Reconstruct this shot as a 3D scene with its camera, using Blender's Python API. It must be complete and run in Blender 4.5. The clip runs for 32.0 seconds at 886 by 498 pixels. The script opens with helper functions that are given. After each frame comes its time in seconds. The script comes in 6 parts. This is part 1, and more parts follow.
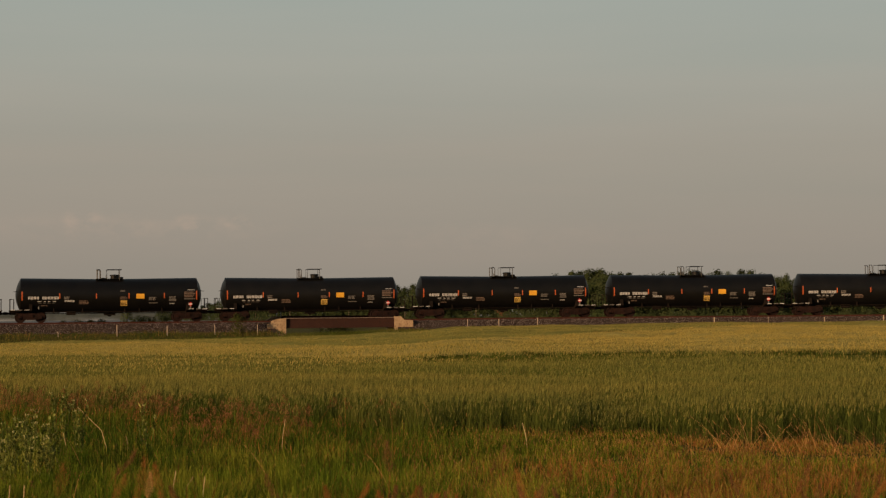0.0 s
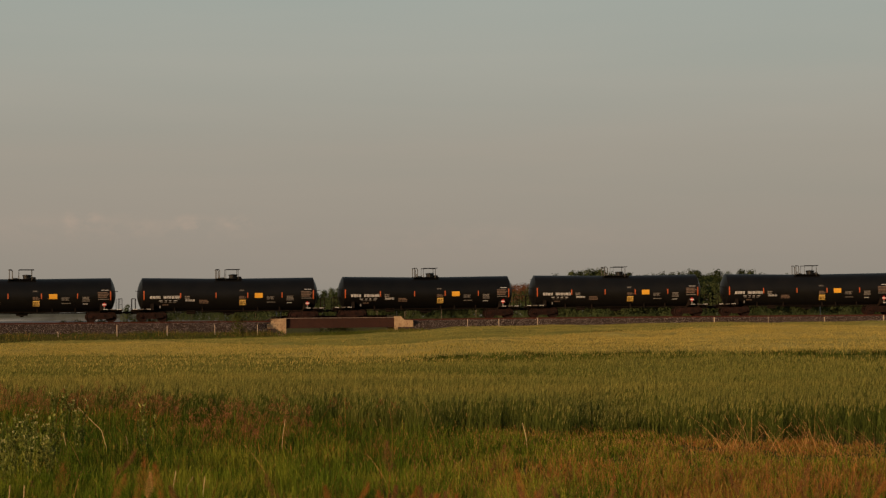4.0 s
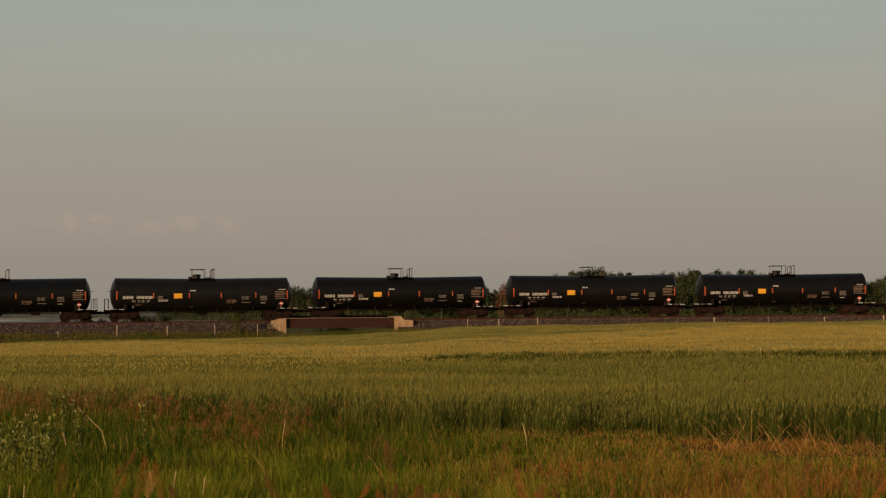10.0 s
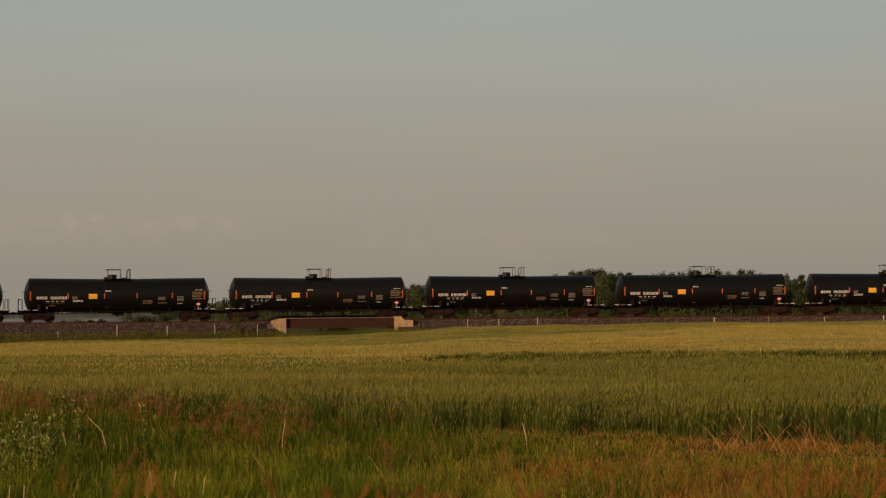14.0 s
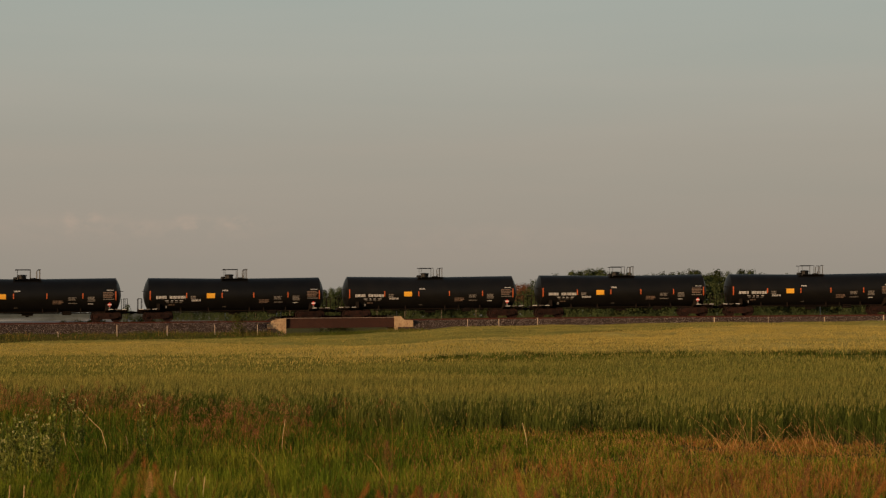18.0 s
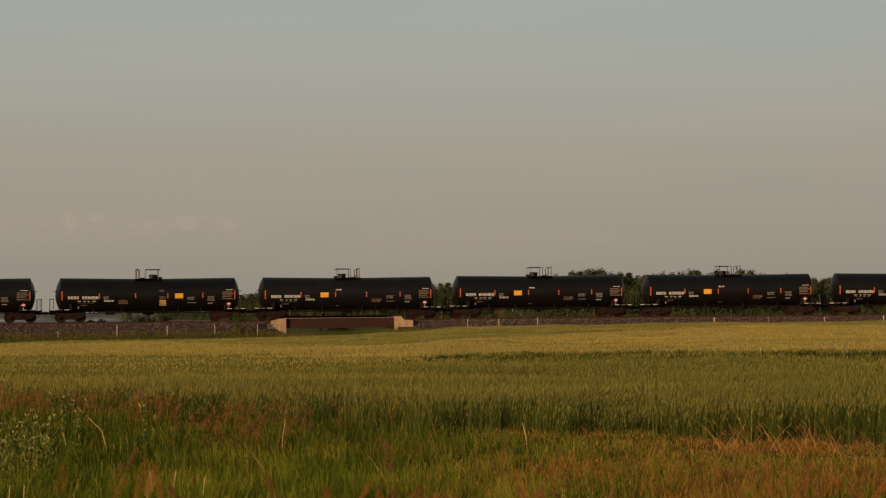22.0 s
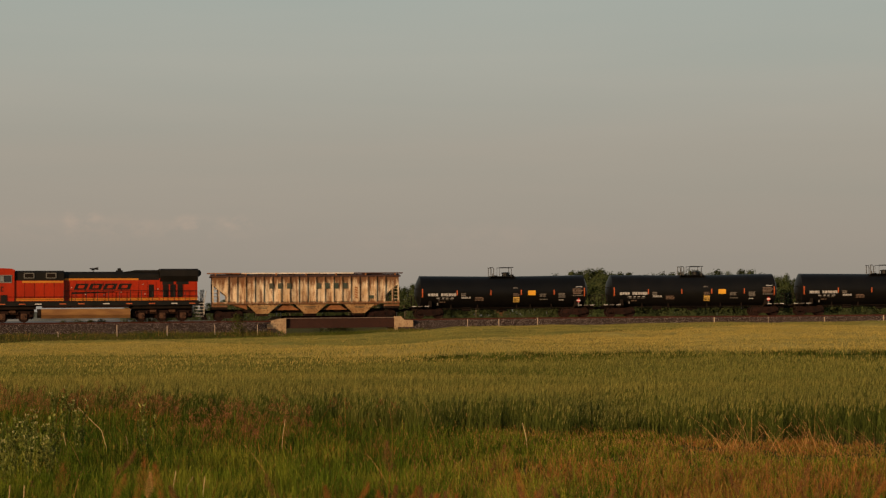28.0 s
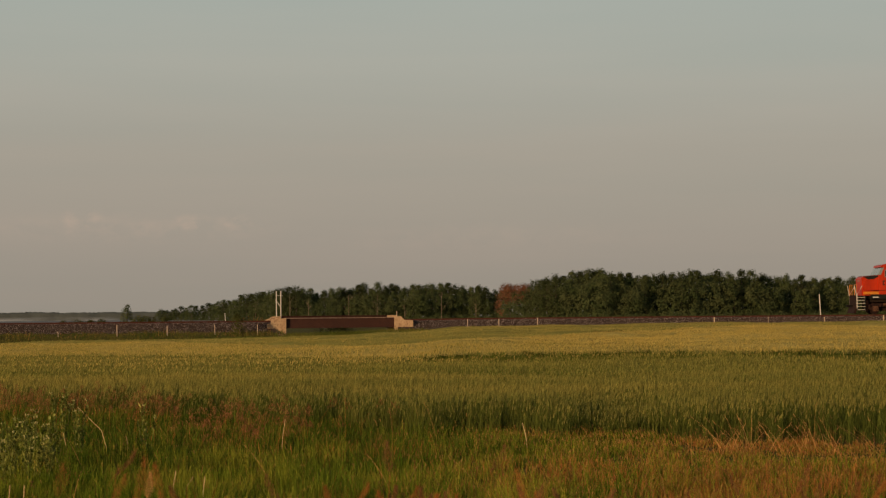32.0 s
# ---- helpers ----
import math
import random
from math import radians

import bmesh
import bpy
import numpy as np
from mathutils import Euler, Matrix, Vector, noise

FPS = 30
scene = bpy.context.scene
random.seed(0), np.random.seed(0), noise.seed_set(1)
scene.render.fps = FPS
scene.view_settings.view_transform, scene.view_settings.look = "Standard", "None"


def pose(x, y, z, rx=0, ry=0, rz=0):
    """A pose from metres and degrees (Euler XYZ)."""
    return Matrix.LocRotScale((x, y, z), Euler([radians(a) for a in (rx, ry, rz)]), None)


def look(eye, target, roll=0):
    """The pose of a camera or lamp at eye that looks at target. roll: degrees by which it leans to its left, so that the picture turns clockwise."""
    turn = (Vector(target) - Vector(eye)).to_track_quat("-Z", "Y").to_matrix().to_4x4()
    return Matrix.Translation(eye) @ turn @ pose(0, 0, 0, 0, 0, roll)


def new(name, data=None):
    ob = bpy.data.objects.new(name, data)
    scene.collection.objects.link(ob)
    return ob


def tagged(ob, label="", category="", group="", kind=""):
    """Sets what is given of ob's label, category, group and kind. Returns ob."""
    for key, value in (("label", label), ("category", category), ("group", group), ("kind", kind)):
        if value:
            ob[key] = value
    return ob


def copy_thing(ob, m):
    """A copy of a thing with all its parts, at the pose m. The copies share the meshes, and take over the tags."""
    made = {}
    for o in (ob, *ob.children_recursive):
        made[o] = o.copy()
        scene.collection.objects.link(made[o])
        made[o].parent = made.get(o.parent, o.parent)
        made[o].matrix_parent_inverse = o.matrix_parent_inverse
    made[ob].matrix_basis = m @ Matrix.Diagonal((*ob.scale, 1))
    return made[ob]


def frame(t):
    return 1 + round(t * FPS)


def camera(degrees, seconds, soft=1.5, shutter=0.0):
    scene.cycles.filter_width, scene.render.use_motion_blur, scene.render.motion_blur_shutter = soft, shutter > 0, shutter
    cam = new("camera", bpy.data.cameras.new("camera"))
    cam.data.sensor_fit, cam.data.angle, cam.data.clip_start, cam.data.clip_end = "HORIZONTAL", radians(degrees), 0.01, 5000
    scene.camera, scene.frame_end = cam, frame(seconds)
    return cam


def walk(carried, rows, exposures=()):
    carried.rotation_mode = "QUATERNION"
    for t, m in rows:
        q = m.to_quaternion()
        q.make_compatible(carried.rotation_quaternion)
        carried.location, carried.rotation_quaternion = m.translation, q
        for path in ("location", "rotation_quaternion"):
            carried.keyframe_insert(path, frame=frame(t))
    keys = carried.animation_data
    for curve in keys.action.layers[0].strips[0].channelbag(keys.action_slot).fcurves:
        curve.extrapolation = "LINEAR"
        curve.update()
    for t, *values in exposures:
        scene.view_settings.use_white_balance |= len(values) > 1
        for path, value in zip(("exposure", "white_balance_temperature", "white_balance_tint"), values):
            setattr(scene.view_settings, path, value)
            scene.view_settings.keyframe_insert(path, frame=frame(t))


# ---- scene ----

EYE = 2.75
RAIL = EYE - 0.27
cam = camera(30.0, 32.0, soft=1.3)
cam.data.dof.use_dof, cam.data.dof.focus_distance, cam.data.dof.aperture_fstop = True, 140.0, 5.0
VIEW = look((0, 0, EYE), (0, 100, EYE + 4.078), -0.487)
walk(cam, [(0.0, VIEW), (32.0, VIEW)], [(0.0, -0.06), (14.0, -0.06), (17.0, 0.0), (28.0, 0.02), (32.0, 0.05)])

# ---- world, sun, exposure ----
SUN_AZ, SUN_EL = radians(-138), radians(9)      # azimuth from +Y towards +X
world = bpy.data.worlds.new("evening_sky")
scene.world = world
world.use_nodes = True
wn, wl = world.node_tree.nodes, world.node_tree.links
wn.clear()
w_out = wn.new("ShaderNodeOutputWorld")
w_bg = wn.new("ShaderNodeBackground")
w_sky = wn.new("ShaderNodeTexSky")
w_sky.sky_type = "NISHITA"
w_sky.sun_disc = False
w_sky.sun_elevation, w_sky.sun_rotation = SUN_EL, SUN_AZ
w_sky.dust_density, w_sky.air_density = 4.0, 1.0
w_co = wn.new("ShaderNodeTexCoord")
w_sep = wn.new("ShaderNodeSeparateXYZ")
w_ramp = wn.new("ShaderNodeValToRGB")
w_noise = wn.new("ShaderNodeTexNoise")
w_map = wn.new("ShaderNodeMapping")
w_map.inputs["Scale"].default_value = (60, 60, 110)
w_noise.inputs["Scale"].default_value = 1.0
w_noise.inputs["Detail"].default_value = 5.0
w_noise.inputs["Roughness"].default_value = 0.6
w_vmap, w_veil = wn.new("ShaderNodeMapping"), wn.new("ShaderNodeTexNoise")
w_vmap.inputs["Scale"].default_value = (3.5, 3.5, 38)
w_veil.inputs["Scale"].default_value, w_veil.inputs["Detail"].default_value = 1.0, 6.0
stops = [(0.0, (0.312, 0.280, 0.232)), (0.045, (0.350, 0.307, 0.257)), (0.10, (0.376, 0.340, 0.284)),
         (0.15, (0.388, 0.388, 0.335)), (0.19, (0.377, 0.405, 0.360)), (0.42, (0.20, 0.235, 0.235)), (1.0, (0.085, 0.115, 0.15))]
for i, (p, c) in enumerate(stops):
    e = w_ramp.color_ramp.elements[i] if i < 2 else w_ramp.color_ramp.elements.new(p)
    e.position, e.color = p, (*c, 1)
w_cl = wn.new("ShaderNodeValToRGB")             # small pinkish clouds low over the land
w_cl.color_ramp.elements[0].position, w_cl.color_ramp.elements[0].color = 0.40, (0, 0, 0, 1)
w_cl.color_ramp.elements[1].position, w_cl.color_ramp.elements[1].color = 0.72, (0.10, 0.045, 0.022, 1)
w_add = wn.new("ShaderNodeMixRGB")
w_add.blend_type = "ADD"
w_mul = wn.new("ShaderNodeMixRGB")
w_mul.blend_type, w_mul.inputs[0].default_value, w_mul.inputs[2].default_value = "MULTIPLY", 1.0, (0.12, 0.12, 0.12, 1)
w_mix = wn.new("ShaderNodeMixRGB")
w_mix.inputs[0].default_value = 0.92
wl.new(w_co.outputs["Generated"], w_sep.inputs[0])
w_sum = None                                    # each cloud: its place in the sky, half width, half height, strength
for cx, cz, wide, high, k in ((-0.2135, 0.0590, 0.012, 0.006, 1.6), (-0.1500, 0.0572, 0.012, 0.005, 1.7), (-0.1250, 0.0570, 0.011, 0.0045, 1.5),
                              (-0.185, 0.0535, 0.085, 0.008, 0.5), (0.02, 0.048, 0.10, 0.010, 0.22)):
    at, near, fade = wn.new("ShaderNodeVectorMath"), wn.new("ShaderNodeVectorMath"), wn.new("ShaderNodeMapRange")
    at.operation, near.operation = "MULTIPLY_ADD", "LENGTH"
    at.inputs[1].default_value, at.inputs[2].default_value = (1 / wide, 0, 1 / high), (-cx / wide, 0, -cz / high)
    fade.inputs[1].default_value, fade.inputs[2].default_value, fade.inputs[3].default_value, fade.inputs[4].default_value = 0.0, 1.5, k, 0.0
    fade.interpolation_type = "SMOOTHSTEP"
    wl.new(w_co.outputs["Generated"], at.inputs[0])
    wl.new(at.outputs[0], near.inputs[0])
    wl.new(near.outputs["Value"], fade.inputs[0])
    if w_sum:
        both = wn.new("ShaderNodeMath")
        both.operation = "MAXIMUM"
        wl.new(w_sum, both.inputs[0])
        wl.new(fade.outputs[0], both.inputs[1])
        w_sum = both.outputs[0]
    else:
        w_sum = fade.outputs[0]
w_front = wn.new("ShaderNodeMath")              # only ahead, where the clouds stand
w_front.operation = "GREATER_THAN"
w_front.inputs[1].default_value = 0.0
w_both = wn.new("ShaderNodeMath")
w_both.operation = "MULTIPLY"
wl.new(w_sep.outputs["Y"], w_front.inputs[0])
wl.new(w_sum, w_both.inputs[0])
wl.new(w_front.outputs[0], w_both.inputs[1])
wl.new(w_both.outputs[0], w_add.inputs[0])
w_vr = wn.new("ShaderNodeValToRGB")             # a faint high veil, slightly pink where it thickens
w_vr.color_ramp.elements[0].position, w_vr.color_ramp.elements[0].color = 0.3, (0.965, 0.975, 0.975, 1)
w_vr.color_ramp.elements[1].position, w_vr.color_ramp.elements[1].color = 0.7, (1.03, 1.005, 0.995, 1)
w_thin = wn.new("ShaderNodeMixRGB")
w_thin.blend_type, w_thin.inputs[0].default_value = "MULTIPLY", 1.0
wl.new(w_co.outputs["Generated"], w_vmap.inputs[0])
wl.new(w_vmap.outputs[0], w_veil.inputs["Vector"])
wl.new(w_veil.outputs[0], w_vr.inputs[0])
wl.new(w_ramp.outputs[0], w_thin.inputs[1])
wl.new(w_vr.outputs[0], w_thin.inputs[2])
wl.new(w_sep.outputs["Z"], w_ramp.inputs[0])
wl.new(w_co.outputs["Generated"], w_map.inputs[0])
wl.new(w_map.outputs[0], w_noise.inputs["Vector"])
wl.new(w_noise.outputs[0], w_cl.inputs[0])
wl.new(w_thin.outputs[0], w_add.inputs[1])
wl.new(w_cl.outputs[0], w_add.inputs[2])
wl.new(w_sky.outputs[0], w_mul.inputs[1])
wl.new(w_mul.outputs[0], w_mix.inputs[1])
wl.new(w_add.outputs[0], w_mix.inputs[2])
wl.new(w_mix.outputs[0], w_bg.inputs[0])
wl.new(w_bg.outputs[0], w_out.inputs[0])
w_bg.inputs[1].default_value = 1.0

sun = new("sun", bpy.data.lights.new("sun", "SUN"))
sun.data.energy, sun.data.angle, sun.data.color = 4.1, radians(0.6), (1.0, 0.62, 0.33)
sun.matrix_world = look((math.sin(SUN_AZ) * math.cos(SUN_EL) * 50, math.cos(SUN_AZ) * math.cos(SUN_EL) * 50, math.sin(SUN_EL) * 50), (0, 0, 0))

# ---- materials ----


def mat(name, c1, c2=None, rough=0.7, metal=0.0, coarse=1.5, fine=30.0, bump=0.2, stretch=(1, 1, 1), c3=None, island=0.0, rand=0.0, spec=0.5, trans=0.0, world_space=False):
    """Two colours mixed by coarse noise, darkened and relieved by fine noise; c3: a third colour in sparse stains."""
    m = bpy.data.materials.new(name)
    m.use_nodes = True
    n, lk = m.node_tree.nodes, m.node_tree.links
    b = n["Principled BSDF"]
    b.inputs["Roughness"].default_value, b.inputs["Metallic"].default_value = rough, metal
    b.inputs["Specular IOR Level"].default_value = spec
    co, mp = n.new("ShaderNodeTexCoord"), n.new("ShaderNodeMapping")
    mp.inputs["Scale"].default_value = stretch
    if world_space:
        geo = n.new("ShaderNodeNewGeometry")
        lk.new(geo.outputs["Position"], mp.inputs[0])
    else:
        lk.new(co.outputs["Object"], mp.inputs[0])
    nz = []
    for sc, det in ((coarse, 4.0), (fine, 3.0)):
        t = n.new("ShaderNodeTexNoise")
        t.inputs["Scale"].default_value, t.inputs["Detail"].default_value = sc, det
        lk.new(mp.outputs[0], t.inputs["Vector"])
        nz.append(t)
    r = n.new("ShaderNodeValToRGB")
    r.color_ramp.elements[0].position, r.color_ramp.elements[1].position = 0.35, 0.65
    r.color_ramp.elements[0].color = (*c1, 1)
    r.color_ramp.elements[1].color = (*(c2 or [v * 0.75 for v in c1]), 1)
    lk.new(nz[0].outputs[0], r.inputs[0])
    last = r.outputs[0]
    if c3:
        r3 = n.new("ShaderNodeValToRGB")
        r3.color_ramp.elements[0].position, r3.color_ramp.elements[1].position = 0.52, 0.66
        lk.new(nz[1].outputs[0], r3.inputs[0])
        mx = n.new("ShaderNodeMixRGB")
        mx.inputs[2].default_value = (*c3, 1)
        lk.new(r3.outputs[0], mx.inputs[0])
        lk.new(last, mx.inputs[1])
        last = mx.outputs[0]
    hs = n.new("ShaderNodeHueSaturation")
    lk.new(last, hs.inputs["Color"])
    mr = n.new("ShaderNodeMapRange")
    mr.inputs[3].default_value, mr.inputs[4].default_value = 0.75, 1.25
    lk.new(nz[1].outputs[0], mr.inputs[0])
    val = mr.outputs[0]
    for k, src in ((island, "ShaderNodeNewGeometry"), (rand, "ShaderNodeObjectInfo")):
        if k:
            g = n.new(src)
            m2 = n.new("ShaderNodeMapRange")
            m2.inputs[3].default_value, m2.inputs[4].default_value = 1 - k, 1 + k
            lk.new(g.outputs["Random Per Island" if src.endswith("Geometry") else "Random"], m2.inputs[0])
            mu = n.new("ShaderNodeMath")
            mu.operation = "MULTIPLY"
            lk.new(val, mu.inputs[0])
            lk.new(m2.outputs[0], mu.inputs[1])
            val = mu.outputs[0]
    lk.new(val, hs.inputs["Value"])
    lk.new(hs.outputs[0], b.inputs["Base Color"])
    if bump:
        bp = n.new("ShaderNodeBump")
        bp.inputs["Strength"].default_value, bp.inputs["Distance"].default_value = bump, 0.02
        lk.new(nz[1].outputs[0], bp.inputs["Height"])
        lk.new(bp.outputs[0], b.inputs["Normal"])
    if trans:
        tr, ms = n.new("ShaderNodeBsdfTranslucent"), n.new("ShaderNodeMixShader")
        lk.new(hs.outputs[0], tr.inputs[0])
        ms.inputs[0].default_value = trans
        lk.new(b.outputs[0], ms.inputs[1])
        lk.new(tr.outputs[0], ms.inputs[2])
        lk.new(ms.outputs[0], n["Material Output"].inputs[0])
    return m


BLACK = mat("tank_black_paint", (0.0045, 0.0045, 0.0045), (0.007, 0.0065, 0.006), rough=0.42, coarse=0.8, fine=9, bump=0.02, rand=0.25, spec=0.22)
FRAME = mat("grimy_underframe", (0.007, 0.006, 0.005), (0.016, 0.010, 0.007), rough=0.85, coarse=2, fine=20, spec=0.15)
TRUCK = mat("rusty_truck_steel", (0.011, 0.006, 0.005), (0.026, 0.011, 0.008), rough=0.85, coarse=3, fine=25, rand=0.25, spec=0.15)
WHEEL = mat("wheel_steel", (0.013, 0.008, 0.007), (0.026, 0.012, 0.009), rough=0.7, metal=0.3, coarse=3, fine=25, spec=0.2)
ORANGE_REF = mat("orange_reflector", (0.52, 0.125, 0.03), (0.44, 0.085, 0.02), rough=0.5, bump=0)
WHITE_INK = mat("white_stencil_paint", (0.66, 0.66, 0.66), (0.56, 0.56, 0.56), rough=0.6, bump=0)
GREY_INK = mat("faded_stencil_paint", (0.22, 0.20, 0.18), (0.16, 0.15, 0.14), rough=0.7, bump=0)
BROWN_INK = mat("brown_panel_paint", (0.20, 0.135, 0.10), (0.14, 0.095, 0.07), rough=0.7, bump=0)
YELLOW = mat("yellow_panel_paint", (0.82, 0.42, 0.03), (0.72, 0.36, 0.03), rough=0.5, bump=0)
PALE_YELLOW = mat("pale_yellow_panel", (0.75, 0.50, 0.13), (0.6, 0.38, 0.08), rough=0.6, bump=0)
RED = mat("red_placard_paint", (0.60, 0.03, 0.025), (0.5, 0.03, 0.025), rough=0.5, bump=0)
LOCO_ORANGE = mat("locomotive_orange", (0.40, 0.027, 0.003), (0.30, 0.020, 0.003), rough=0.38, coarse=0.9, fine=8, bump=0.02, stretch=(1, 1, 0.35), spec=0.25)
LOCO_BLACK = mat("locomotive_black", (0.007, 0.007, 0.006), (0.013, 0.011, 0.009), rough=0.55, coarse=1, fine=10, bump=0.05, spec=0.2)
LOCO_YELLOW = mat("locomotive_yellow", (0.62, 0.22, 0.012), (0.52, 0.18, 0.012), rough=0.45, bump=0.02)
DUSTY = mat("dusty_fuel_tank", (0.29, 0.155, 0.055), (0.20, 0.10, 0.04), rough=0.8, coarse=1.2, fine=14, bump=0.1, stretch=(0.5, 1, 2), spec=0.2)
GLASS = mat("dark_cab_glass", (0.012, 0.014, 0.015), (0.02, 0.022, 0.022), rough=0.08, bump=0, spec=0.8)
# Windshield and middle panes: the sky's brightness is put into the glass colour.
WINDSHIELD = mat("sky_bright_glass", (0.20, 0.23, 0.24), (0.16, 0.19, 0.2), rough=0.1, bump=0, spec=0.8)
SILVER = mat("bare_metal_trim", (0.26, 0.25, 0.23), (0.2, 0.19, 0.17), rough=0.5, metal=0.4, bump=0)
HANDRAIL_W = mat("white_step_edge", (0.55, 0.52, 0.46), (0.44, 0.41, 0.36), rough=0.6, bump=0)
BAY = mat("rusty_discharge_bay", (0.42, 0.28, 0.135), (0.26, 0.145, 0.062), rough=0.85, coarse=0.9, fine=6, c3=(0.13, 0.055, 0.025), spec=0.15)
RUST = mat("rust_brown_steel", (0.20, 0.085, 0.035), (0.32, 0.14, 0.055), rough=0.85, coarse=1.5, fine=12, c3=(0.10, 0.045, 0.025), spec=0.2)
AXLEBOX = mat("grimy_axle_box", (0.115, 0.058, 0.034), (0.055, 0.028, 0.018), rough=0.85, coarse=4, fine=16, c3=(0.025, 0.014, 0.010), spec=0.15)
ROOFRUST = mat("roof_rust", (0.032, 0.012, 0.009), (0.060, 0.022, 0.014), rough=0.7, coarse=1.5, fine=12)
# Middle roof boards: their bright highlight is put into the base colour.
HOPPERTOP = mat("pale_roof_walkway", (0.80, 0.74, 0.66), (0.66, 0.58, 0.48), rough=0.6, coarse=1.5, fine=12, c3=(0.45, 0.33, 0.22), spec=0.2)
GREEN_INK = mat("dark_green_lettering", (0.03, 0.05, 0.035), (0.06, 0.06, 0.04), rough=0.7, bump=0)
RAILSTEEL = mat("rail_rust", (0.075, 0.024, 0.016), (0.055, 0.02, 0.014), rough=0.7, metal=0.2, coarse=1, fine=15, world_space=True, spec=0.2)
TIE = mat("creosote_tie_wood", (0.05, 0.037, 0.028), (0.08, 0.06, 0.045), rough=0.9, coarse=4, fine=30, spec=0.2)
BALLAST = mat("ballast_bed", (0.048, 0.034, 0.029), (0.068, 0.048, 0.040), rough=0.95, coarse=2, fine=9, bump=0.6, world_space=True, spec=0.02)
STONE = mat("ballast_stone", (0.066, 0.050, 0.046), (0.040, 0.031, 0.030), rough=0.9, coarse=8, fine=30, island=0.8, c3=(0.36, 0.30, 0.265), spec=0.1)
GIRDER = mat("brown_girder_paint", (0.033, 0.013, 0.009), (0.044, 0.018, 0.012), rough=0.65, coarse=0.7, fine=6, bump=0.1, c3=(0.026, 0.012, 0.009), spec=0.2)
CONCRETE = mat("weathered_concrete", (0.46, 0.335, 0.205), (0.33, 0.225, 0.135), rough=0.9, coarse=2.2, fine=7, bump=0.4, c3=(0.19, 0.125, 0.08), spec=0.1)
POSTWOOD = mat("bleached_post", (0.50, 0.41, 0.31), (0.36, 0.28, 0.2), rough=0.9, coarse=4, fine=30)
WHITEPOST = mat("white_painted_post", (0.62, 0.60, 0.56), (0.5, 0.48, 0.44), rough=0.7, coarse=4, fine=30)
SOIL = mat("grassy_soil", (0.075, 0.080, 0.020), (0.11, 0.09, 0.03), rough=1.0, coarse=0.12, fine=2.5, bump=0.5, c3=(0.05, 0.045, 0.02), spec=0.02)
# Far stubble: bluish because the haze lying over it is painted in.
STUBBLE = mat("haze_tinted_field", (0.20, 0.215, 0.22), (0.17, 0.185, 0.19), rough=1.0, coarse=0.01, fine=0.1, bump=0, spec=0.02)
VERGE = mat("verge_grass", (0.064, 0.092, 0.014), (0.132, 0.124, 0.028), rough=0.9, coarse=0.3, fine=3, bump=0, island=0.45, trans=0.35, world_space=True, spec=0.08)
GRASS = mat("fresh_grass", (0.077, 0.137, 0.011), (0.255, 0.252, 0.030), rough=0.8, coarse=0.6, fine=1.4, bump=0, island=0.6, trans=0.42, world_space=True, spec=0.02)
DRYGRASS = mat("dry_straw_grass", (0.36, 0.150, 0.036), (0.27, 0.125, 0.030), rough=0.9, coarse=0.6, fine=3, bump=0, island=0.4, trans=0.3, world_space=True, spec=0.08)
STRAW = mat("pale_straw_stalk", (0.50, 0.29, 0.105), (0.38, 0.21, 0.07), rough=0.9, coarse=0.6, fine=3, bump=0, island=0.4, trans=0.2, world_space=True, spec=0.03)
GREENEAR = mat("green_wheat_ear", (0.260, 0.230, 0.058), (0.180, 0.181, 0.045), rough=0.8, coarse=0.16, fine=1.0, bump=0, island=0.4, trans=0.42, stretch=(0.20, 1, 1), world_space=True, spec=0.02)
CANOPY = mat("dense_crop_canopy", (0.50, 0.385, 0.110), (0.37, 0.300, 0.082), rough=0.9, coarse=0.14, fine=0.9, bump=0.3, stretch=(0.20, 0.8, 1), world_space=True, spec=0.0)
GREENCANOPY = mat("unripe_crop_canopy", (0.265, 0.225, 0.050), (0.188, 0.174, 0.040), rough=0.9, coarse=0.16, fine=1.4, bump=0.4, stretch=(0.20, 0.9, 1), world_space=True, spec=0.0)
OLIVECANOPY = mat("late_crop_canopy", (0.310, 0.275, 0.072), (0.225, 0.210, 0.055), rough=0.9, coarse=0.14, fine=0.9, bump=0.3, stretch=(0.20, 0.8, 1), world_space=True, spec=0.0)
OLIVEEAR = mat("late_wheat_ear", (0.345, 0.300, 0.085), (0.245, 0.228, 0.062), rough=0.8, coarse=0.14, fine=1.0, bump=0, island=0.25, trans=0.5, stretch=(0.14, 0.9, 1), world_space=True, spec=0.02)
FLECK = mat("tan_grass_seed", (0.36, 0.20, 0.06), (0.27, 0.17, 0.045), rough=0.9, coarse=0.5, fine=3, bump=0, island=0.5, trans=0.3, world_space=True, spec=0.08)
RANKGRASS = mat("rank_grass", (0.046, 0.086, 0.009), (0.118, 0.146, 0.018), rough=0.8, coarse=0.45, fine=1.2, bump=0, island=0.6, trans=0.4, world_space=True, spec=0.02)
PALESTRAW = mat("bleached_cut_stalk", (0.58, 0.42, 0.22), (0.46, 0.32, 0.15), rough=0.9, coarse=0.6, fine=3, bump=0, island=0.3, trans=0.2, world_space=True, spec=0.03)
REDSEED = mat("reddish_seed_heads", (0.190, 0.084, 0.034), (0.255, 0.130, 0.052), rough=0.9, coarse=0.5, fine=3, bump=0, island=0.5, trans=0.3, world_space=True, spec=0.03)
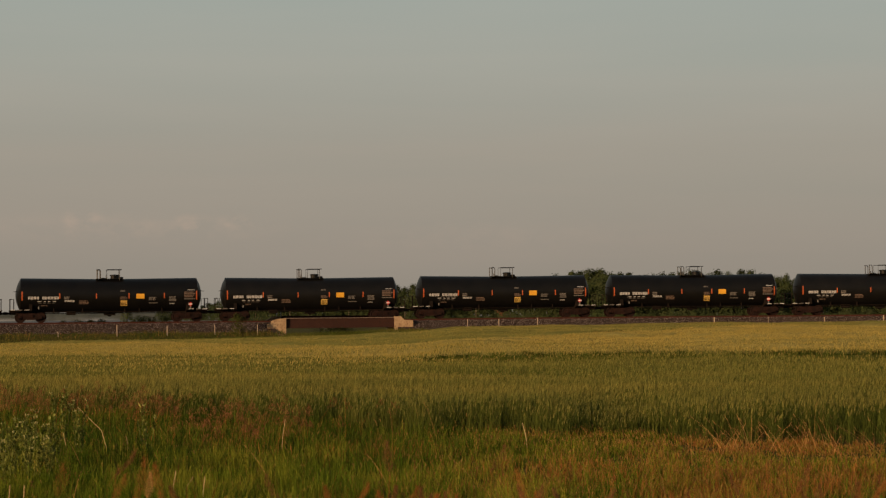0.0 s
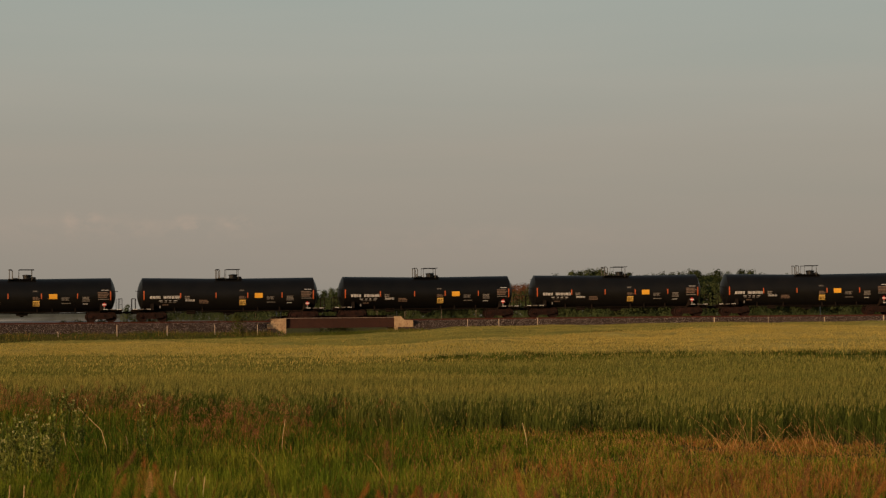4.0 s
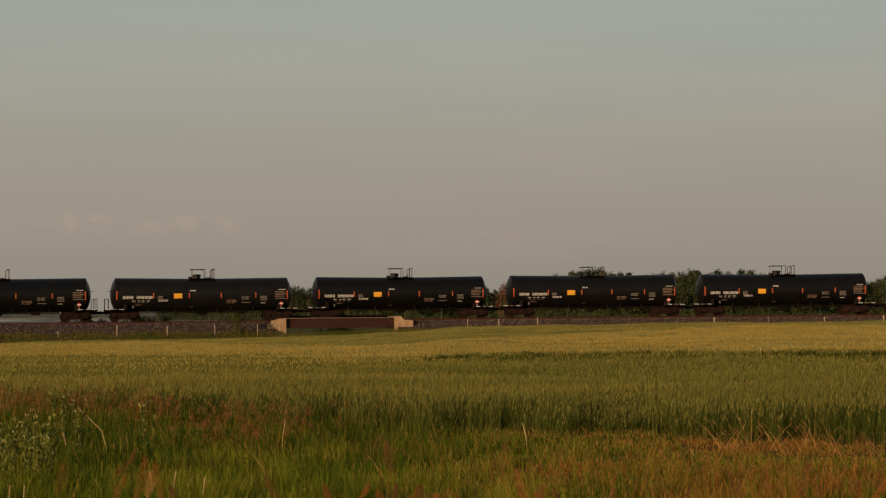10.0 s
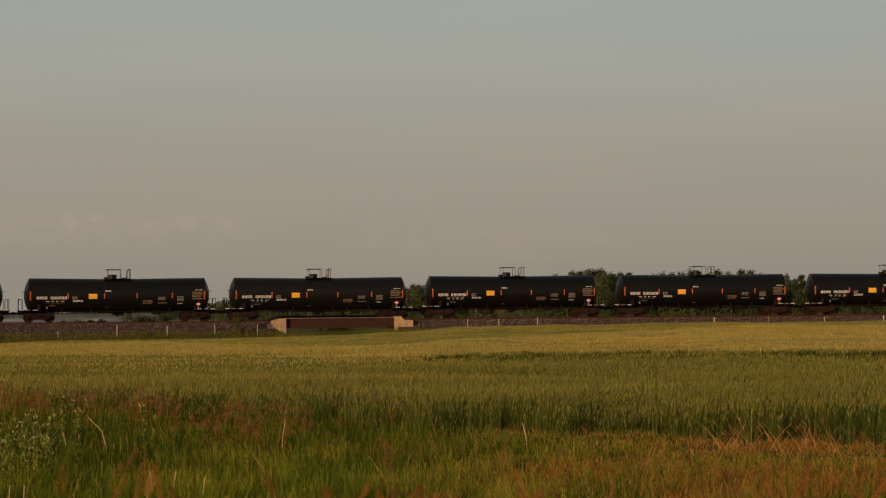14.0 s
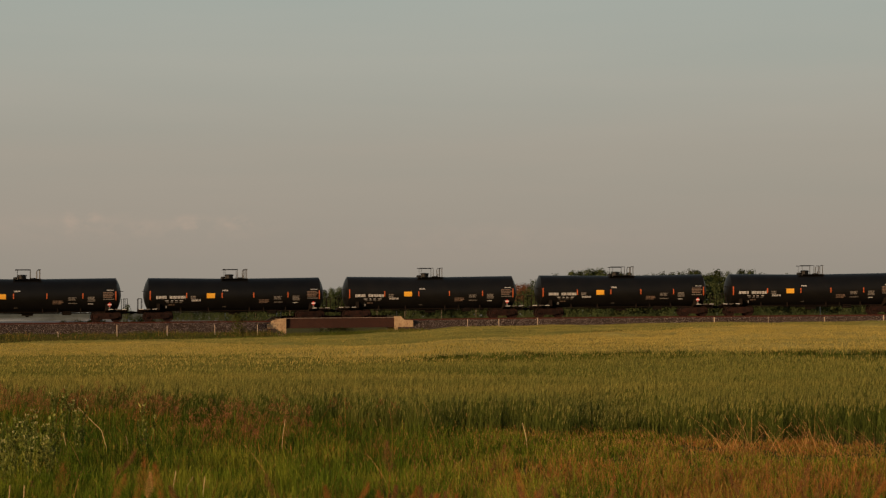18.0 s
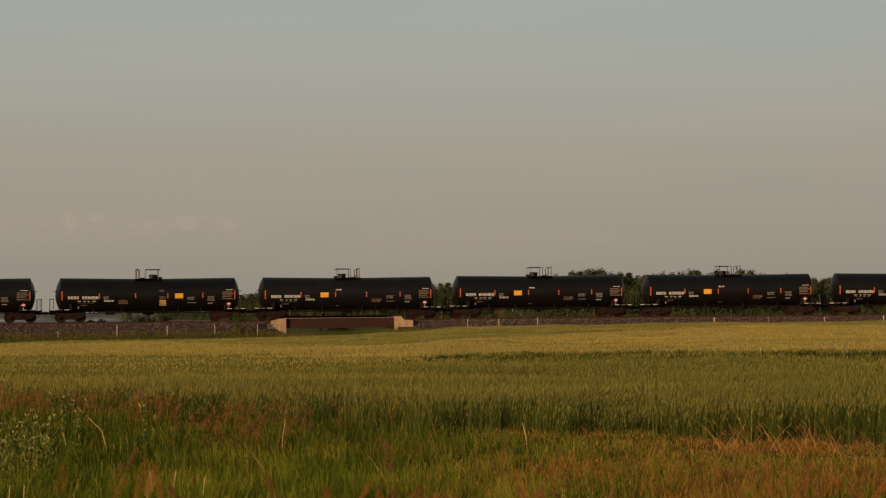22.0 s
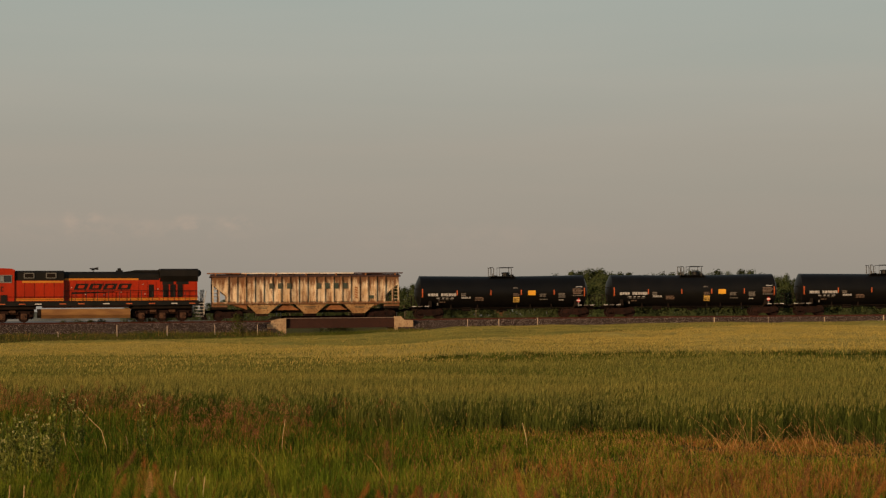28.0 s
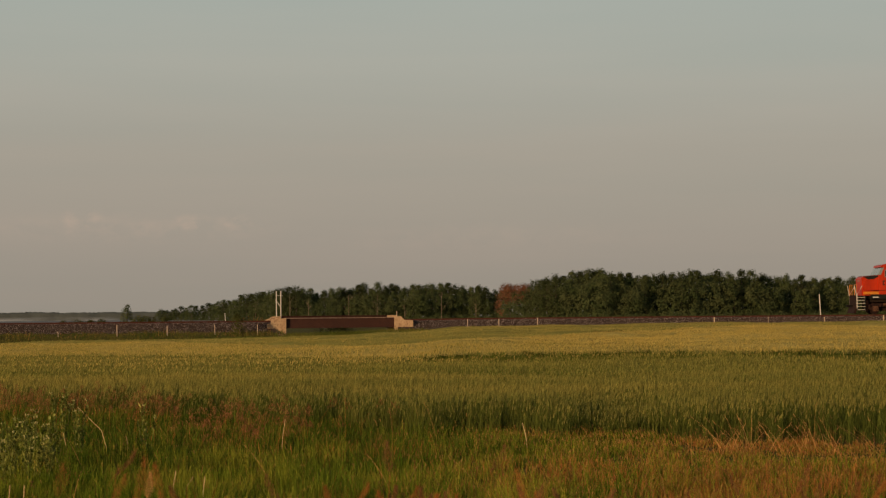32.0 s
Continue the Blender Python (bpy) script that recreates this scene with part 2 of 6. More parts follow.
# The pale second tone puts the glints on the weed leaves into their colour.
WEED = mat("slim_weed_leaf", (0.050, 0.088, 0.013), (0.31, 0.32, 0.085), rough=0.75, coarse=9, fine=5, bump=0, island=0.75, trans=0.3, spec=0.03)
FLOWER = mat("pale_weed_flower", (0.44, 0.41, 0.17), (0.34, 0.33, 0.12), rough=0.8, bump=0, spec=0.03)
WHEATSTEM = mat("green_wheat_stem", (0.070, 0.100, 0.017), (0.105, 0.120, 0.026), rough=0.8, coarse=0.10, fine=1.0, bump=0, island=0.35, trans=0.3, stretch=(0.35, 1, 1), world_space=True, spec=0.02)
WHEATEAR = mat("ripening_wheat_ear", (0.565, 0.425, 0.118), (0.430, 0.338, 0.092), rough=0.8, coarse=0.14, fine=1.0, bump=0, island=0.22, trans=0.5, stretch=(0.14, 0.9, 1), world_space=True, spec=0.02)
# The lifted blue in this green puts the distance haze into the leaf colour.
LEAF = mat("tree_leaf", (0.042, 0.060, 0.023), (0.064, 0.077, 0.033), rough=0.85, coarse=0.25, fine=2, bump=0, island=0.10, rand=0.40, trans=0.3, spec=0.02)
LEAF_BROWN = mat("dying_brown_leaf", (0.185, 0.086, 0.045), (0.135, 0.063, 0.035), rough=0.85, coarse=0.25, fine=2, bump=0, island=0.2, trans=0.3, spec=0.06)
BUSHLEAF = mat("dull_bush_leaf", (0.045, 0.055, 0.014), (0.085, 0.085, 0.026), rough=0.85, coarse=0.8, fine=4, bump=0, island=0.35, trans=0.25, spec=0.08)
PALEFLANGE = mat("pale_flange_edge", (0.30, 0.235, 0.20), (0.20, 0.14, 0.115), rough=0.7, coarse=0.8, fine=6, bump=0.05, spec=0.2)
DARKBARK = mat("shaded_bark", (0.085, 0.064, 0.047), (0.06, 0.045, 0.034), rough=0.95, coarse=3, fine=15)
BARK = mat("grey_bark", (0.24, 0.18, 0.13), (0.15, 0.11, 0.08), rough=0.95, coarse=3, fine=15)
# Distance haze over the horizon woods is put into this blue-grey colour.
HAZE_WOOD = mat("haze_tinted_wood", (0.066, 0.081, 0.085), (0.046, 0.058, 0.063), rough=1.0, coarse=0.035, fine=0.12, bump=0, spec=0.06)



def hopper_paint(name, white, tan, rust):
    """Old white paint gone tan, with rust that runs down from the top and up from the sill."""
    m = bpy.data.materials.new(name)
    m.use_nodes = True
    n, lk = m.node_tree.nodes, m.node_tree.links
    b = n["Principled BSDF"]
    b.inputs["Roughness"].default_value, b.inputs["Specular IOR Level"].default_value = 0.75, 0.15
    co, sp = n.new("ShaderNodeTexCoord"), n.new("ShaderNodeSeparateXYZ")
    lk.new(co.outputs["Object"], sp.inputs[0])
    zr = n.new("ShaderNodeValToRGB")             # how rusty at each height
    zm = n.new("ShaderNodeMapRange")
    zm.inputs[1].default_value, zm.inputs[2].default_value = 1.5, 4.1
    lk.new(sp.outputs["Z"], zm.inputs[0])
    lk.new(zm.outputs[0], zr.inputs[0])
    for i, (p, k) in enumerate(((0.0, 0.46), (0.12, 0.12), (0.60, 0.12), (0.84, 0.34), (1.0, 0.60))):
        e = zr.color_ramp.elements[i] if i < 2 else zr.color_ramp.elements.new(p)
        e.position, e.color = p, (k, k, k, 1)
    noises = []
    for scale, stretch in ((1.0, (5.0, 1, 0.9)), (1.0, (0.8, 1, 0.8)), (1.0, (14, 6, 9))):
        mp, t = n.new("ShaderNodeMapping"), n.new("ShaderNodeTexNoise")
        mp.inputs["Scale"].default_value = stretch
        t.inputs["Scale"].default_value, t.inputs["Detail"].default_value = scale, 5.0
        lk.new(co.outputs["Object"], mp.inputs[0])
        lk.new(mp.outputs[0], t.inputs["Vector"])
        noises.append(t)
    base = n.new("ShaderNodeValToRGB")
    base.color_ramp.elements[0].position, base.color_ramp.elements[0].color = 0.38, (*white, 1)
    base.color_ramp.elements[1].position, base.color_ramp.elements[1].color = 0.66, (*tan, 1)
    lk.new(noises[1].outputs[0], base.inputs[0])
    s1 = n.new("ShaderNodeMath")
    s1.operation = "ADD"
    lk.new(noises[0].outputs[0], s1.inputs[0])
    lk.new(zr.outputs[0], s1.inputs[1])
    s2 = n.new("ShaderNodeMath")
    s2.operation = "MULTIPLY_ADD"
    s2.inputs[1].default_value = 0.35
    lk.new(noises[2].outputs[0], s2.inputs[0])
    lk.new(s1.outputs[0], s2.inputs[2])
    rr = n.new("ShaderNodeMapRange")
    rr.inputs[1].default_value, rr.inputs[2].default_value, rr.inputs[3].default_value, rr.inputs[4].default_value = 0.74, 0.98, 0.0, 0.92
    lk.new(s2.outputs[0], rr.inputs[0])
    mx = n.new("ShaderNodeMixRGB")
    mx.inputs[2].default_value = (*rust, 1)
    lk.new(rr.outputs[0], mx.inputs[0])
    lk.new(base.outputs[0], mx.inputs[1])
    oi, om, hs = n.new("ShaderNodeObjectInfo"), n.new("ShaderNodeMapRange"), n.new("ShaderNodeHueSaturation")
    om.inputs[3].default_value, om.inputs[4].default_value = 0.78, 1.15
    lk.new(oi.outputs["Random"], om.inputs[0])
    lk.new(om.outputs[0], hs.inputs["Value"])
    lk.new(mx.outputs[0], hs.inputs["Color"])
    lk.new(hs.outputs[0], b.inputs["Base Color"])
    return m


HOPPER = hopper_paint("rusty_white_hopper_paint", (0.70, 0.58, 0.41), (0.47, 0.325, 0.185), (0.13, 0.052, 0.020))
HOPPER_RIB = hopper_paint("rust_streaked_rib", (0.74, 0.63, 0.46), (0.50, 0.35, 0.20), (0.15, 0.060, 0.022))


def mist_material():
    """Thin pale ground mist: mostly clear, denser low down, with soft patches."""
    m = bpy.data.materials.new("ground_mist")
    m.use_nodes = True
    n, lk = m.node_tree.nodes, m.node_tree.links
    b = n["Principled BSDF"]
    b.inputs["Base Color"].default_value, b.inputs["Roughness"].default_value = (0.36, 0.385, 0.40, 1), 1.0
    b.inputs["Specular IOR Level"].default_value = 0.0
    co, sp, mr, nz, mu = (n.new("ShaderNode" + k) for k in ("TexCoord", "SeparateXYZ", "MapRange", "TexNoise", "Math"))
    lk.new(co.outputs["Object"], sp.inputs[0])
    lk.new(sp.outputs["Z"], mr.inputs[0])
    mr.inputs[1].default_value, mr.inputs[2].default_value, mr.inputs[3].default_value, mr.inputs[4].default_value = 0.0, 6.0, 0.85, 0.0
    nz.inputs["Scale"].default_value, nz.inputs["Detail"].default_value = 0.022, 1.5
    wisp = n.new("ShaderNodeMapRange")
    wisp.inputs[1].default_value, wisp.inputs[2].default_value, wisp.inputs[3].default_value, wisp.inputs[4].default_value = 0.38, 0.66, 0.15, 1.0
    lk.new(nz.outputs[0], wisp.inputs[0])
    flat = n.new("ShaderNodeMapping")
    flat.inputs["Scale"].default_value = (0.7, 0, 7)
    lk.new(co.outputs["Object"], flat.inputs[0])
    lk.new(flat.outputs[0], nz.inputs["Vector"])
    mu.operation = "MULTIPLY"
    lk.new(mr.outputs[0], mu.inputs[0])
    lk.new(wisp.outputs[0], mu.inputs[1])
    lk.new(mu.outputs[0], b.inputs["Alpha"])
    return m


MIST = mist_material()

# ---- mesh tools ----


class Build:
    """Collects vertices and faces of one mesh."""

    def __init__(self):
        self.v, self.f = [], []

    def add(self, verts, faces):
        o = len(self.v)
        self.v += [tuple(p) for p in verts]
        self.f += [tuple(i + o for i in q) for q in faces]
        return self

    def box(self, x0, x1, y0, y1, z0, z1, c=0.0):
        """A box; c chamfers its long vertical and top edges."""
        if c:
            return self.prism([(x0 + c, z0), (x1 - c, z0), (x1, z0 + c), (x1, z1 - c), (x1 - c, z1), (x0 + c, z1), (x0, z1 - c), (x0, z0 + c)], y0, y1)
        p = [(x, y, z) for x in (x0, x1) for y in (y0, y1) for z in (z0, z1)]
        return self.add(p, [(0, 1, 3, 2), (4, 6, 7, 5), (0, 4, 5, 1), (2, 3, 7, 6), (0, 2, 6, 4), (1, 5, 7, 3)])

    def prism(self, poly, y0, y1):
        """A polygon in x, z drawn out from y0 to y1."""
        n = len(poly)
        p = [(x, y0, z) for x, z in poly] + [(x, y1, z) for x, z in poly]
        return self.add(p, [tuple(range(n)), tuple(range(2 * n - 1, n - 1, -1))] + [(i, i + n, (i + 1) % n + n, (i + 1) % n) for i in range(n)])

    def prism_x(self, poly, x0, x1):
        """A polygon in y, z drawn out from x0 to x1."""
        n = len(poly)
        p = [(x0, y, z) for y, z in poly] + [(x1, y, z) for y, z in poly]
        return self.add(p, [tuple(range(n)), tuple(range(2 * n - 1, n - 1, -1))] + [(i, i + n, (i + 1) % n + n, (i + 1) % n) for i in range(n)])

    def tube(self, path, r, seg=6, r2=None):
        """A round bar along a path of points, tapering from r to r2."""
        path = [Vector(p) for p in path]
        rings, n = [], len(path)
        for i, p in enumerate(path):
            d = (path[min(i + 1, n - 1)] - path[max(i - 1, 0)]).normalized()
            a = d.cross(Vector((0, 0, 1)) if abs(d.z) < 0.9 else Vector((1, 0, 0))).normalized()
            b = d.cross(a)
            rr = r + ((r2 if r2 is not None else r) - r) * i / max(n - 1, 1)
            rings.append([p + (a * math.cos(2 * math.pi * k / seg) + b * math.sin(2 * math.pi * k / seg)) * rr for k in range(seg)])
        fs = [(i * seg + k, i * seg + (k + 1) % seg, (i + 1) * seg + (k + 1) % seg, (i + 1) * seg + k) for i in range(n - 1) for k in range(seg)]
        fs += [tuple(range(seg)), tuple(range(n * seg - 1, (n - 1) * seg - 1, -1))]
        return self.add([q for ring in rings for q in ring], fs)

    def lathe(self, prof, axis, at, seg=20):
        """A profile of (along, radius) turned round an axis 'x', 'y' or 'z' through at."""
        p = []
        for s, r in prof:
            for k in range(seg):
                a = 2 * math.pi * k / seg
                c, d = r * math.cos(a), r * math.sin(a)
                q = {"x": (s, c, d), "y": (c, s, d), "z": (c, d, s)}[axis]
                p.append((q[0] + at[0], q[1] + at[1], q[2] + at[2]))
        n = len(prof)
        fs = [(i * seg + k, i * seg + (k + 1) % seg, (i + 1) * seg + (k + 1) % seg, (i + 1) * seg + k) for i in range(n - 1) for k in range(seg)]
        fs += [tuple(range(seg)), tuple(range(n * seg - 1, (n - 1) * seg - 1, -1))]
        return self.add(p, fs)

    def mesh(self, name, material, smooth=False):
        me = bpy.data.meshes.new(name)
        me.from_pydata(self.v, [], self.f)
        bm = bmesh.new()
        bm.from_mesh(me)
        bmesh.ops.recalc_face_normals(bm, faces=bm.faces)
        bm.to_mesh(me)
        bm.free()
        me.materials.append(material)
        if smooth:
            me.polygons.foreach_set("use_smooth", [True] * len(me.polygons))
        return me


def part(name, b, material, parent, label="", smooth=False, at=None):
    """Links a Build, or a ready mesh, as one mesh object under a thing or part."""
    me = b.mesh(name, material, smooth) if isinstance(b, Build) else b
    ob = new(name, me)
    ob.parent = parent
    if at is not None:
        ob.matrix_basis = at
    if label:
        ob["label"] = label
    return ob


def thing(name, label, category, group="", kind="", at=None):
    ob = new(name)
    ob.empty_display_size = 0.3
    if at is not None:
        ob.matrix_basis = at
    return tagged(ob, label, category, group, kind)


def solid(name, b, material, label, category="", group="", kind="", at=None, smooth=False):
    ob = new(name, b.mesh(name, material, smooth))
    if at is not None:
        ob.matrix_basis = at
    return tagged(ob, label, category, group, kind)


def sheet(name, verts, faces, material):
    """A mesh from arrays of vertices and equal-sided faces."""
    me = bpy.data.meshes.new(name)
    verts, faces = np.asarray(verts, np.float32).reshape(-1, 3), np.asarray(faces, np.int32)
    k = faces.shape[1]
    me.vertices.add(len(verts))
    me.vertices.foreach_set("co", verts.ravel())
    me.loops.add(faces.size)
    me.loops.foreach_set("vertex_index", faces.ravel())
    me.polygons.add(len(faces))
    me.polygons.foreach_set("loop_start", np.arange(0, faces.size, k, dtype=np.int32))
    me.update(calc_edges=True)
    me.materials.append(material)
    return me


# ---- plan: the track, the land ----
TRACK_D, HEAD, BEND = 154.93, 0.1426, 0.0032    # distance ahead of the camera, heading, turn per metre
STEP = 0.5
L_AXIS = np.arange(-900, 700.01, STEP)


def heading_at(l):
    if l < -60:
        return max(HEAD + BEND * 60 + (l + 60) * BEND, 0.03)
    return HEAD - BEND * min(l, 60)


HEADS = np.array([heading_at(l) for l in L_AXIS])
TX = np.concatenate([[0], np.cumsum((np.cos(HEADS[1:]) + np.cos(HEADS[:-1])) / 2 * STEP)])
TY = np.concatenate([[0], np.cumsum((np.sin(HEADS[1:]) + np.sin(HEADS[:-1])) / 2 * STEP)])
ZERO = int(round(900 / STEP))
TX, TY = TX - TX[ZERO], TY - TY[ZERO] + TRACK_D


def rise(l):
    """How much the track climbs past the bridge."""
    return float(np.interp(l, [-60, -14, -5, 5, 60], [0.02, 0.02, 0.05, 0.10, 0.11]))


def on_track(l, n=0.0, z=0.0):
    """The place l metres along the track, n metres to its far side, z above the rail."""
    h = float(np.interp(l, L_AXIS, HEADS))
    return (float(np.interp(l, L_AXIS, TX)) - n * math.sin(h), float(np.interp(l, L_AXIS, TY)) + n * math.cos(h), RAIL + rise(l) + z)


def track_pose(l, n=0.0, z=0.0):
    x, y, zz = on_track(l, n, z)
    return pose(x, y, zz, 0, 0, math.degrees(float(np.interp(l, L_AXIS, HEADS))))


def smooth(a, b, x):
    t = np.clip((x - a) / (b - a), 0, 1)
    return t * t * (3 - 2 * t)


FAR_U = np.array([-0.40, -0.268, -0.152, -0.063, -0.018, 0.006, 0.10, 0.40])
FAR_Z = np.array([0.20, 0.21, 0.40, 0.58, 0.78, 1.02, 1.05, 1.10])


def land(x, y):
    """The height of the land: a bank by the camera, a dip, the field that rises to the far side."""
    x, y = np.asarray(x, float), np.asarray(y, float)
    u = np.clip(x / np.maximum(y, 8), -0.4, 0.4)
    near = 1.12 * (1 - smooth(9, 17, y))
    field = np.interp(u, FAR_U, FAR_Z) * smooth(45, 132, y)
    back = smooth(150, 185, y)
    far = 0.9 + 0 * y
    z = near + field * (1 - back) + far * back
    return z + 0.05 * np.sin(x * 0.31 + 1) * np.sin(y * 0.23) * smooth(6, 20, y) * (1 - back)

# ---- the land ----
gx = np.concatenate([np.linspace(-4500, -120, 40), np.arange(-116, 117, 2.0), np.linspace(120, 4500, 40)])
gy = np.concatenate([np.linspace(-1200, -12, 14), np.arange(-10, 200, 2.0), np.linspace(204, 4800, 50)])
GX, GY = np.meshgrid(gx, gy)
GZ = land(GX, GY)
nx, ny = len(gx), len(gy)
ii = (np.arange(ny - 1)[:, None] * nx + np.arange(nx - 1)[None, :]).ravel()
ground = new("ground", sheet("ground", np.stack([GX, GY, GZ], -1), np.stack([ii, ii + 1, ii + nx + 1, ii + nx], -1), SOIL))
tagged(ground, "flat prairie soil with low grass reaching the horizon", "ground", kind="structure")

# stubble field beyond the railway, the pale haze over it put in its colour
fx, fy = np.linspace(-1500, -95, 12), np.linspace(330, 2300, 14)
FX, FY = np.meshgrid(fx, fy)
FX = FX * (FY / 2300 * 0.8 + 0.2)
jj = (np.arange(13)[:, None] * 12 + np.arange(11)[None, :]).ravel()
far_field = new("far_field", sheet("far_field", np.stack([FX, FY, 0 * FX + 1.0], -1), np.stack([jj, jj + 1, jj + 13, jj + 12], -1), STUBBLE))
tagged(far_field, "stubble field beyond the railway, pale haze in its colour", "field", kind="structure")


def sweep(prof, l0, l1, step):
    """A profile of (n, z) drawn along the track."""
    ls = np.arange(l0, l1 + 0.01, step)
    v, k = [], len(prof)
    for l in ls:
        for n, z in prof:
            v.append(on_track(l, n, z))
    f = []
    for i in range(len(ls) - 1):
        for j in range(k):
            f.append((i * k + j, i * k + (j + 1) % k, (i + 1) * k + (j + 1) % k, (i + 1) * k + j))
    b = Build().add(v, f)
    b.f += [tuple(range(k)), tuple(range(len(v) - 1, len(v) - k - 1, -1))]
    return b


BRIDGE0, BRIDGE1 = -14.97, -5.0                  # the girders' ends along the track
BANK = [(-10.5, -2.9), (-6.2, -1.45), (-3.7, -1.02), (3.7, -1.02), (6.5, -1.6), (10.5, -2.9)]
BED = [(-3.55, -1.10), (-1.95, -0.22), (-1.5, -0.17), (1.5, -0.17), (1.95, -0.22), (3.55, -1.10)]
for a, c in ((-880, BRIDGE0 - 0.3), (BRIDGE1 + 0.3, 680)):
    solid("embankment", sweep(BANK, a, c, 4.0), SOIL, "low grassy railway embankment", "embankment", kind="structure")
    solid("ballast_bed", sweep(BED, a, c, 4.0), BALLAST, "dark gravel ballast bed of the railway", "ballast", kind="structure")
RAILP = [(-0.07, -0.17), (-0.07, -0.15), (-0.015, -0.13), (-0.015, -0.05), (-0.036, -0.035), (-0.036, 0), (0.036, 0), (0.036, -0.035), (0.015, -0.05), (0.015, -0.13), (0.07, -0.15), (0.07, -0.17)]
for side in (-0.7535, 0.7535):
    solid("rail", sweep([(n + side, z) for n, z in RAILP], -860, 660, 4.0), RAILSTEEL, "rust-brown steel rail on wooden ties", "rail", "rails", "structure")

track_ties = thing("track_ties", "row of dark creosoted wooden ties bedded in ballast", "ties", kind="structure")
tie_mesh = Build().box(-0.115, 0.115, -1.3, 1.3, -0.33, -0.165, 0.012).mesh("tie", TIE)
for i in range(180):
    part("tie", tie_mesh, TIE, track_ties, at=track_pose(-48 + i * 0.53))

# loose ballast stones on the near shoulder and crown
rng = np.random.default_rng(3)


def stones(count, l_lo, l_hi, n_lo, n_hi):
    l = rng.uniform(l_lo, l_hi, count)
    n = rng.uniform(n_lo, n_hi, count)
    keep = ~((l > BRIDGE0 - 0.4) & (l < BRIDGE1 + 0.4)) & ~((l > BRIDGE0 - 1.8) & (l < BRIDGE1 + 1.8) & (n < -2.6))
    l, n = l[keep], n[keep]
    m = len(l)
    z = np.interp(n, [p[0] for p in BED], [p[1] for p in BED]) + 0.01
    h = np.interp(l, L_AXIS, HEADS)
    c = np.stack([np.interp(l, L_AXIS, TX) - n * np.sin(h), np.interp(l, L_AXIS, TY) + n * np.cos(h), RAIL + z + np.interp(l, [-14, -5, 5, 60], [0.02, 0.05, 0.10, 0.11])], -1)
    base = np.array([(1, 0, 0), (-1, 0, 0), (0, 1, 0), (0, -1, 0), (0, 0, 1), (0, 0, -1)], float)
    r = rng.uniform(0.03, 0.085, (m, 1, 1)) * rng.uniform(0.6, 1.25, (m, 6, 1))
    a = rng.uniform(0, 6.28, m)
    ca, sa = np.cos(a)[:, None], np.sin(a)[:, None]
    d = np.stack([base[:, 0] * ca - base[:, 1] * sa, base[:, 0] * sa + base[:, 1] * ca, 0 * ca + base[:, 2] * 0.8], -1)
    d += rng.uniform(-0.35, 0.35, d.shape)
    v = c[:, None, :] + d * r
    tri = np.array([(0, 2, 4), (2, 1, 4), (1, 3, 4), (3, 0, 4), (2, 0, 5), (1, 2, 5), (3, 1, 5), (0, 3, 5)])
    return v.reshape(-1, 3), (tri[None] + 6 * np.arange(m)[:, None, None]).reshape(-1, 3)


sv, sf = stones(22000, -50, 50, -3.5, -1.5)
gravel = new("ballast_gravel", sheet("ballast_gravel", sv, sf, STONE))
tagged(gravel, "loose broken ballast stones, grey and brown", "gravel", kind="stuff")

# ---- the bridge ----
bridge = thing("girder_bridge", "short brown steel girder bridge carrying the railway", "bridge", kind="structure", at=track_pose((BRIDGE0 + BRIDGE1) / 2))
HALF = (BRIDGE1 - BRIDGE0) / 2
for n, lift in ((-2.55, 0.0), (2.55, 0.2)):
    z0, z1 = -0.72 + lift, 0.21 + lift
    girder = part("girder", Build().box(-HALF, HALF, n - 0.02, n + 0.02, z0, z1), GIRDER, bridge, "weathered brown plate girder")
    for zz in (z0, z1 - 0.045):
        part("flange", Build().box(-HALF, HALF, n - 0.17, n + 0.17, zz, zz + 0.045), PALEFLANGE if zz > z0 and n < 0 else GIRDER, girder, "pale top flange" if zz > z0 and n < 0 else "")
    for i in range(9):
        x = -HALF + 0.06 + i * (2 * HALF - 0.12) / 8
        part("stiffener", Build().box(x - 0.012, x + 0.012, n + 0.02, n + 0.13, z0 + 0.045, z1 - 0.045), GIRDER, girder)
part("deck", Build().box(-HALF, HALF, -2.5, 2.5, -0.55, -0.34), GIRDER, bridge, "dark steel bridge deck")
for i in range(19):
    x = -HALF + 0.3 + i * (2 * HALF - 0.6) / 18
    part("deck_tie", Build().box(x - 0.12, x + 0.12, -1.4, 1.4, -0.34, -0.168), TIE, bridge)


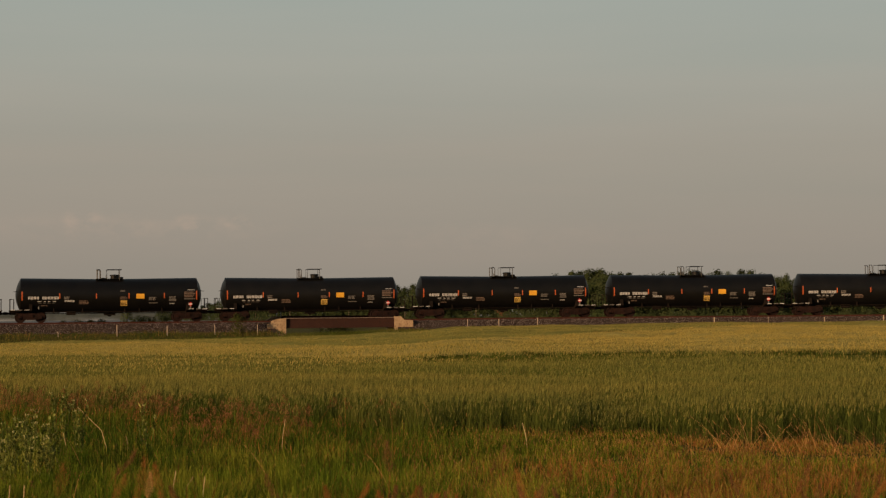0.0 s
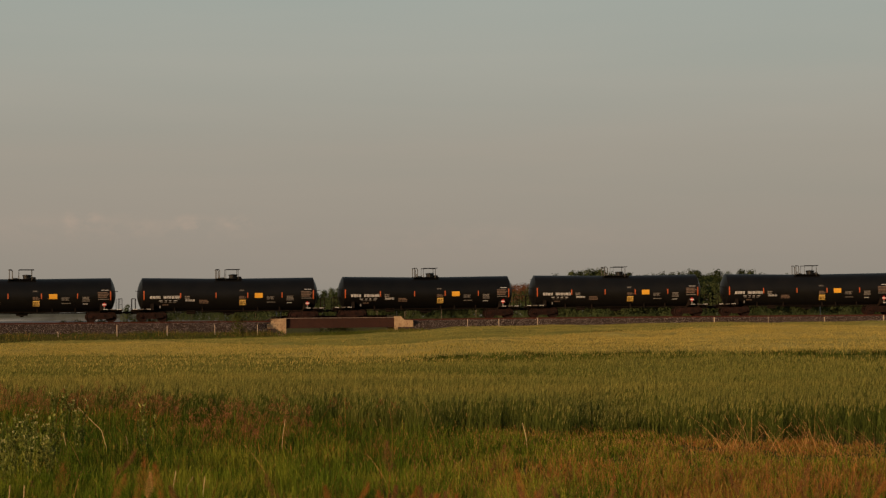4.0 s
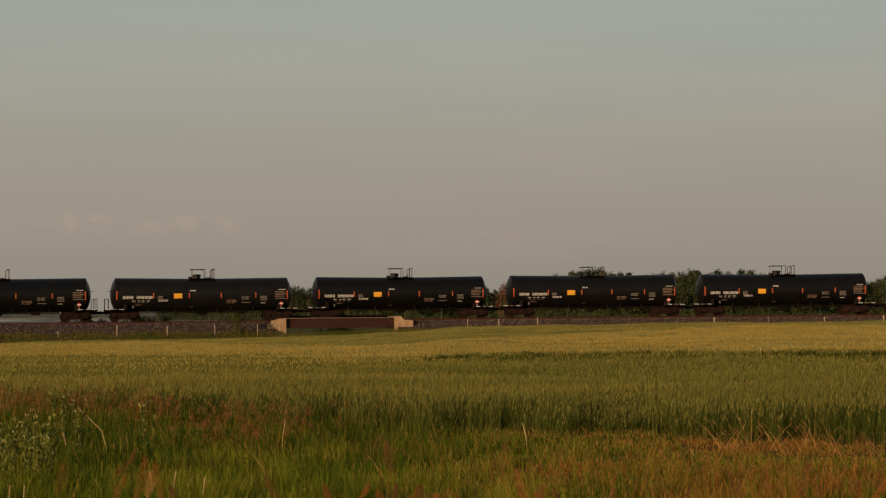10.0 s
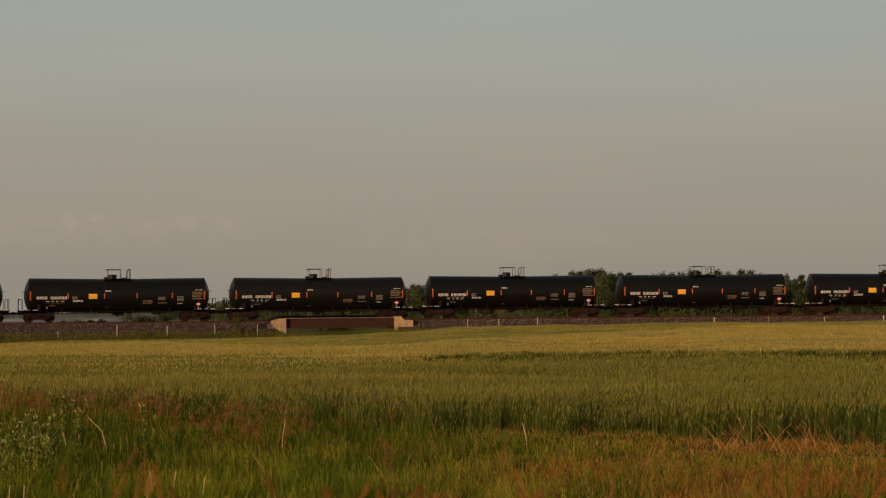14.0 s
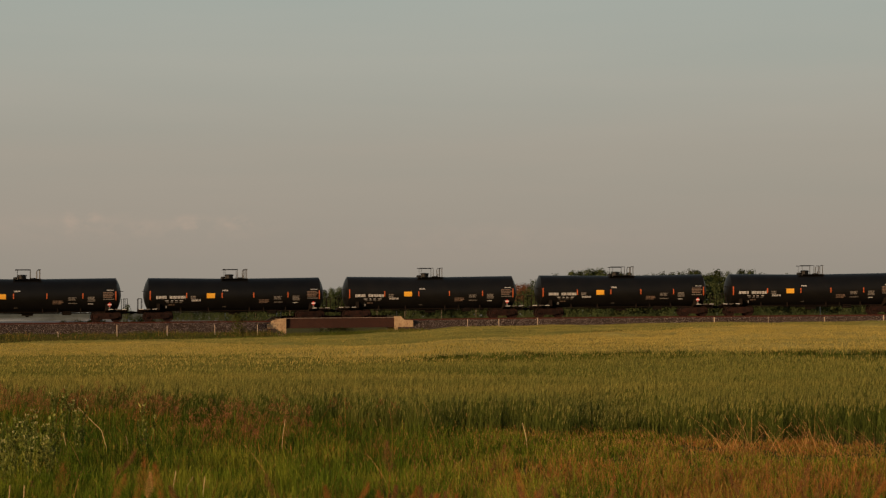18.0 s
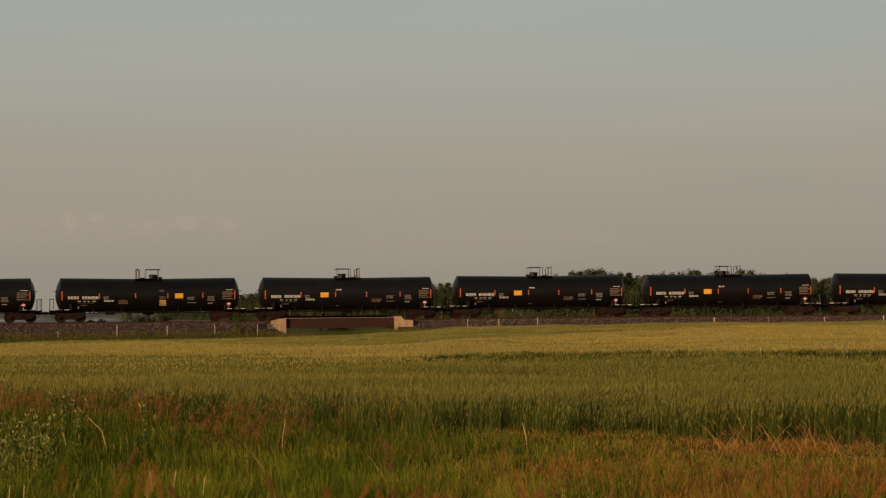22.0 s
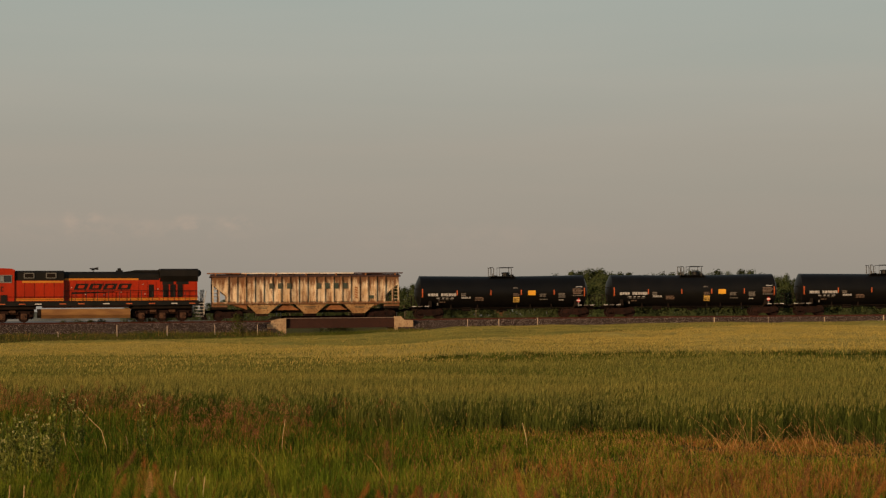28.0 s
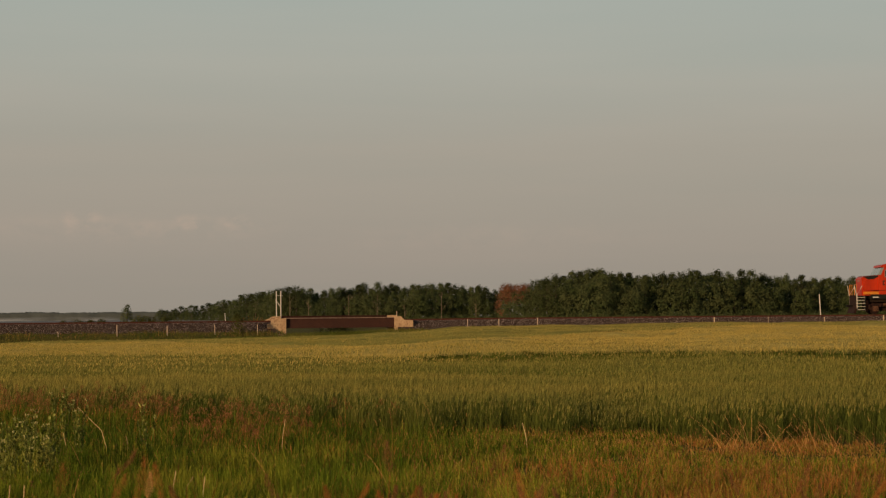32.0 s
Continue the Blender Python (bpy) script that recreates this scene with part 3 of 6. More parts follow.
def abutment(sign, label):
    """Concrete abutment with stepped wings; sign -1 stands at the bridge's start."""
    ab = thing("abutment", label, "abutment", "bridge abutments", at=track_pose(BRIDGE0 if sign < 0 else BRIDGE1))
    poly = [(0.02, 0.20), (0.72, 0.17), (1.36, -0.03), (1.42, -0.26), (1.72, -0.30), (1.72, -0.74), (1.36, -0.86), (1.02, -1.12), (1.0, -2.6), (0.02, -2.6)]
    if sign > 0:
        poly = [(0.02, 0.27), (0.62, 0.27), (0.92, -0.06), (1.72, -0.10), (1.72, -2.6), (0.02, -2.6)]
    pts = [(sign * x, z) for x, z in poly]
    part("near_wing", Build().prism(pts, -2.85, -2.30), CONCRETE, ab, "weathered tan concrete wing wall")
    farp = [(sign * x, z + (0.16 if z > -1 else 0)) for x, z in [(0.02, 0.22), (0.75, 0.22), (1.1, 0.0), (1.4, -0.1), (1.4, -2.6), (0.02, -2.6)]]
    part("far_wing", Build().prism(farp, 2.35, 3.2), CONCRETE, ab, "weathered tan concrete wing wall")
    part("breast_wall", Build().box(min(sign * 0.02, sign * 0.8), max(sign * 0.02, sign * 0.8), -2.29, 2.34, -2.6, -0.35), CONCRETE, ab)
    part("bearing_shelf", Build().box(min(0, -sign * 0.7), max(0, -sign * 0.7), -2.9, 2.9, -2.6, -1.35, 0.03), CONCRETE, ab)
    return ab


abutment(-1, "stepped tan concrete abutment with chipped edges")
abutment(1, "tan concrete abutment with a sloped cap")

# ---- posts, markers ----
EYE_V = Vector((0, 0, EYE))


def px_dir(x, y):
    """Way from the camera through a point of the view."""
    f = 784 / math.tan(radians(15))
    return VIEW.to_3x3() @ Vector(((x - 784) / f, (441 - y) / f, -1))


def at_depth(x, y, depth):
    d = px_dir(x, y)
    return EYE_V + d * (depth / d.y)


def l_of(x):
    """How far along the track the line of sight through column x meets it."""
    d = px_dir(x, 560)
    u = d.x / d.y
    k = slice(ZERO - 160, ZERO + 200)
    return float(np.interp(u, TX[k] / TY[k], L_AXIS[k]))


def fence_post(x, n, top, r=0.055, lean=0.0, group="fence posts by the railway"):
    l = l_of(x)
    p = on_track(l, n)
    z0 = float(land(p[0], p[1]))
    zt = RAIL + top
    b = Build().tube([(0, 0, -0.4), (lean * 0.5, 0, (zt - z0) * 0.5), (lean, 0, zt - z0)], r * 0.8, 7, r * 0.65)
    return solid("fence_post", b, POSTWOOD, "bleached wooden fence post standing in grass", "post", group, at=pose(p[0], p[1], z0))


for x, n, top, r, lean in ((203, -5.0, -0.25, 0.06, -0.03), (290, -5.0, -0.32, 0.06, 0), (374, -5.0, -0.28, 0.055, -0.08), (447.5, -5.0, -0.32, 0.055, -0.02), (102, -5.0, -0.75, 0.05, -0.12),
                           (813, -5.0, 0.0, 0.06, 0), (867, -5.2, 0.0, 0.065, 0), (935, -5.0, 0.08, 0.055, 0), (1243, -5.0, 0.0, 0.09, 0), (1337, -5.0, 0.0, 0.035, 0), (1435, -5.0, -0.07, 0.07, 0), (1538, -5.0, 0.05, 0.08, 0)):
    fence_post(x, n, top, r, lean)

frame_post = thing("twin_marker_posts", "pair of white posts joined by a diagonal brace", "marker", at=track_pose(l_of(499.5), 3.6))
for dx, top in ((-0.21, 2.75), (0.21, 2.75)):
    part("post", Build().tube([(dx, 0, -0.3), (dx, 0, top)], 0.045, 7), WHITEPOST, frame_post)
part("brace", Build().tube([(-0.31, 0, 1.95), (0.25, 0, 1.22)], 0.03, 6), WHITEPOST, frame_post)
part("crossbar", Build().tube([(-0.21, 0, 2.35), (0.42, 0, 2.33)], 0.022, 6), WHITEPOST, frame_post)
solid("marker_post", Build().tube([(0.08, 0, -1.5), (-0.03, 0, 1.0), (-0.08, 0, 2.05)], 0.045, 7), WHITEPOST, "thin white leaning marker post beside the track", "post", at=track_pose(l_of(1473), 4.5))
solid("marker_post", Build().tube([(0.06, 0, -1.5), (-0.10, 0, 0.72)], 0.03, 7), WHITEPOST, "short white marker post beyond the track", "post", at=track_pose(l_of(406.5), 4.5))
solid("marker_post", Build().tube([(0, 0, -1.5), (0, 0, 0.75)], 0.04, 7), POSTWOOD, "short rusty stake behind the bridge", "post", at=track_pose(l_of(713), 4.5))

# ---- the train ----
SPEED, PITCH = 20.757, 18.1
TANK_R, HALF_TANK = 1.52, 8.22


def tank_axis(x):
    return 2.345 + 0.095 * min(abs(x) / 7.6, 1.0)


def tank_patch(x0, x1, z0, z1, lift=0.008, b=None):
    """A painted patch on the near side of the tank shell."""
    b = b or Build()
    k = max(1, int((z1 - z0) / 0.15) + 1)
    p = []
    for x in (x0, x1):
        for i in range(k + 1):
            z = z0 + (z1 - z0) * i / k
            dz = z - tank_axis(x)
            p.append((x, -math.sqrt(max((TANK_R + lift) ** 2 - dz * dz, 0.01)), z))
    return b.add(p, [(i, i + k + 1, i + k + 2, i + 1) for i in range(k)])


def letter_bars(x0, x1, z0, z1, count, gaps=()):
    """A row of plain upright bars, one for each painted character."""
    b = Build()
    w = (x1 - x0) / count
    for i in range(count):
        if i not in gaps:
            a = x0 + i * w
            tank_patch(a, a + w * 0.26, z0, z1, b=b)
            tank_patch(a + w * 0.44, a + w * 0.72, z0, z1, b=b)
    return b


def text_lines(x0, x1, z0, z1, rows, broken=0.3, seed=0, b=None, lift=0.008):
    """Lines of writing too small to read, as broken bars."""
    r = random.Random(seed)
    b = b or Build()
    h = (z1 - z0) / rows
    for i in range(rows):
        x = x0
        end = x1 - r.random() * 0.25 * (x1 - x0)
        while x < end - 0.05:
            w = r.uniform(0.12, 0.35)
            tank_patch(x, min(x + w, end), z0 + i * h, z0 + i * h + h * 0.55, lift, b)
            x += w + broken * r.uniform(0.08, 0.3)
    return b


def truck(parent, x):
    """A two-axle truck: side frames, bolster, springs and wheels."""
    b = Build()
    for s in (-1, 1):
        y0, y1 = sorted((s * 0.92, s * 1.06))
        b.prism([(-1.22, 0.42), (-1.22, 0.66), (-0.75, 0.74), (-0.35, 0.82), (0.35, 0.82), (0.75, 0.74), (1.22, 0.66), (1.22, 0.42), (0.98, 0.40), (0.42, 0.24), (-0.42, 0.24), (-0.98, 0.40)], y0, y1)
        for xx in (-0.89, 0.89):
            b.lathe([(-0.06, 0.13), (0.06, 0.13)], "y", (xx, s * 1.10, 0.47), 10)
    b.box(-0.22, 0.22, -1.15, 1.15, 0.46, 0.72, 0.05)
    tr = part("truck", b, TRUCK, parent, "rust-brown two-axle truck")
    tr.matrix_basis = pose(x, 0, 0)
    for s in (-1, 1):
        sp = Build()
        for dx in (-0.13, 0.0, 0.13):
            sp.lathe([(0.28, 0.06), (0.34, 0.045), (0.40, 0.06), (0.46, 0.045)], "z", (dx, s * 0.99, 0), 8)
        part("spring_nest", sp, FRAME, tr)
    for dx in (-0.89, 0.89):
        part("wheelset", wheel_mesh, WHEEL, tr, at=pose(dx, 0, 0.46))
    return tr


wb = Build()
for s in (-1, 1):
    wb.lathe([(s * 0.68, 0.02), (s * 0.68, 0.49), (s * 0.71, 0.487), (s * 0.715, 0.46), (s * 0.80, 0.455), (s * 0.815, 0.44), (s * 0.80, 0.39), (s * 0.76, 0.36), (s * 0.775, 0.16), (s * 0.83, 0.14), (s * 0.83, 0.02)], "y", (0, 0, 0), 24)
wb.lathe([(-0.68, 0.085), (0.68, 0.085)], "y", (0, 0, 0), 10)
wheel_mesh = wb.mesh("wheelset", WHEEL)

COUPLER = Build().box(0, 0.55, -0.09, 0.09, 0.76, 0.92, 0.03).prism([(0.5, 0.70), (0.78, 0.72), (0.80, 0.94), (0.5, 0.98)], -0.15, 0.13)


def tank_car(mirrored, label):
    car = thing("tank_car", label, "tank car", "tank cars of the train")
    # shell with dished ends; the halves slope down to the middle
    def turned(prof):
        seg, p = 40, []
        for x, r in prof:
            for k in range(seg):
                a = 2 * math.pi * k / seg
                p.append((x, r * math.cos(a), tank_axis(x) + r * math.sin(a)))
        n = len(prof)
        fs = [(i * seg + k, i * seg + (k + 1) % seg, (i + 1) * seg + (k + 1) % seg, (i + 1) * seg + k) for i in range(n - 1) for k in range(seg)]
        return Build().add(p, fs)

    part("tank", turned([(x, 1.52) for x in (-7.76, -5.0, -2.5, -0.4, 0.0, 0.4, 2.5, 5.0, 7.76)]), BLACK, car, "glossy black cylindrical tank sloping to its middle", smooth=True)
    for s in (-1, 1):
        part("tank_head", turned([(s * x, r) for x, r in ((7.75, 1.515), (7.78, 1.46), (7.90, 1.24), (8.03, 0.95), (8.13, 0.62), (8.19, 0.3), (8.21, 0.02))]), BLACK, car, "dished black tank end", smooth=True)
    m = -1 if mirrored else 1
    # fittings on top
    tz = tank_axis(0) + TANK_R
    part("walkway", Build().box(-1.2, 1.2, -0.75, 0.75, tz - 0.02, tz + 0.03).box(-1.2, -1.12, -1.0, 1.0, tz - 0.12, tz + 0.0).box(1.12, 1.2, -1.0, 1.0, tz - 0.12, tz), BLACK, car)
    part("manway", Build().lathe([(tz, 0.36), (tz + 0.28, 0.36), (tz + 0.30, 0.42), (tz + 0.36, 0.42), (tz + 0.40, 0.30), (tz + 0.42, 0.05)], "z", (-0.45 * m, 0, 0), 18), BLACK, car, "dark manway dome")
    part("valve_box", Build().lathe([(tz, 0.22), (tz + 0.16, 0.22), (tz + 0.20, 0.15)], "z", (-1.0 * m, 0, 0), 12), BLACK, car)
    part("vent_valve", Build().lathe([(tz, 0.26), (tz + 0.09, 0.26), (tz + 0.12, 0.12)], "z", (0.55 * m, 0, 0), 12).tube([(0.8 * m, 0, tz), (0.8 * m, 0, tz + 0.3)], 0.04), BLACK, car)
    for s in (-1, 1):
        y = s * 0.78
        part("handrail", Build().tube([(-0.86 * m, y, tz - 0.1), (-0.86 * m, y, tz + 0.84), (0.26 * m, y, tz + 0.84), (0.26 * m, y, tz + 0.02)], 0.036)
             .tube([(-1.05 * m, y, tz + 0.84), (-0.86 * m, y, tz + 0.84)], 0.036), BLACK, car)
        part("ladder_rail", Build().tube([(0.82 * m, y, tz + 0.0), (0.82 * m, y, tz + 0.72), (0.9 * m, y, tz + 0.84), (1.15 * m, y, tz + 0.84)], 0.036).tube([(1.08 * m, y, tz), (1.08 * m, y, tz + 0.84)], 0.036), BLACK, car)
    # reflective bars and painted panels
    for x, lo, hi in ((-7.62, 1.95, 2.75), (-4.38, 2.1, 2.57), (-1.2, 2.1, 2.57), (1.66, 2.1, 2.57), (4.78, 2.1, 2.57), (7.66, 1.95, 2.75)):
        if abs(x) > 7.5:
            b = Build()
            b.add([(x + dx, -math.sqrt(max(1.526 ** 2 - (lo + (hi - lo) * i / 4 - tank_axis(x)) ** 2, 0.1)) * (0.995), lo + (hi - lo) * i / 4) for dx in (-0.05, 0.05) for i in range(5)], [(i, i + 5, i + 6, i + 1) for i in range(4)])
            tank_patch(x - 0.05, x + 0.05, lo, hi, 0.012, b)
        else:
            b = tank_patch(x - 0.045, x + 0.045, lo, hi)
        part("reflector", b, ORANGE_REF, car, "orange reflective strip")
    ink = {"WHITE_INK": Build(), "GREY_INK": Build(), "BROWN_INK": Build()}
    part("number_lettering", letter_bars(-7.08, -4.42, 2.05, 2.30, 11, (4,)), WHITE_INK, car, "white painted lettering")["kind"] = "stuff"
    text_lines(-6.3, -4.5, 1.84, 1.93, 1, 0.9, 1, b=ink["WHITE_INK"])
    text_lines(-6.2, -4.6, 1.70, 1.77, 1, 0.9, 16, b=ink["GREY_INK"])
    text_lines(-6.0, -5.2, 1.46, 1.60, 1, 0.6, 2, b=ink["BROWN_INK"])
    text_lines(-4.0, -3.55, 2.05, 2.35, 2, 0.2, 3, b=ink["GREY_INK"])
    text_lines(-3.95, -3.05, 1.82, 2.0, 2, 0.2, 4, b=ink["WHITE_INK"])
    text_lines(6.85, 7.6, 2.82, 2.9, 1, 0.1, 5, b=ink["WHITE_INK"])
    part("data_panel", text_lines(6.55, 7.6, 2.18, 2.74, 4, 0.12, 6), BROWN_INK, car, "faded brown stencilled data panel")["kind"] = "stuff"
    text_lines(6.55, 7.6, 2.0, 2.12, 1, 0.2, 7, b=ink["GREY_INK"])
    text_lines(5.2, 5.9, 1.85, 2.3, 4, 0.15, 8, b=ink["GREY_INK"])
    text_lines(5.25, 5.75, 1.6, 1.7, 1, 0.05, 9, b=ink["WHITE_INK"])
    if mirrored:
        part("yellow_panel", tank_patch(2.3, 3.02, 2.08, 2.52), YELLOW, car, "yellow warning panel")
        part("test_panel", tank_patch(0.92, 1.50, 1.44, 1.92), PALE_YELLOW, car, "pale yellow test panel")
        part("panel_print", text_lines(0.97, 1.5, 1.52, 1.86, 3, 0.25, 21, b=None, lift=0.013), FRAME, car, "dark print on the test panel")["kind"] = "stuff"
        text_lines(0.9, 1.55, 2.02, 2.3, 3, 0.15, 10, b=ink["BROWN_INK"])
        text_lines(-2.7, -1.75, 1.62, 1.98, 3, 0.15, 11, b=ink["BROWN_INK"])
        text_lines(3.4, 4.1, 1.95, 2.25, 3, 0.3, 12, b=ink["GREY_INK"])
        text_lines(3.4, 4.3, 1.66, 1.76, 1, 0.1, 13, b=ink["GREY_INK"])
        text_lines(0.9, 1.35, 2.72, 2.85, 2, 0.1, 14, b=ink["GREY_INK"])
    else:
        part("yellow_panel", tank_patch(-2.58, -1.84, 2.08, 2.52), YELLOW, car, "yellow warning panel")
        text_lines(2.15, 3.1, 1.62, 1.98, 3, 0.15, 10, b=ink["BROWN_INK"])
        text_lines(3.5, 4.25, 1.95, 2.25, 3, 0.3, 12, b=ink["GREY_INK"])
        text_lines(3.5, 4.4, 1.66, 1.76, 1, 0.1, 13, b=ink["GREY_INK"])
        text_lines(-1.15, -0.6, 2.72, 2.85, 2, 0.1, 14, b=ink["WHITE_INK"])
        text_lines(-1.15, -0.75, 1.28, 1.36, 1, 0.1, 15, b=ink["GREY_INK"])
    for key, paint in (("WHITE_INK", WHITE_INK), ("GREY_INK", GREY_INK), ("BROWN_INK", BROWN_INK)):
        part("stencilling", ink[key], paint, car, "small painted stencil lines")["kind"] = "stuff"
    # hazard placard: a red diamond with a white edge, in a holder
    dz, x0 = 1.56, 7.12
    dia = Build()
    yy = -1.42
    dia.add([(x0 - 0.2, yy, dz), (x0, yy, dz - 0.2), (x0 + 0.2, yy, dz), (x0, yy, dz + 0.2), (x0 - 0.2, yy + 0.03, dz), (x0, yy + 0.03, dz - 0.2), (x0 + 0.2, yy + 0.03, dz), (x0, yy + 0.03, dz + 0.2)],
            [(0, 1, 2, 3), (7, 6, 5, 4), (0, 4, 5, 1), (1, 5, 6, 2), (2, 6, 7, 3), (3, 7, 4, 0)])
    pl = part("placard", dia, RED, car, "red diamond hazard placard")
    part("placard_band", Build().box(x0 - 0.17, x0 + 0.17, yy - 0.012, yy - 0.004, dz - 0.055, dz + 0.055), WHITE_INK, pl)
    for xx, zz in ((7.12, 1.2), (-6.2, 1.22)):
        part("holder_plate", Build().box(xx - 0.05, xx + 0.05, -1.36, -1.33, zz - 0.02, zz + 0.2), SILVER, car)
    # underframe at both ends
    for s in (-1, 1):
        a, c = sorted((s * 5.6, s * 8.75))
        part("stub_sill", Build().box(a, c, -0.35, 0.35, 0.70, 1.02, 0.04), FRAME, car)
        part("body_bolster", Build().prism_x([(-1.4, 1.06), (-1.35, 1.62), (-0.9, 1.20), (0, 1.02), (0.9, 1.20), (1.35, 1.62), (1.4, 1.06), (0.5, 0.76), (-0.5, 0.76)], s * 6.9 - 0.14, s * 6.9 + 0.14), FRAME, car)
        a, c = sorted((s * 7.75, s * 8.75))
        part("end_platform", Build().box(a, c, -1.42, 1.42, 1.00, 1.07).box(a, c, -1.44, -1.40, 1.02, 1.12), FRAME, car)
        for k in range(3):
            xa = s * (7.0 + k * 0.6)
            part("sill_strip", Build().box(min(xa, xa + s * 0.42), max(xa, xa + s * 0.42), -1.452, -1.442, 1.10, 1.145), WHITE_INK if k != 1 else GREY_INK, car)
        rail = Build()
        for y in (-1.38, 1.38):
            rail.tube([(s * 8.68, y, 1.05), (s * 8.68, y, 2.08)], 0.03).tube([(s * 8.35, y, 1.05), (s * 8.35, y, 2.08), (s * 8.68, y, 2.08)], 0.03)
        rail.tube([(s * 8.68, -1.38, 2.08), (s * 8.68, 1.38, 2.08)], 0.025).tube([(s * 8.68, -1.38, 1.6), (s * 8.68, 1.38, 1.6)], 0.02)
        part("end_railing", rail, FRAME, car)
        part("grab_iron", Build().tube([(s * 8.05, -1.0, 2.75), (s * 8.35, -1.0, 2.75), (s * 8.35, -0.6, 2.75), (s * 8.05, -0.6, 2.75)], 0.025), FRAME, car)
        part("step", Build().box(s * 8.3 - 0.22, s * 8.3 + 0.22, -1.42, -1.2, 0.42, 0.46).tube([(s * 8.3 - 0.2, -1.4, 0.44), (s * 8.3 - 0.2, -1.4, 1.02)], 0.02).tube([(s * 8.3 + 0.2, -1.4, 0.44), (s * 8.3 + 0.2, -1.4, 1.02)], 0.02), FRAME, car)
        cp = part("coupler", COUPLER, FRAME, car)
        cp.matrix_basis = pose(s * 8.52, 0, 0, 0, 0, 0 if s > 0 else 180)
        truck(car, s * 6.9)
    part("bottom_outlet", Build().lathe([(0.50, 0.10), (0.62, 0.22), (0.80, 0.28), (0.90, 0.40)], "z", (0, 0, 0), 14).box(-0.5, 0.5, -0.3, -0.26, 0.60, 0.84), FRAME, car)
    part("brake_rod", Build().tube([(-5.8, -0.5, 0.80), (5.8, -0.5, 0.80)], 0.035), FRAME, car)
    part("side_pipe", Build().tube([(-5.7, -0.95, 0.93), (5.7, -0.95, 0.93)], 0.03), FRAME, car)
    for x in (-4.9, -2.4, 1.3, 2.6, 4.6):
        part("pipe_hanger", Build().box(x - 0.05, x + 0.05, -0.99, -0.91, 0.84, 1.24), FRAME, car)
    part("brake_cylinder", Build().lathe([(-0.4, 0.18), (0.4, 0.18)], "x", (3.4 * m, -0.55, 0.82), 10), FRAME, car)
    return car


def hopper_car():
    car = thing("hopper_car", "rust-streaked white covered grain hopper with ribbed sides", "hopper car")
    YS = 1.50
    # body: sloped end sheets, side sheet on both sides
    side = [(-8.55, 3.98), (8.55, 3.98), (8.55, 3.35), (7.25, 2.25), (7.25, 1.62), (-7.25, 1.62), (-7.25, 2.25), (-8.55, 3.35)]
    part("body", Build().prism(side, -YS + 0.05, YS - 0.05), HOPPER, car, "ribbed white side with long rust streaks")
    nr = 19
    for i in range(nr - 1):
        x = -7.2 + (i + 0.5) * 14.4 / (nr - 1)
        w = 0.325
        part("side_panel", Build().prism([(x - w, 1.72), (x + w, 1.72), (x + w, 3.93), (x - w, 3.93)], -YS + 0.028, -YS + 0.06), HOPPER, car)
    for i in range(nr):
        x = -7.2 + i * 14.4 / (nr - 1)
        part("side_rib", Build().prism_x([(-YS + 0.055, 1.62), (-YS - 0.09, 1.62), (-YS - 0.09, 3.98), (-YS + 0.055, 3.98)], x - 0.075, x + 0.075), HOPPER_RIB, car)
    part("side_sill", Build().box(-8.6, 8.6, -YS - 0.06, -YS + 0.06, 1.50, 1.70), HOPPER, car)
    part("sill_band", Build().box(-4.0, 4.2, -YS - 0.068, -YS - 0.06, 1.66, 1.70), GREEN_INK, car)
    part("top_chord", Build().box(-8.7, 8.7, -YS - 0.08, YS + 0.08, 3.96, 4.10), ROOFRUST, car)
    part("roof", Build().prism_x([(-YS - 0.02, 4.10), (-0.8, 4.24), (0, 4.27), (0.8, 4.24), (YS + 0.02, 4.10)], -8.65, 8.65), ROOFRUST, car, "dark rusty roof")
    for k, (a, c) in enumerate(((-9.0, -6.0), (-5.9, 1.2), (1.3, 4.4), (4.5, 9.0))):
        part("running_board", Build().box(a, c, -1.12, -0.55, 4.27, 4.37), (RUST, HOPPERTOP, HOPPERTOP, ROOFRUST)[k], car, "pale roof walkway" if k == 1 else "rust-brown roof walkway")
    for k in range(6):
        part("roof_hatch", Build().box(-7.2 + k * 2.5, -5.4 + k * 2.5, -0.4, 0.4, 4.25, 4.36, 0.03), HOPPER, car)
    for k in range(7):
        part("roof_bracket", Build().box(-8.3 + k * 2.75, -8.22 + k * 2.75, -YS - 0.12, -0.9, 4.08, 4.30), RUST, car)
    # faded lettering as plain dark blocks, one a character
    for x in (-3.23, -2.45, -1.62, 1.05, 1.86, 2.70, 3.55):
        part("lettering_block", Build().box(x - 0.17, x + 0.17, -YS - 0.102, -YS + 0.026, 2.90, 3.40), GREEN_INK, car, "dark faded lettering bar")
    em = Build()
    for k in range(5):
        z = 1.95 + k * 0.22
        for s in (-1, 1):
            em.prism([(4.72, z), (4.72 + s * 0.27, z + 0.12), (4.72 + s * 0.27, z + 0.26), (4.72, z + 0.15)], -YS + 0.010, -YS + 0.026)
    part("emblem", em, RUST, car, "rust-red chevron emblem")
    part("sign_plate", Build().box(5.75, 6.2, -YS - 0.02, -YS - 0.004, 1.95, 2.25), GREEN_INK, car)
    # discharge bays
    for x in (-4.0, 0.4, 4.9):
        part("hopper_bay", Build().prism([(x - 1.55, 1.56), (x + 1.55, 1.56), (x + 0.50, 0.62), (x - 0.50, 0.62)], -1.32, 1.32), BAY, car, "rust-brown sloping discharge bay")
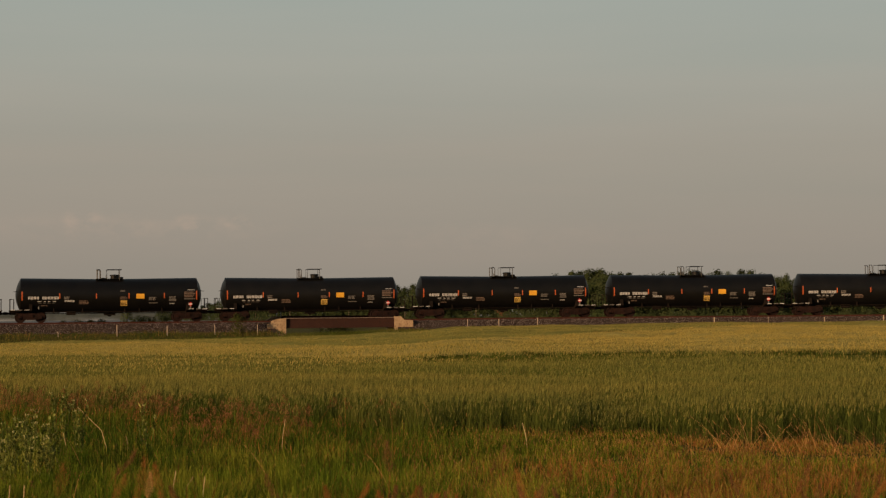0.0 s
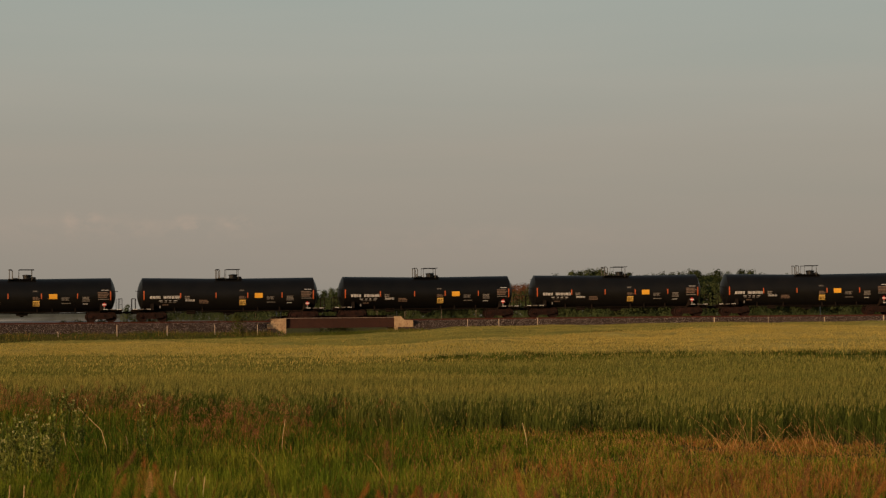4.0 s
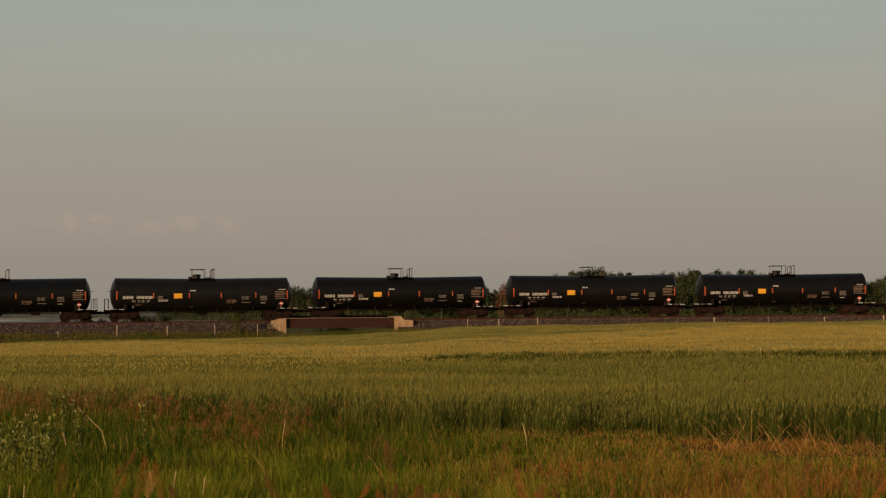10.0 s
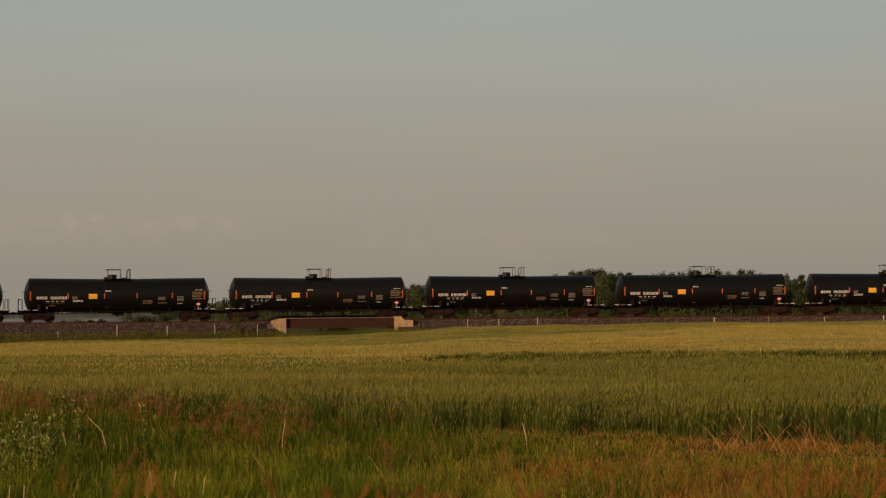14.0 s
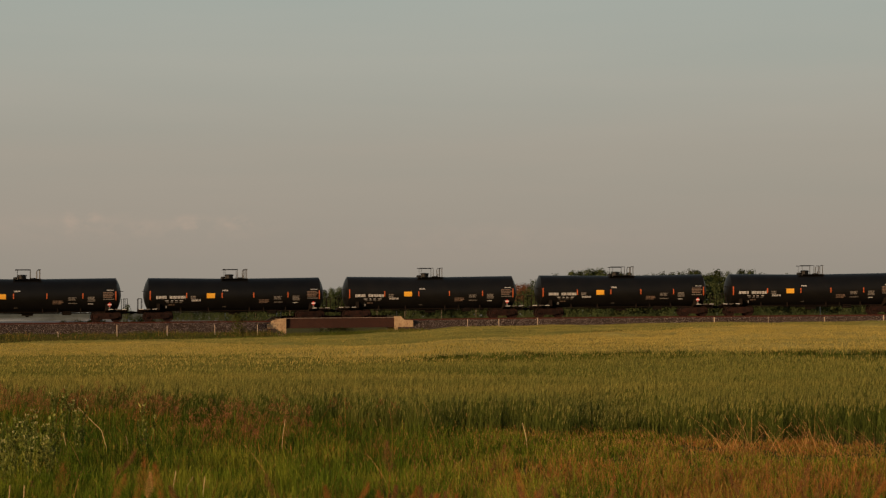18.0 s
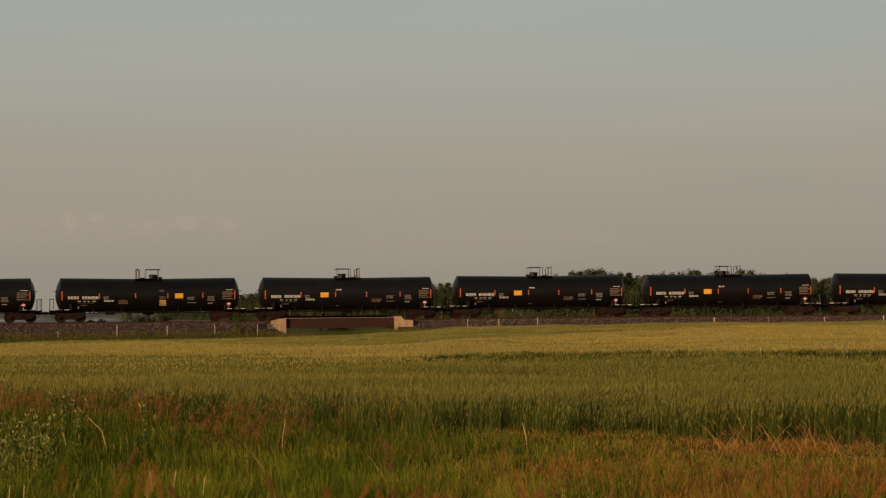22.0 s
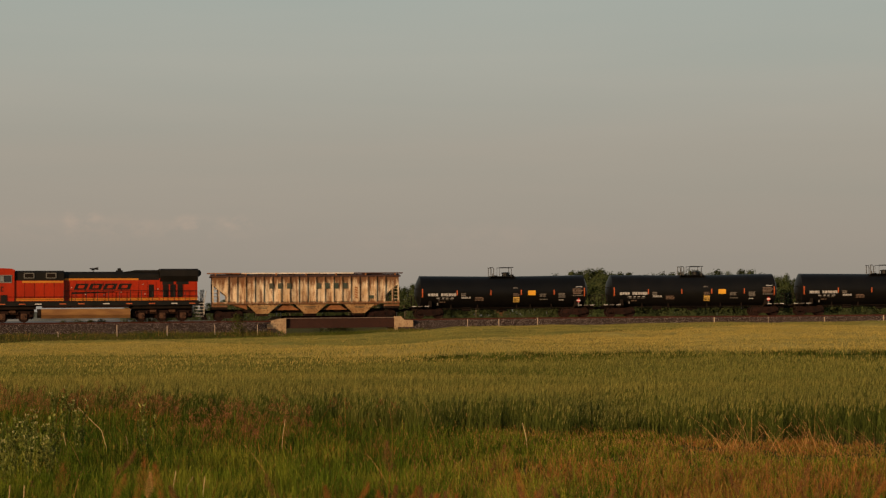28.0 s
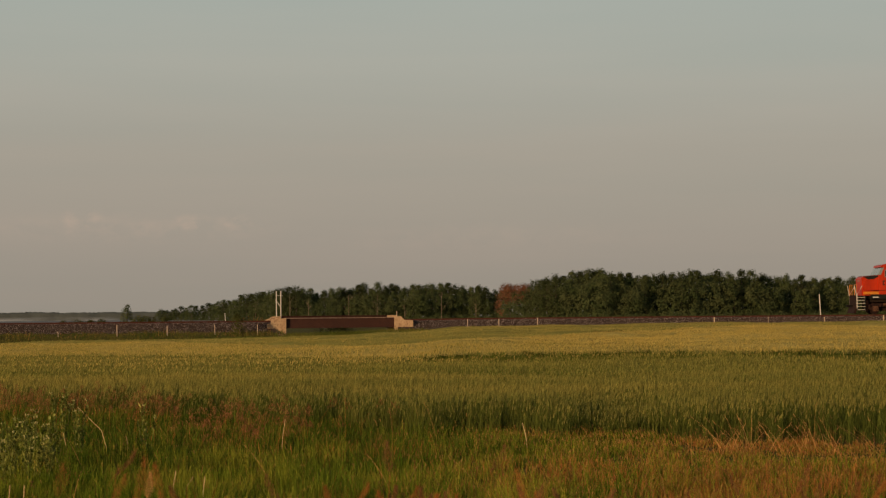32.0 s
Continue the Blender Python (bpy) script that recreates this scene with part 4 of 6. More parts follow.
        part("outlet_gate", Build().box(x - 0.5, x + 0.5, -1.0, 1.0, 0.42, 0.61), TRUCK, car)
        part("bay_lettering", Build().box(x - 0.5, x + 0.5, -1.334, -1.324, 1.22, 1.27).box(x - 0.4, x + 0.4, -1.334, -1.324, 1.10, 1.15), GREEN_INK, car)
    for x in (-1.8, 2.65):
        part("slope_gusset", Build().prism([(x - 1.15, 0.95), (x + 1.15, 0.95), (x + 0.25, 1.5), (x - 0.25, 1.5)], -1.0, 1.0), RUST, car)
    part("center_sill", Build().box(-8.7, 8.7, -0.3, 0.3, 0.70, 1.05), FRAME, car)
    for s in (-1, 1):
        part("end_sheet", Build().prism([(s * 7.2, 2.2), (s * 7.2, 1.6), (s * 5.4, 1.0), (s * 5.5, 1.6)], -1.3, 1.3), RUST, car)
        for y in (-1.42, 1.42):
            cage = Build()
            for xx in (7.95, 8.5):
                cage.box(s * xx - 0.06, s * xx + 0.06, y - 0.05, y + 0.05, 1.3, 3.6)
            for k in range(7):
                cage.tube([(s * 7.95, y, 1.6 + k * 0.32), (s * 8.5, y, 1.6 + k * 0.32)], 0.022, 5)
            part("end_ladder", cage, HOPPER, car)
        part("corner_brace", Build().tube([(s * 8.45, -1.42, 3.3), (s * 7.0, -1.42, 2.3)], 0.07, 6).tube([(s * 8.45, 1.42, 3.3), (s * 7.0, 1.42, 2.3)], 0.07, 6), HOPPER_RIB, car)
        a, c = sorted((s * 7.2, s * 8.6))
        part("end_sill", Build().box(a, c, -1.48, 1.48, 1.25, 1.42), HOPPER_RIB, car)
        part("end_platform", Build().box(a, c, -1.4, 1.4, 1.05, 1.25), FRAME, car)
        cp = part("coupler", COUPLER, FRAME, car)
        cp.matrix_basis = pose(s * 8.45, 0, 0, 0, 0, 0 if s > 0 else 180)
        truck(car, s * 7.05)
    return car


def locomotive():
    lo = thing("locomotive", "orange, black and yellow six-axle diesel locomotive", "locomotive")
    W = 1.0                                       # half width of the hood
    part("platform", Build().box(-9.4, 10.2, -1.55, 1.55, 1.47, 1.80, 0.04), LOCO_BLACK, lo)
    part("deck_edge", Build().box(-9.4, 10.2, -1.57, -1.551, 1.80, 1.90), LOCO_BLACK, lo)
    for i, x in enumerate((-8.9, -7.0, -5.3, -3.9, -1.8, -0.2, 2.0, 4.0, 6.0, 8.0, 9.6)):
        part("sill_reflector", Build().box(x - 0.28, x + 0.28, -1.578, -1.570, 1.60, 1.68), ORANGE_REF if i % 3 else WHITE_INK, lo)
    # short nose
    nose = [(-10.1, 1.80), (-10.12, 3.45), (-9.95, 3.62), (-8.42, 3.72), (-8.42, 1.80)]
    nb = part("nose", Build().prism(nose, -1.15, 1.15), LOCO_ORANGE, lo, "orange short nose")
    part("nose_top", Build().prism([(-9.96, 3.63), (-8.42, 3.725), (-8.42, 3.76), (-9.9, 3.66)], -0.95, 1.1), LOCO_BLACK, nb, "black anti-glare panel")
    part("nose_cheek", Build().prism([(-9.95, 2.25), (-9.9, 3.2), (-8.42, 3.72), (-8.42, 2.25)], -1.32, -1.15), LOCO_ORANGE, nb)
    part("glare_panel", Build().prism([(-10.0, 3.60), (-8.45, 3.70), (-8.95, 3.36), (-9.55, 3.33)], -1.335, -1.325), LOCO_BLACK, nb)
    part("nose_stripe", Build().box(-10.0, -6.0, -1.42, -1.345, 1.92, 2.16), LOCO_YELLOW, lo)
    part("headlight", Build().lathe([(-10.16, 0.09), (-10.1, 0.1)], "x", (0, -0.25, 3.2), 10).lathe([(-10.16, 0.09), (-10.1, 0.1)], "x", (0, 0.25, 3.2), 10), SILVER, lo)
    # cab
    cab = part("cab", Build().prism([(-8.55, 1.80), (-8.55, 3.70), (-8.12, 4.50), (-5.95, 4.50), (-5.95, 1.80)], -1.50, 1.50), LOCO_ORANGE, lo, "orange cab with white-framed side windows")
    part("cab_roof", Build().prism([(-8.35, 4.48), (-8.3, 4.66), (-7.9, 4.78), (-7.0, 4.82), (-6.2, 4.78), (-5.92, 4.68), (-5.92, 4.50)], -1.46, 1.46), LOCO_ORANGE, cab)
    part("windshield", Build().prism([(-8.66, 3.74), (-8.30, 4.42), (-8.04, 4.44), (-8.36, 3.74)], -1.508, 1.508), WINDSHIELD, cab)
    fr = Build().box(-8.0, -6.15, -1.53, -1.50, 3.52, 3.60).box(-8.0, -6.15, -1.53, -1.50, 4.16, 4.22)
    for x in (-8.0, -7.58, -7.23, -6.91, -6.22):
        fr.box(x, x + 0.05, -1.53, -1.50, 3.6, 4.16)
    part("window_frame", fr, SILVER, cab)
    part("side_window", Build().box(-7.94, -6.2, -1.515, -1.50, 3.60, 4.16), GLASS, cab)
    # the sky seen through the cab is painted onto these two panes
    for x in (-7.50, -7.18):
        part("window_pane", Build().box(x, x + 0.26, -1.522, -1.516, 3.64, 4.12), WINDSHIELD, cab, "window pane painted as bright as the sky behind")
    nums = Build()
    for k in range(4):
        x = -8.2 + k * 0.36
        nums.box(x, x + 0.1, -1.512, -1.503, 2.75, 3.2).box(x + 0.1, x + 0.24, -1.512, -1.503, 3.1, 3.2).box(x + 0.1, x + 0.24, -1.512, -1.503, 2.75, 2.85)
    part("number_block", nums, GIRDER, cab, "faded dark painted characters")
    part("cab_steps_well", Build().box(-7.15, -6.6, -1.50 - 0.06, -1.49, 1.82, 2.45), LOCO_BLACK, cab)
    # hood sections
    part("equipment_hood", Build().box(-5.94, -1.7, -1.38, 1.38, 1.80, 3.72), LOCO_ORANGE, lo, "plain orange equipment hood")
    up = part("inverter_hood", Build().prism_x([(-1.3, 3.72), (-1.34, 4.40), (-1.15, 4.60), (1.15, 4.60), (1.34, 4.40), (1.3, 3.72)], -5.94, -1.7), LOCO_BLACK, lo, "black upper hood with framed vents")
    for x in (-5.15, -3.25):
        b = Build().box(x, x + 0.9, -1.40, -1.34, 3.92, 3.98).box(x, x + 0.9, -1.40, -1.34, 4.34, 4.40).box(x, x + 0.07, -1.40, -1.34, 3.92, 4.40).box(x + 0.83, x + 0.9, -1.40, -1.34, 3.92, 4.40)
        part("vent_frame", b, SILVER, up)
        part("vent_grille", Build().box(x + 0.07, x + 0.83, -1.375, -1.34, 3.98, 4.34), FRAME, up)
    part("hood_stripe", Build().box(-5.3, -1.75, -1.392, -1.384, 3.52, 3.70), LOCO_YELLOW, lo)
    eng = part("engine_hood", Build().box(-1.7, 6.7, -W, W, 1.80, 3.75), LOCO_ORANGE, lo, "long orange engine hood")
    part("engine_hood_top", Build().prism_x([(-W - 0.02, 3.92), (-W - 0.02, 4.25), (-0.7, 4.52), (0.7, 4.52), (W + 0.02, 4.25), (W + 0.02, 3.92)], -1.7, 6.7), LOCO_BLACK, lo, "black hood top")
    part("hood_stripe", Build().box(-1.65, 4.85, -W - 0.012, W + 0.012, 3.755, 3.915), LOCO_YELLOW, lo)
    part("hood_stripe", Build().box(4.86, 6.7, -W - 0.005, W + 0.005, 3.755, 3.915), LOCO_BLACK, lo)
    for k in range(10):
        x = -1.3 + k * 0.78
        part("hood_door", Build().box(x, x + 0.70, -W - 0.03, -W - 0.002, 2.15, 3.62, 0.02), LOCO_ORANGE, eng)
    part("base_stripe", Build().box(-5.9, -1.72, -1.392, -1.384, 1.93, 2.14), LOCO_YELLOW, lo)
    part("base_stripe", Build().box(-1.2, 10.0, -W - 0.045, -W - 0.034, 1.93, 2.14), LOCO_YELLOW, lo)
    part("base_stripe", Build().box(6.75, 10.1, -1.212, -1.203, 1.93, 2.14), LOCO_YELLOW, lo)
    for x in (-5.1, -4.25, -3.4, -2.55):
        part("panel_seam", Build().box(x, x + 0.025, -1.390, -1.381, 2.16, 3.50), TRUCK, lo)
    for a, c, y in ((-9.98, -6.02, -1.428), (-5.88, -1.74, -1.398), (-1.18, 6.70, -W - 0.051), (6.77, 10.08, -1.218)):
        part("stripe_line", Build().box(a, c, y, y + 0.005, 2.02, 2.055), TRUCK, lo, "thin dark line in the yellow stripe")
    for k, (x, z) in enumerate(((-1.05, 3.05), (0.15, 2.45), (1.8, 2.4), (3.3, 2.62), (5.2, 3.3), (5.4, 2.45), (6.55, 2.9))):
        part("door_latch", Build().box(x, x + 0.07, -W - 0.06, -W - 0.031, z, z + 0.09, 0.01), HANDRAIL_W, lo, "small pale door latch")
    for a, c in ((6.95, 7.95), (8.2, 9.3)):
        part("radiator_intake", Build().box(a, c, -1.225, -1.19, 3.36, 3.60), LOCO_BLACK, lo, "dark intake under the radiator wing")
    # emblem as plain slanted shapes
    em = Build()
    def slanted(x0, x1, z0, z1):
        s0, s1 = (z0 - 2.90) * 0.44, (z1 - 2.90) * 0.44
        em.prism([(x0 + s0, z0), (x1 + s0, z0), (x1 + s1, z1), (x0 + s1, z1)], -W - 0.045, -W - 0.036)

    for k in range(4):
        x = -0.85 + k * 1.27
        slanted(x, x + 0.28, 2.90, 3.44)
        slanted(x + 0.28, x + 0.80, 3.31, 3.44)
        slanted(x + 0.28, x + 0.80, 2.90, 3.03)
        slanted(x + 0.80, x + 1.08, 2.90, 3.44)
    em.prism([(-1.1, 2.50), (2.7, 2.66), (2.7, 2.74), (-0.9, 2.68)], -W - 0.045, -W - 0.036)
    part("side_emblem", em, LOCO_BLACK, lo, "dark slanted emblem shapes")
    # radiator section
    part("radiator_hood", Build().box(6.7, 10.1, -1.20, 1.20, 1.80, 3.92), LOCO_ORANGE, lo, "orange rear hood")
    part("radiator_wing", Build().prism_x([(-1.20, 3.60), (-1.52, 4.10), (-1.52, 4.62), (-1.3, 4.76), (1.3, 4.76), (1.52, 4.62), (1.52, 4.10), (1.20, 3.60)], 6.75, 10.15), LOCO_BLACK, lo, "flared black radiator wings")
    part("radiator_fillet", Build().lathe([(-1.3, 0.34), (1.3, 0.34)], "y", (10.1, 0, 4.36), 16), LOCO_BLACK, lo)
    for x in (5.75, 7.0, 7.65, 8.3):
        gr = part("side_grille", Build().box(x, x + 0.46, -1.26 if x > 6.7 else -W - 0.05, -1.2 if x > 6.7 else -W, 2.2, 3.35), LOCO_BLACK, lo)
        for k in range(5):
            z = 2.28 + k * 0.22
            part("louver", Build().box(x + 0.03, x + 0.43, -1.275 if x > 6.7 else -W - 0.065, -1.262 if x > 6.7 else -W - 0.052, z, z + 0.05), FRAME, gr)
    # roof fittings
    part("horn", Build().tube([(0.95, 0.2, 4.5), (0.95, 0.2, 4.8)], 0.04).lathe([(0.6, 0.05), (1.0, 0.06), (1.35, 0.14)], "x", (0, 0.2, 4.82), 10).lathe([(0.75, 0.11), (1.05, 0.05)], "x", (0, 0.0, 4.74), 10), LOCO_BLACK, lo)
    part("exhaust_stack", Build().box(2.9, 3.5, -0.35, 0.35, 4.5, 4.66, 0.03).box(3.05, 3.35, -0.2, 0.2, 4.66, 4.84, 0.03), LOCO_BLACK, lo)
    part("antenna_dome", Build().lathe([(4.80, 0.14), (4.88, 0.12), (4.92, 0.04)], "z", (-7.3, 0.3, 0), 10), SILVER, lo)
    part("air_intake_hood", Build().prism([(3.6, 4.5), (4.6, 4.66), (6.75, 4.66), (6.75, 4.5)], -0.8, 0.8), LOCO_BLACK, lo)
    # walkway handrails
    for s in (-1, 1):
        hr = part("side_handrail", Build().tube([(-1.7, s * 1.5, 2.80), (10.0, s * 1.5, 2.80)], 0.028), LOCO_BLACK, lo)
        part("mid_handrail", Build().tube([(-1.7, s * 1.5, 2.32), (10.0, s * 1.5, 2.32)], 0.02), LOCO_BLACK, hr)
        for k in range(13):
            x = -1.7 + k * 0.97
            part("stanchion", Build().tube([(x, s * 1.5, 1.8), (x, s * 1.5, 2.80)], 0.028), LOCO_BLACK, hr)
        part("lower_handrail", Build().tube([(-9.3, s * 1.52, 2.28), (-1.7, s * 1.52, 2.28)], 0.02), LOCO_BLACK, lo)
        for e in (-1, 1):
            x = e * 10.25
            st = part("step_well", Build().box(x - 0.36, x + 0.36, s * 1.5 - 0.3 if s > 0 else -1.5, 1.5 if s > 0 else -1.2, 0.42, 0.46), LOCO_BLACK, lo)
            for k in range(5):
                z = 0.45 + k * 0.29
                part("tread", Build().box(x - 0.36, x + 0.36, min(s * 1.2, s * 1.53), max(s * 1.2, s * 1.53), z, z + 0.04), HANDRAIL_W, st)
            part("step_side", Build().box(x - 0.40, x - 0.36, min(s * 1.2, s * 1.5), max(s * 1.2, s * 1.5), 0.4, 1.8).box(x + 0.36, x + 0.40, min(s * 1.2, s * 1.5), max(s * 1.2, s * 1.5), 0.4, 1.8), LOCO_BLACK, st)
            part("step_handrail", Build().tube([(x - 0.40 * e * -1, s * 1.53, 0.6), (x - 0.40 * e * -1, s * 1.53, 1.9), (x - 0.1 * e, s * 1.53, 2.7)], 0.032).tube([(x + 0.42 * e, s * 1.53, 0.6), (x + 0.42 * e, s * 1.53, 1.7), (x + 0.62 * e, s * 1.40, 2.75)], 0.032), HANDRAIL_W if e < 0 else SILVER, lo)
    for e in (-1, 1):
        a, c = sorted((e * 10.6, e * 10.7))
        part("end_plate", Build().box(a, c, -1.5, 1.5, 0.85, 1.85), TRUCK if e < 0 else LOCO_BLACK, lo)
        part("end_platform", Build().box(min(e * 9.8, e * 10.6), max(e * 9.8, e * 10.6), -1.2, 1.2, 1.45, 1.80), LOCO_BLACK, lo)
        part("end_handrail", Build().tube([(e * 10.65, -1.4, 1.8), (e * 10.65, -1.4, 2.85), (e * 10.65, -0.5, 2.85), (e * 10.65, -0.5, 1.8)], 0.03).tube([(e * 10.65, 1.4, 1.8), (e * 10.65, 1.4, 2.85), (e * 10.65, 0.5, 2.85), (e * 10.65, 0.5, 1.8)], 0.03), LOCO_YELLOW if e < 0 else LOCO_BLACK, lo)
        part("plow", Build().prism([(e * 10.55, 0.85), (e * 10.72, 0.85), (e * 11.0, 0.12), (e * 10.75, 0.12)], -1.35, 1.35), TRUCK, lo)
        cp = part("coupler", COUPLER, FRAME, lo)
        cp.matrix_basis = pose(e * 10.5, 0, 0, 0, 0, 0 if e > 0 else 180)
    # fuel tank
    part("fuel_tank", Build().prism_x([(-1.5, 1.20), (-1.5, 0.66), (-1.25, 0.36), (1.25, 0.36), (1.5, 0.66), (1.5, 1.20)], -3.65, 4.10), DUSTY, lo, "dusty tan fuel tank")
    part("frame_piping", Build().box(-9.3, -4.1, -1.2, 1.2, 1.18, 1.47), FRAME, lo)
    part("frame_piping", Build().box(4.15, 9.6, -1.2, 1.2, 1.18, 1.47), FRAME, lo)
    part("tank_end", Build().prism_x([(-1.35, 1.2), (-1.35, 0.65), (-1.1, 0.4), (1.1, 0.4), (1.35, 0.65), (1.35, 1.2)], -4.0, -3.65), FRAME, lo)
    part("air_reservoir", Build().lathe([(-3.6, 0.14), (4.0, 0.14)], "x", (0, -1.30, 1.42), 10), TRUCK, lo)
    for c in (-7.0, 6.95):
        b = Build()
        for s in (-1, 1):
            y0, y1 = sorted((s * 0.95, s * 1.12))
            b.prism([(-2.6, 0.55), (-2.6, 0.85), (-2.1, 1.02), (2.1, 1.02), (2.6, 0.85), (2.6, 0.55), (2.2, 0.42), (1.4, 0.72), (0.5, 0.72), (0, 0.42), (-0.5, 0.72), (-1.4, 0.72), (-2.2, 0.42)], y0, y1)
        b.box(-2.7, 2.7, -0.62, 0.62, 0.34, 1.40)
        tr = part("truck_frame", b, TRUCK, lo, "grimy brown three-axle truck")
        tr.matrix_basis = pose(c, 0, 0)
        for dx in (-1.85, 0.0, 1.85):
            part("axle_box", Build().box(dx - 0.26, dx + 0.26, -1.26, -1.10, 0.30, 0.80, 0.06).lathe([(-1.32, 0.14), (-1.26, 0.16)], "y", (dx, 0, 0.52), 12), AXLEBOX, tr)
            part("coil_spring", Build().lathe([(0.75, 0.10), (0.82, 0.07), (0.89, 0.10), (0.96, 0.07)], "z", (dx - 0.5, -1.16, 0), 8).lathe([(0.75, 0.10), (0.82, 0.07), (0.89, 0.10), (0.96, 0.07)], "z", (dx + 0.5, -1.16, 0), 8), TRUCK, tr)
            part("wheelset", wheel_mesh, WHEEL, tr, at=pose(dx, 0, 0.50))
        part("brake_cylinder", Build().lathe([(-1.1, 0.13), (-0.55, 0.13)], "x", (0, -1.2, 0.95), 10).lathe([(0.6, 0.13), (1.15, 0.13)], "x", (0, -1.2, 0.95), 10), AXLEBOX, tr)
        part("sand_pipe", Build().tube([(-2.7, -1.1, 1.3), (-2.75, -1.0, 0.6), (-2.45, -0.8, 0.2)], 0.03).tube([(2.7, -1.1, 1.3), (2.75, -1.0, 0.6), (2.45, -0.8, 0.2)], 0.03), FRAME, tr)
    return lo


LABEL_A = "black tank car with a yellow panel and white lettering"
LABEL_B = "black tank car with two yellow panels and white lettering"
first_a, first_b = tank_car(False, LABEL_A), tank_car(True, LABEL_B)
# slack between couplers: how far each car trails an even spacing
SLACK_N = [1, 3, 4, 5, 6, 9, 10, 14, 15, 17, 18, 22, 23, 24, 25, 28, 29, 30, 31, 33]
SLACK = [-0.08, 0, 0.05, 0.34, 0.31, 0.94, 0.94, 1.65, 1.66, 1.99, 2.08, 2.56, 2.62, 2.91, 2.97, 3.09, 3.13, 3.74,
         3.67, 3.89]
# the train's gain on an even speed, in metres
DRIFT_T = [0, 3, 6, 9, 12, 14, 17, 20, 24.5, 25, 28, 32]
DRIFT = [-1.86, -1.46, -1.02, -0.56, -0.17, 0.06, 0.28, 0.45, 0.63, -0.05, 0, 0]


def gone(t):
    return SPEED * t + float(np.interp(t, DRIFT_T, DRIFT))


TRAIN = []
used = set()
for n in range(-1, 34):
    start = 17.26 - float(np.interp(n, SLACK_N, SLACK)) - PITCH * n + HALF_TANK
    master = first_a if 11 <= n <= 27 else first_b
    ob = copy_thing(master, track_pose(start)) if master in used else master
    used.add(master)
    TRAIN.append((ob, start))
TRAIN.append((hopper_car(), 28.55 - SPEED * 30))
TRAIN.append((locomotive(), 8.5 - SPEED * 30))

# ---- vegetation ----
veg = np.random.default_rng(11)


def ribbons(base, h, w, yaw, lean, lean_yaw, segs=2, taper=0.85, bend=2.0):
    """Curved tapering blades: vertices and quads."""
    n = len(base)
    t = np.linspace(0, 1, segs + 1)[None, :, None]
    h, w, lean = (np.broadcast_to(a, n).reshape(n, 1, 1) for a in (h, w, lean))
    d = np.stack([np.cos(lean_yaw), np.sin(lean_yaw)], -1)[:, None, :]
    mid = np.concatenate([d * lean * h * t ** bend, h * t * (1 - 0.35 * lean * t)], -1) + base[:, None, :]
    side = np.stack([np.cos(yaw), np.sin(yaw), 0 * yaw], -1)[:, None, :] * w * 0.5 * (1 - taper * t ** 1.5)
    v = np.stack([mid - side, mid + side], 2).reshape(n, -1, 3)
    q = np.array([(2 * i, 2 * i + 1, 2 * i + 3, 2 * i + 2) for i in range(segs)])
    return v.reshape(-1, 3), (q[None] + (2 * segs + 2) * np.arange(n)[:, None, None]).reshape(-1, 4), mid[:, -1, :]


def joined(pieces):
    vs, fs, o = [], [], 0
    for v, f in pieces:
        vs.append(v)
        fs.append(f + o)
        o += len(v)
    return np.concatenate(vs), np.concatenate(fs)


def wedge(count, y0, y1, spread=0.31):
    """Points spread evenly over the part of the land that lies ahead."""
    y = np.sqrt(veg.uniform(y0 * y0, y1 * y1, count))
    u = veg.uniform(-spread, spread, count)
    return u, u * y, y


def wavy(x, y, s):
    return np.sin(x * s + 0.7 * np.sin(y * s * 1.7)) * np.sin(y * s * 0.9 + 1.3 * np.sin(x * s * 0.6 + 2))


def wheat_front(u, x):
    return np.interp(u, [-0.31, -0.268, -0.12, 0.0, 0.1, 0.2, 0.27], [50, 47, 41, 36.8, 36.8, 34.6, 34.2]) + 0.5 * np.sin(x * 1.9) + 0.4 * np.sin(x * 4.3 + 1)


KT = slice(ZERO - 200, ZERO + 260)
TU, TYK = TX[KT] / TY[KT], TY[KT]


def wheat_back(u):
    return np.interp(u, TU, TYK) - np.interp(u, [-0.31, -0.05, 0.02, 0.31], [13.5, 11.0, 8.5, 8.0])


def crop_edge(u):
    """Where the ripening crop gives way to the green strip along the railway."""
    return np.interp(u, TU, TYK) - np.interp(u, [-0.31, -0.268, -0.13, -0.06, 0.0, 0.06, 0.1], [17, 17, 24, 28, 29, 16, 8])


def strip_edge(u):
    """Where the ripe crop gives way to a later, greener strip before the railway."""
    return np.interp(u, TU, TYK) - np.interp(u, [-0.31, -0.268, -0.165, -0.10, -0.03, 0.02, 0.1, 0.2, 0.31], [19, 20, 33, 51, 60, 60, 50, 36, 34])


def dip_line(x, y):
    """Where the ripe, tall crop begins behind a lower, unripe strip."""
    return np.interp(x / y, [-0.31, -0.13, -0.03, 0.04, 0.15, 0.31], [84, 82, 76, 72, 72, 74.5]) + 1.9 * np.sin(x * 0.23) + 0.8 * np.sin(x * 0.61 + 1) + 0.4 * np.sin(x * 1.7)


def second_line(x, y):
    return 55.5 + 1.8 * np.sin(x * 0.31 + 2) + 0.8 * np.sin(x * 0.83)


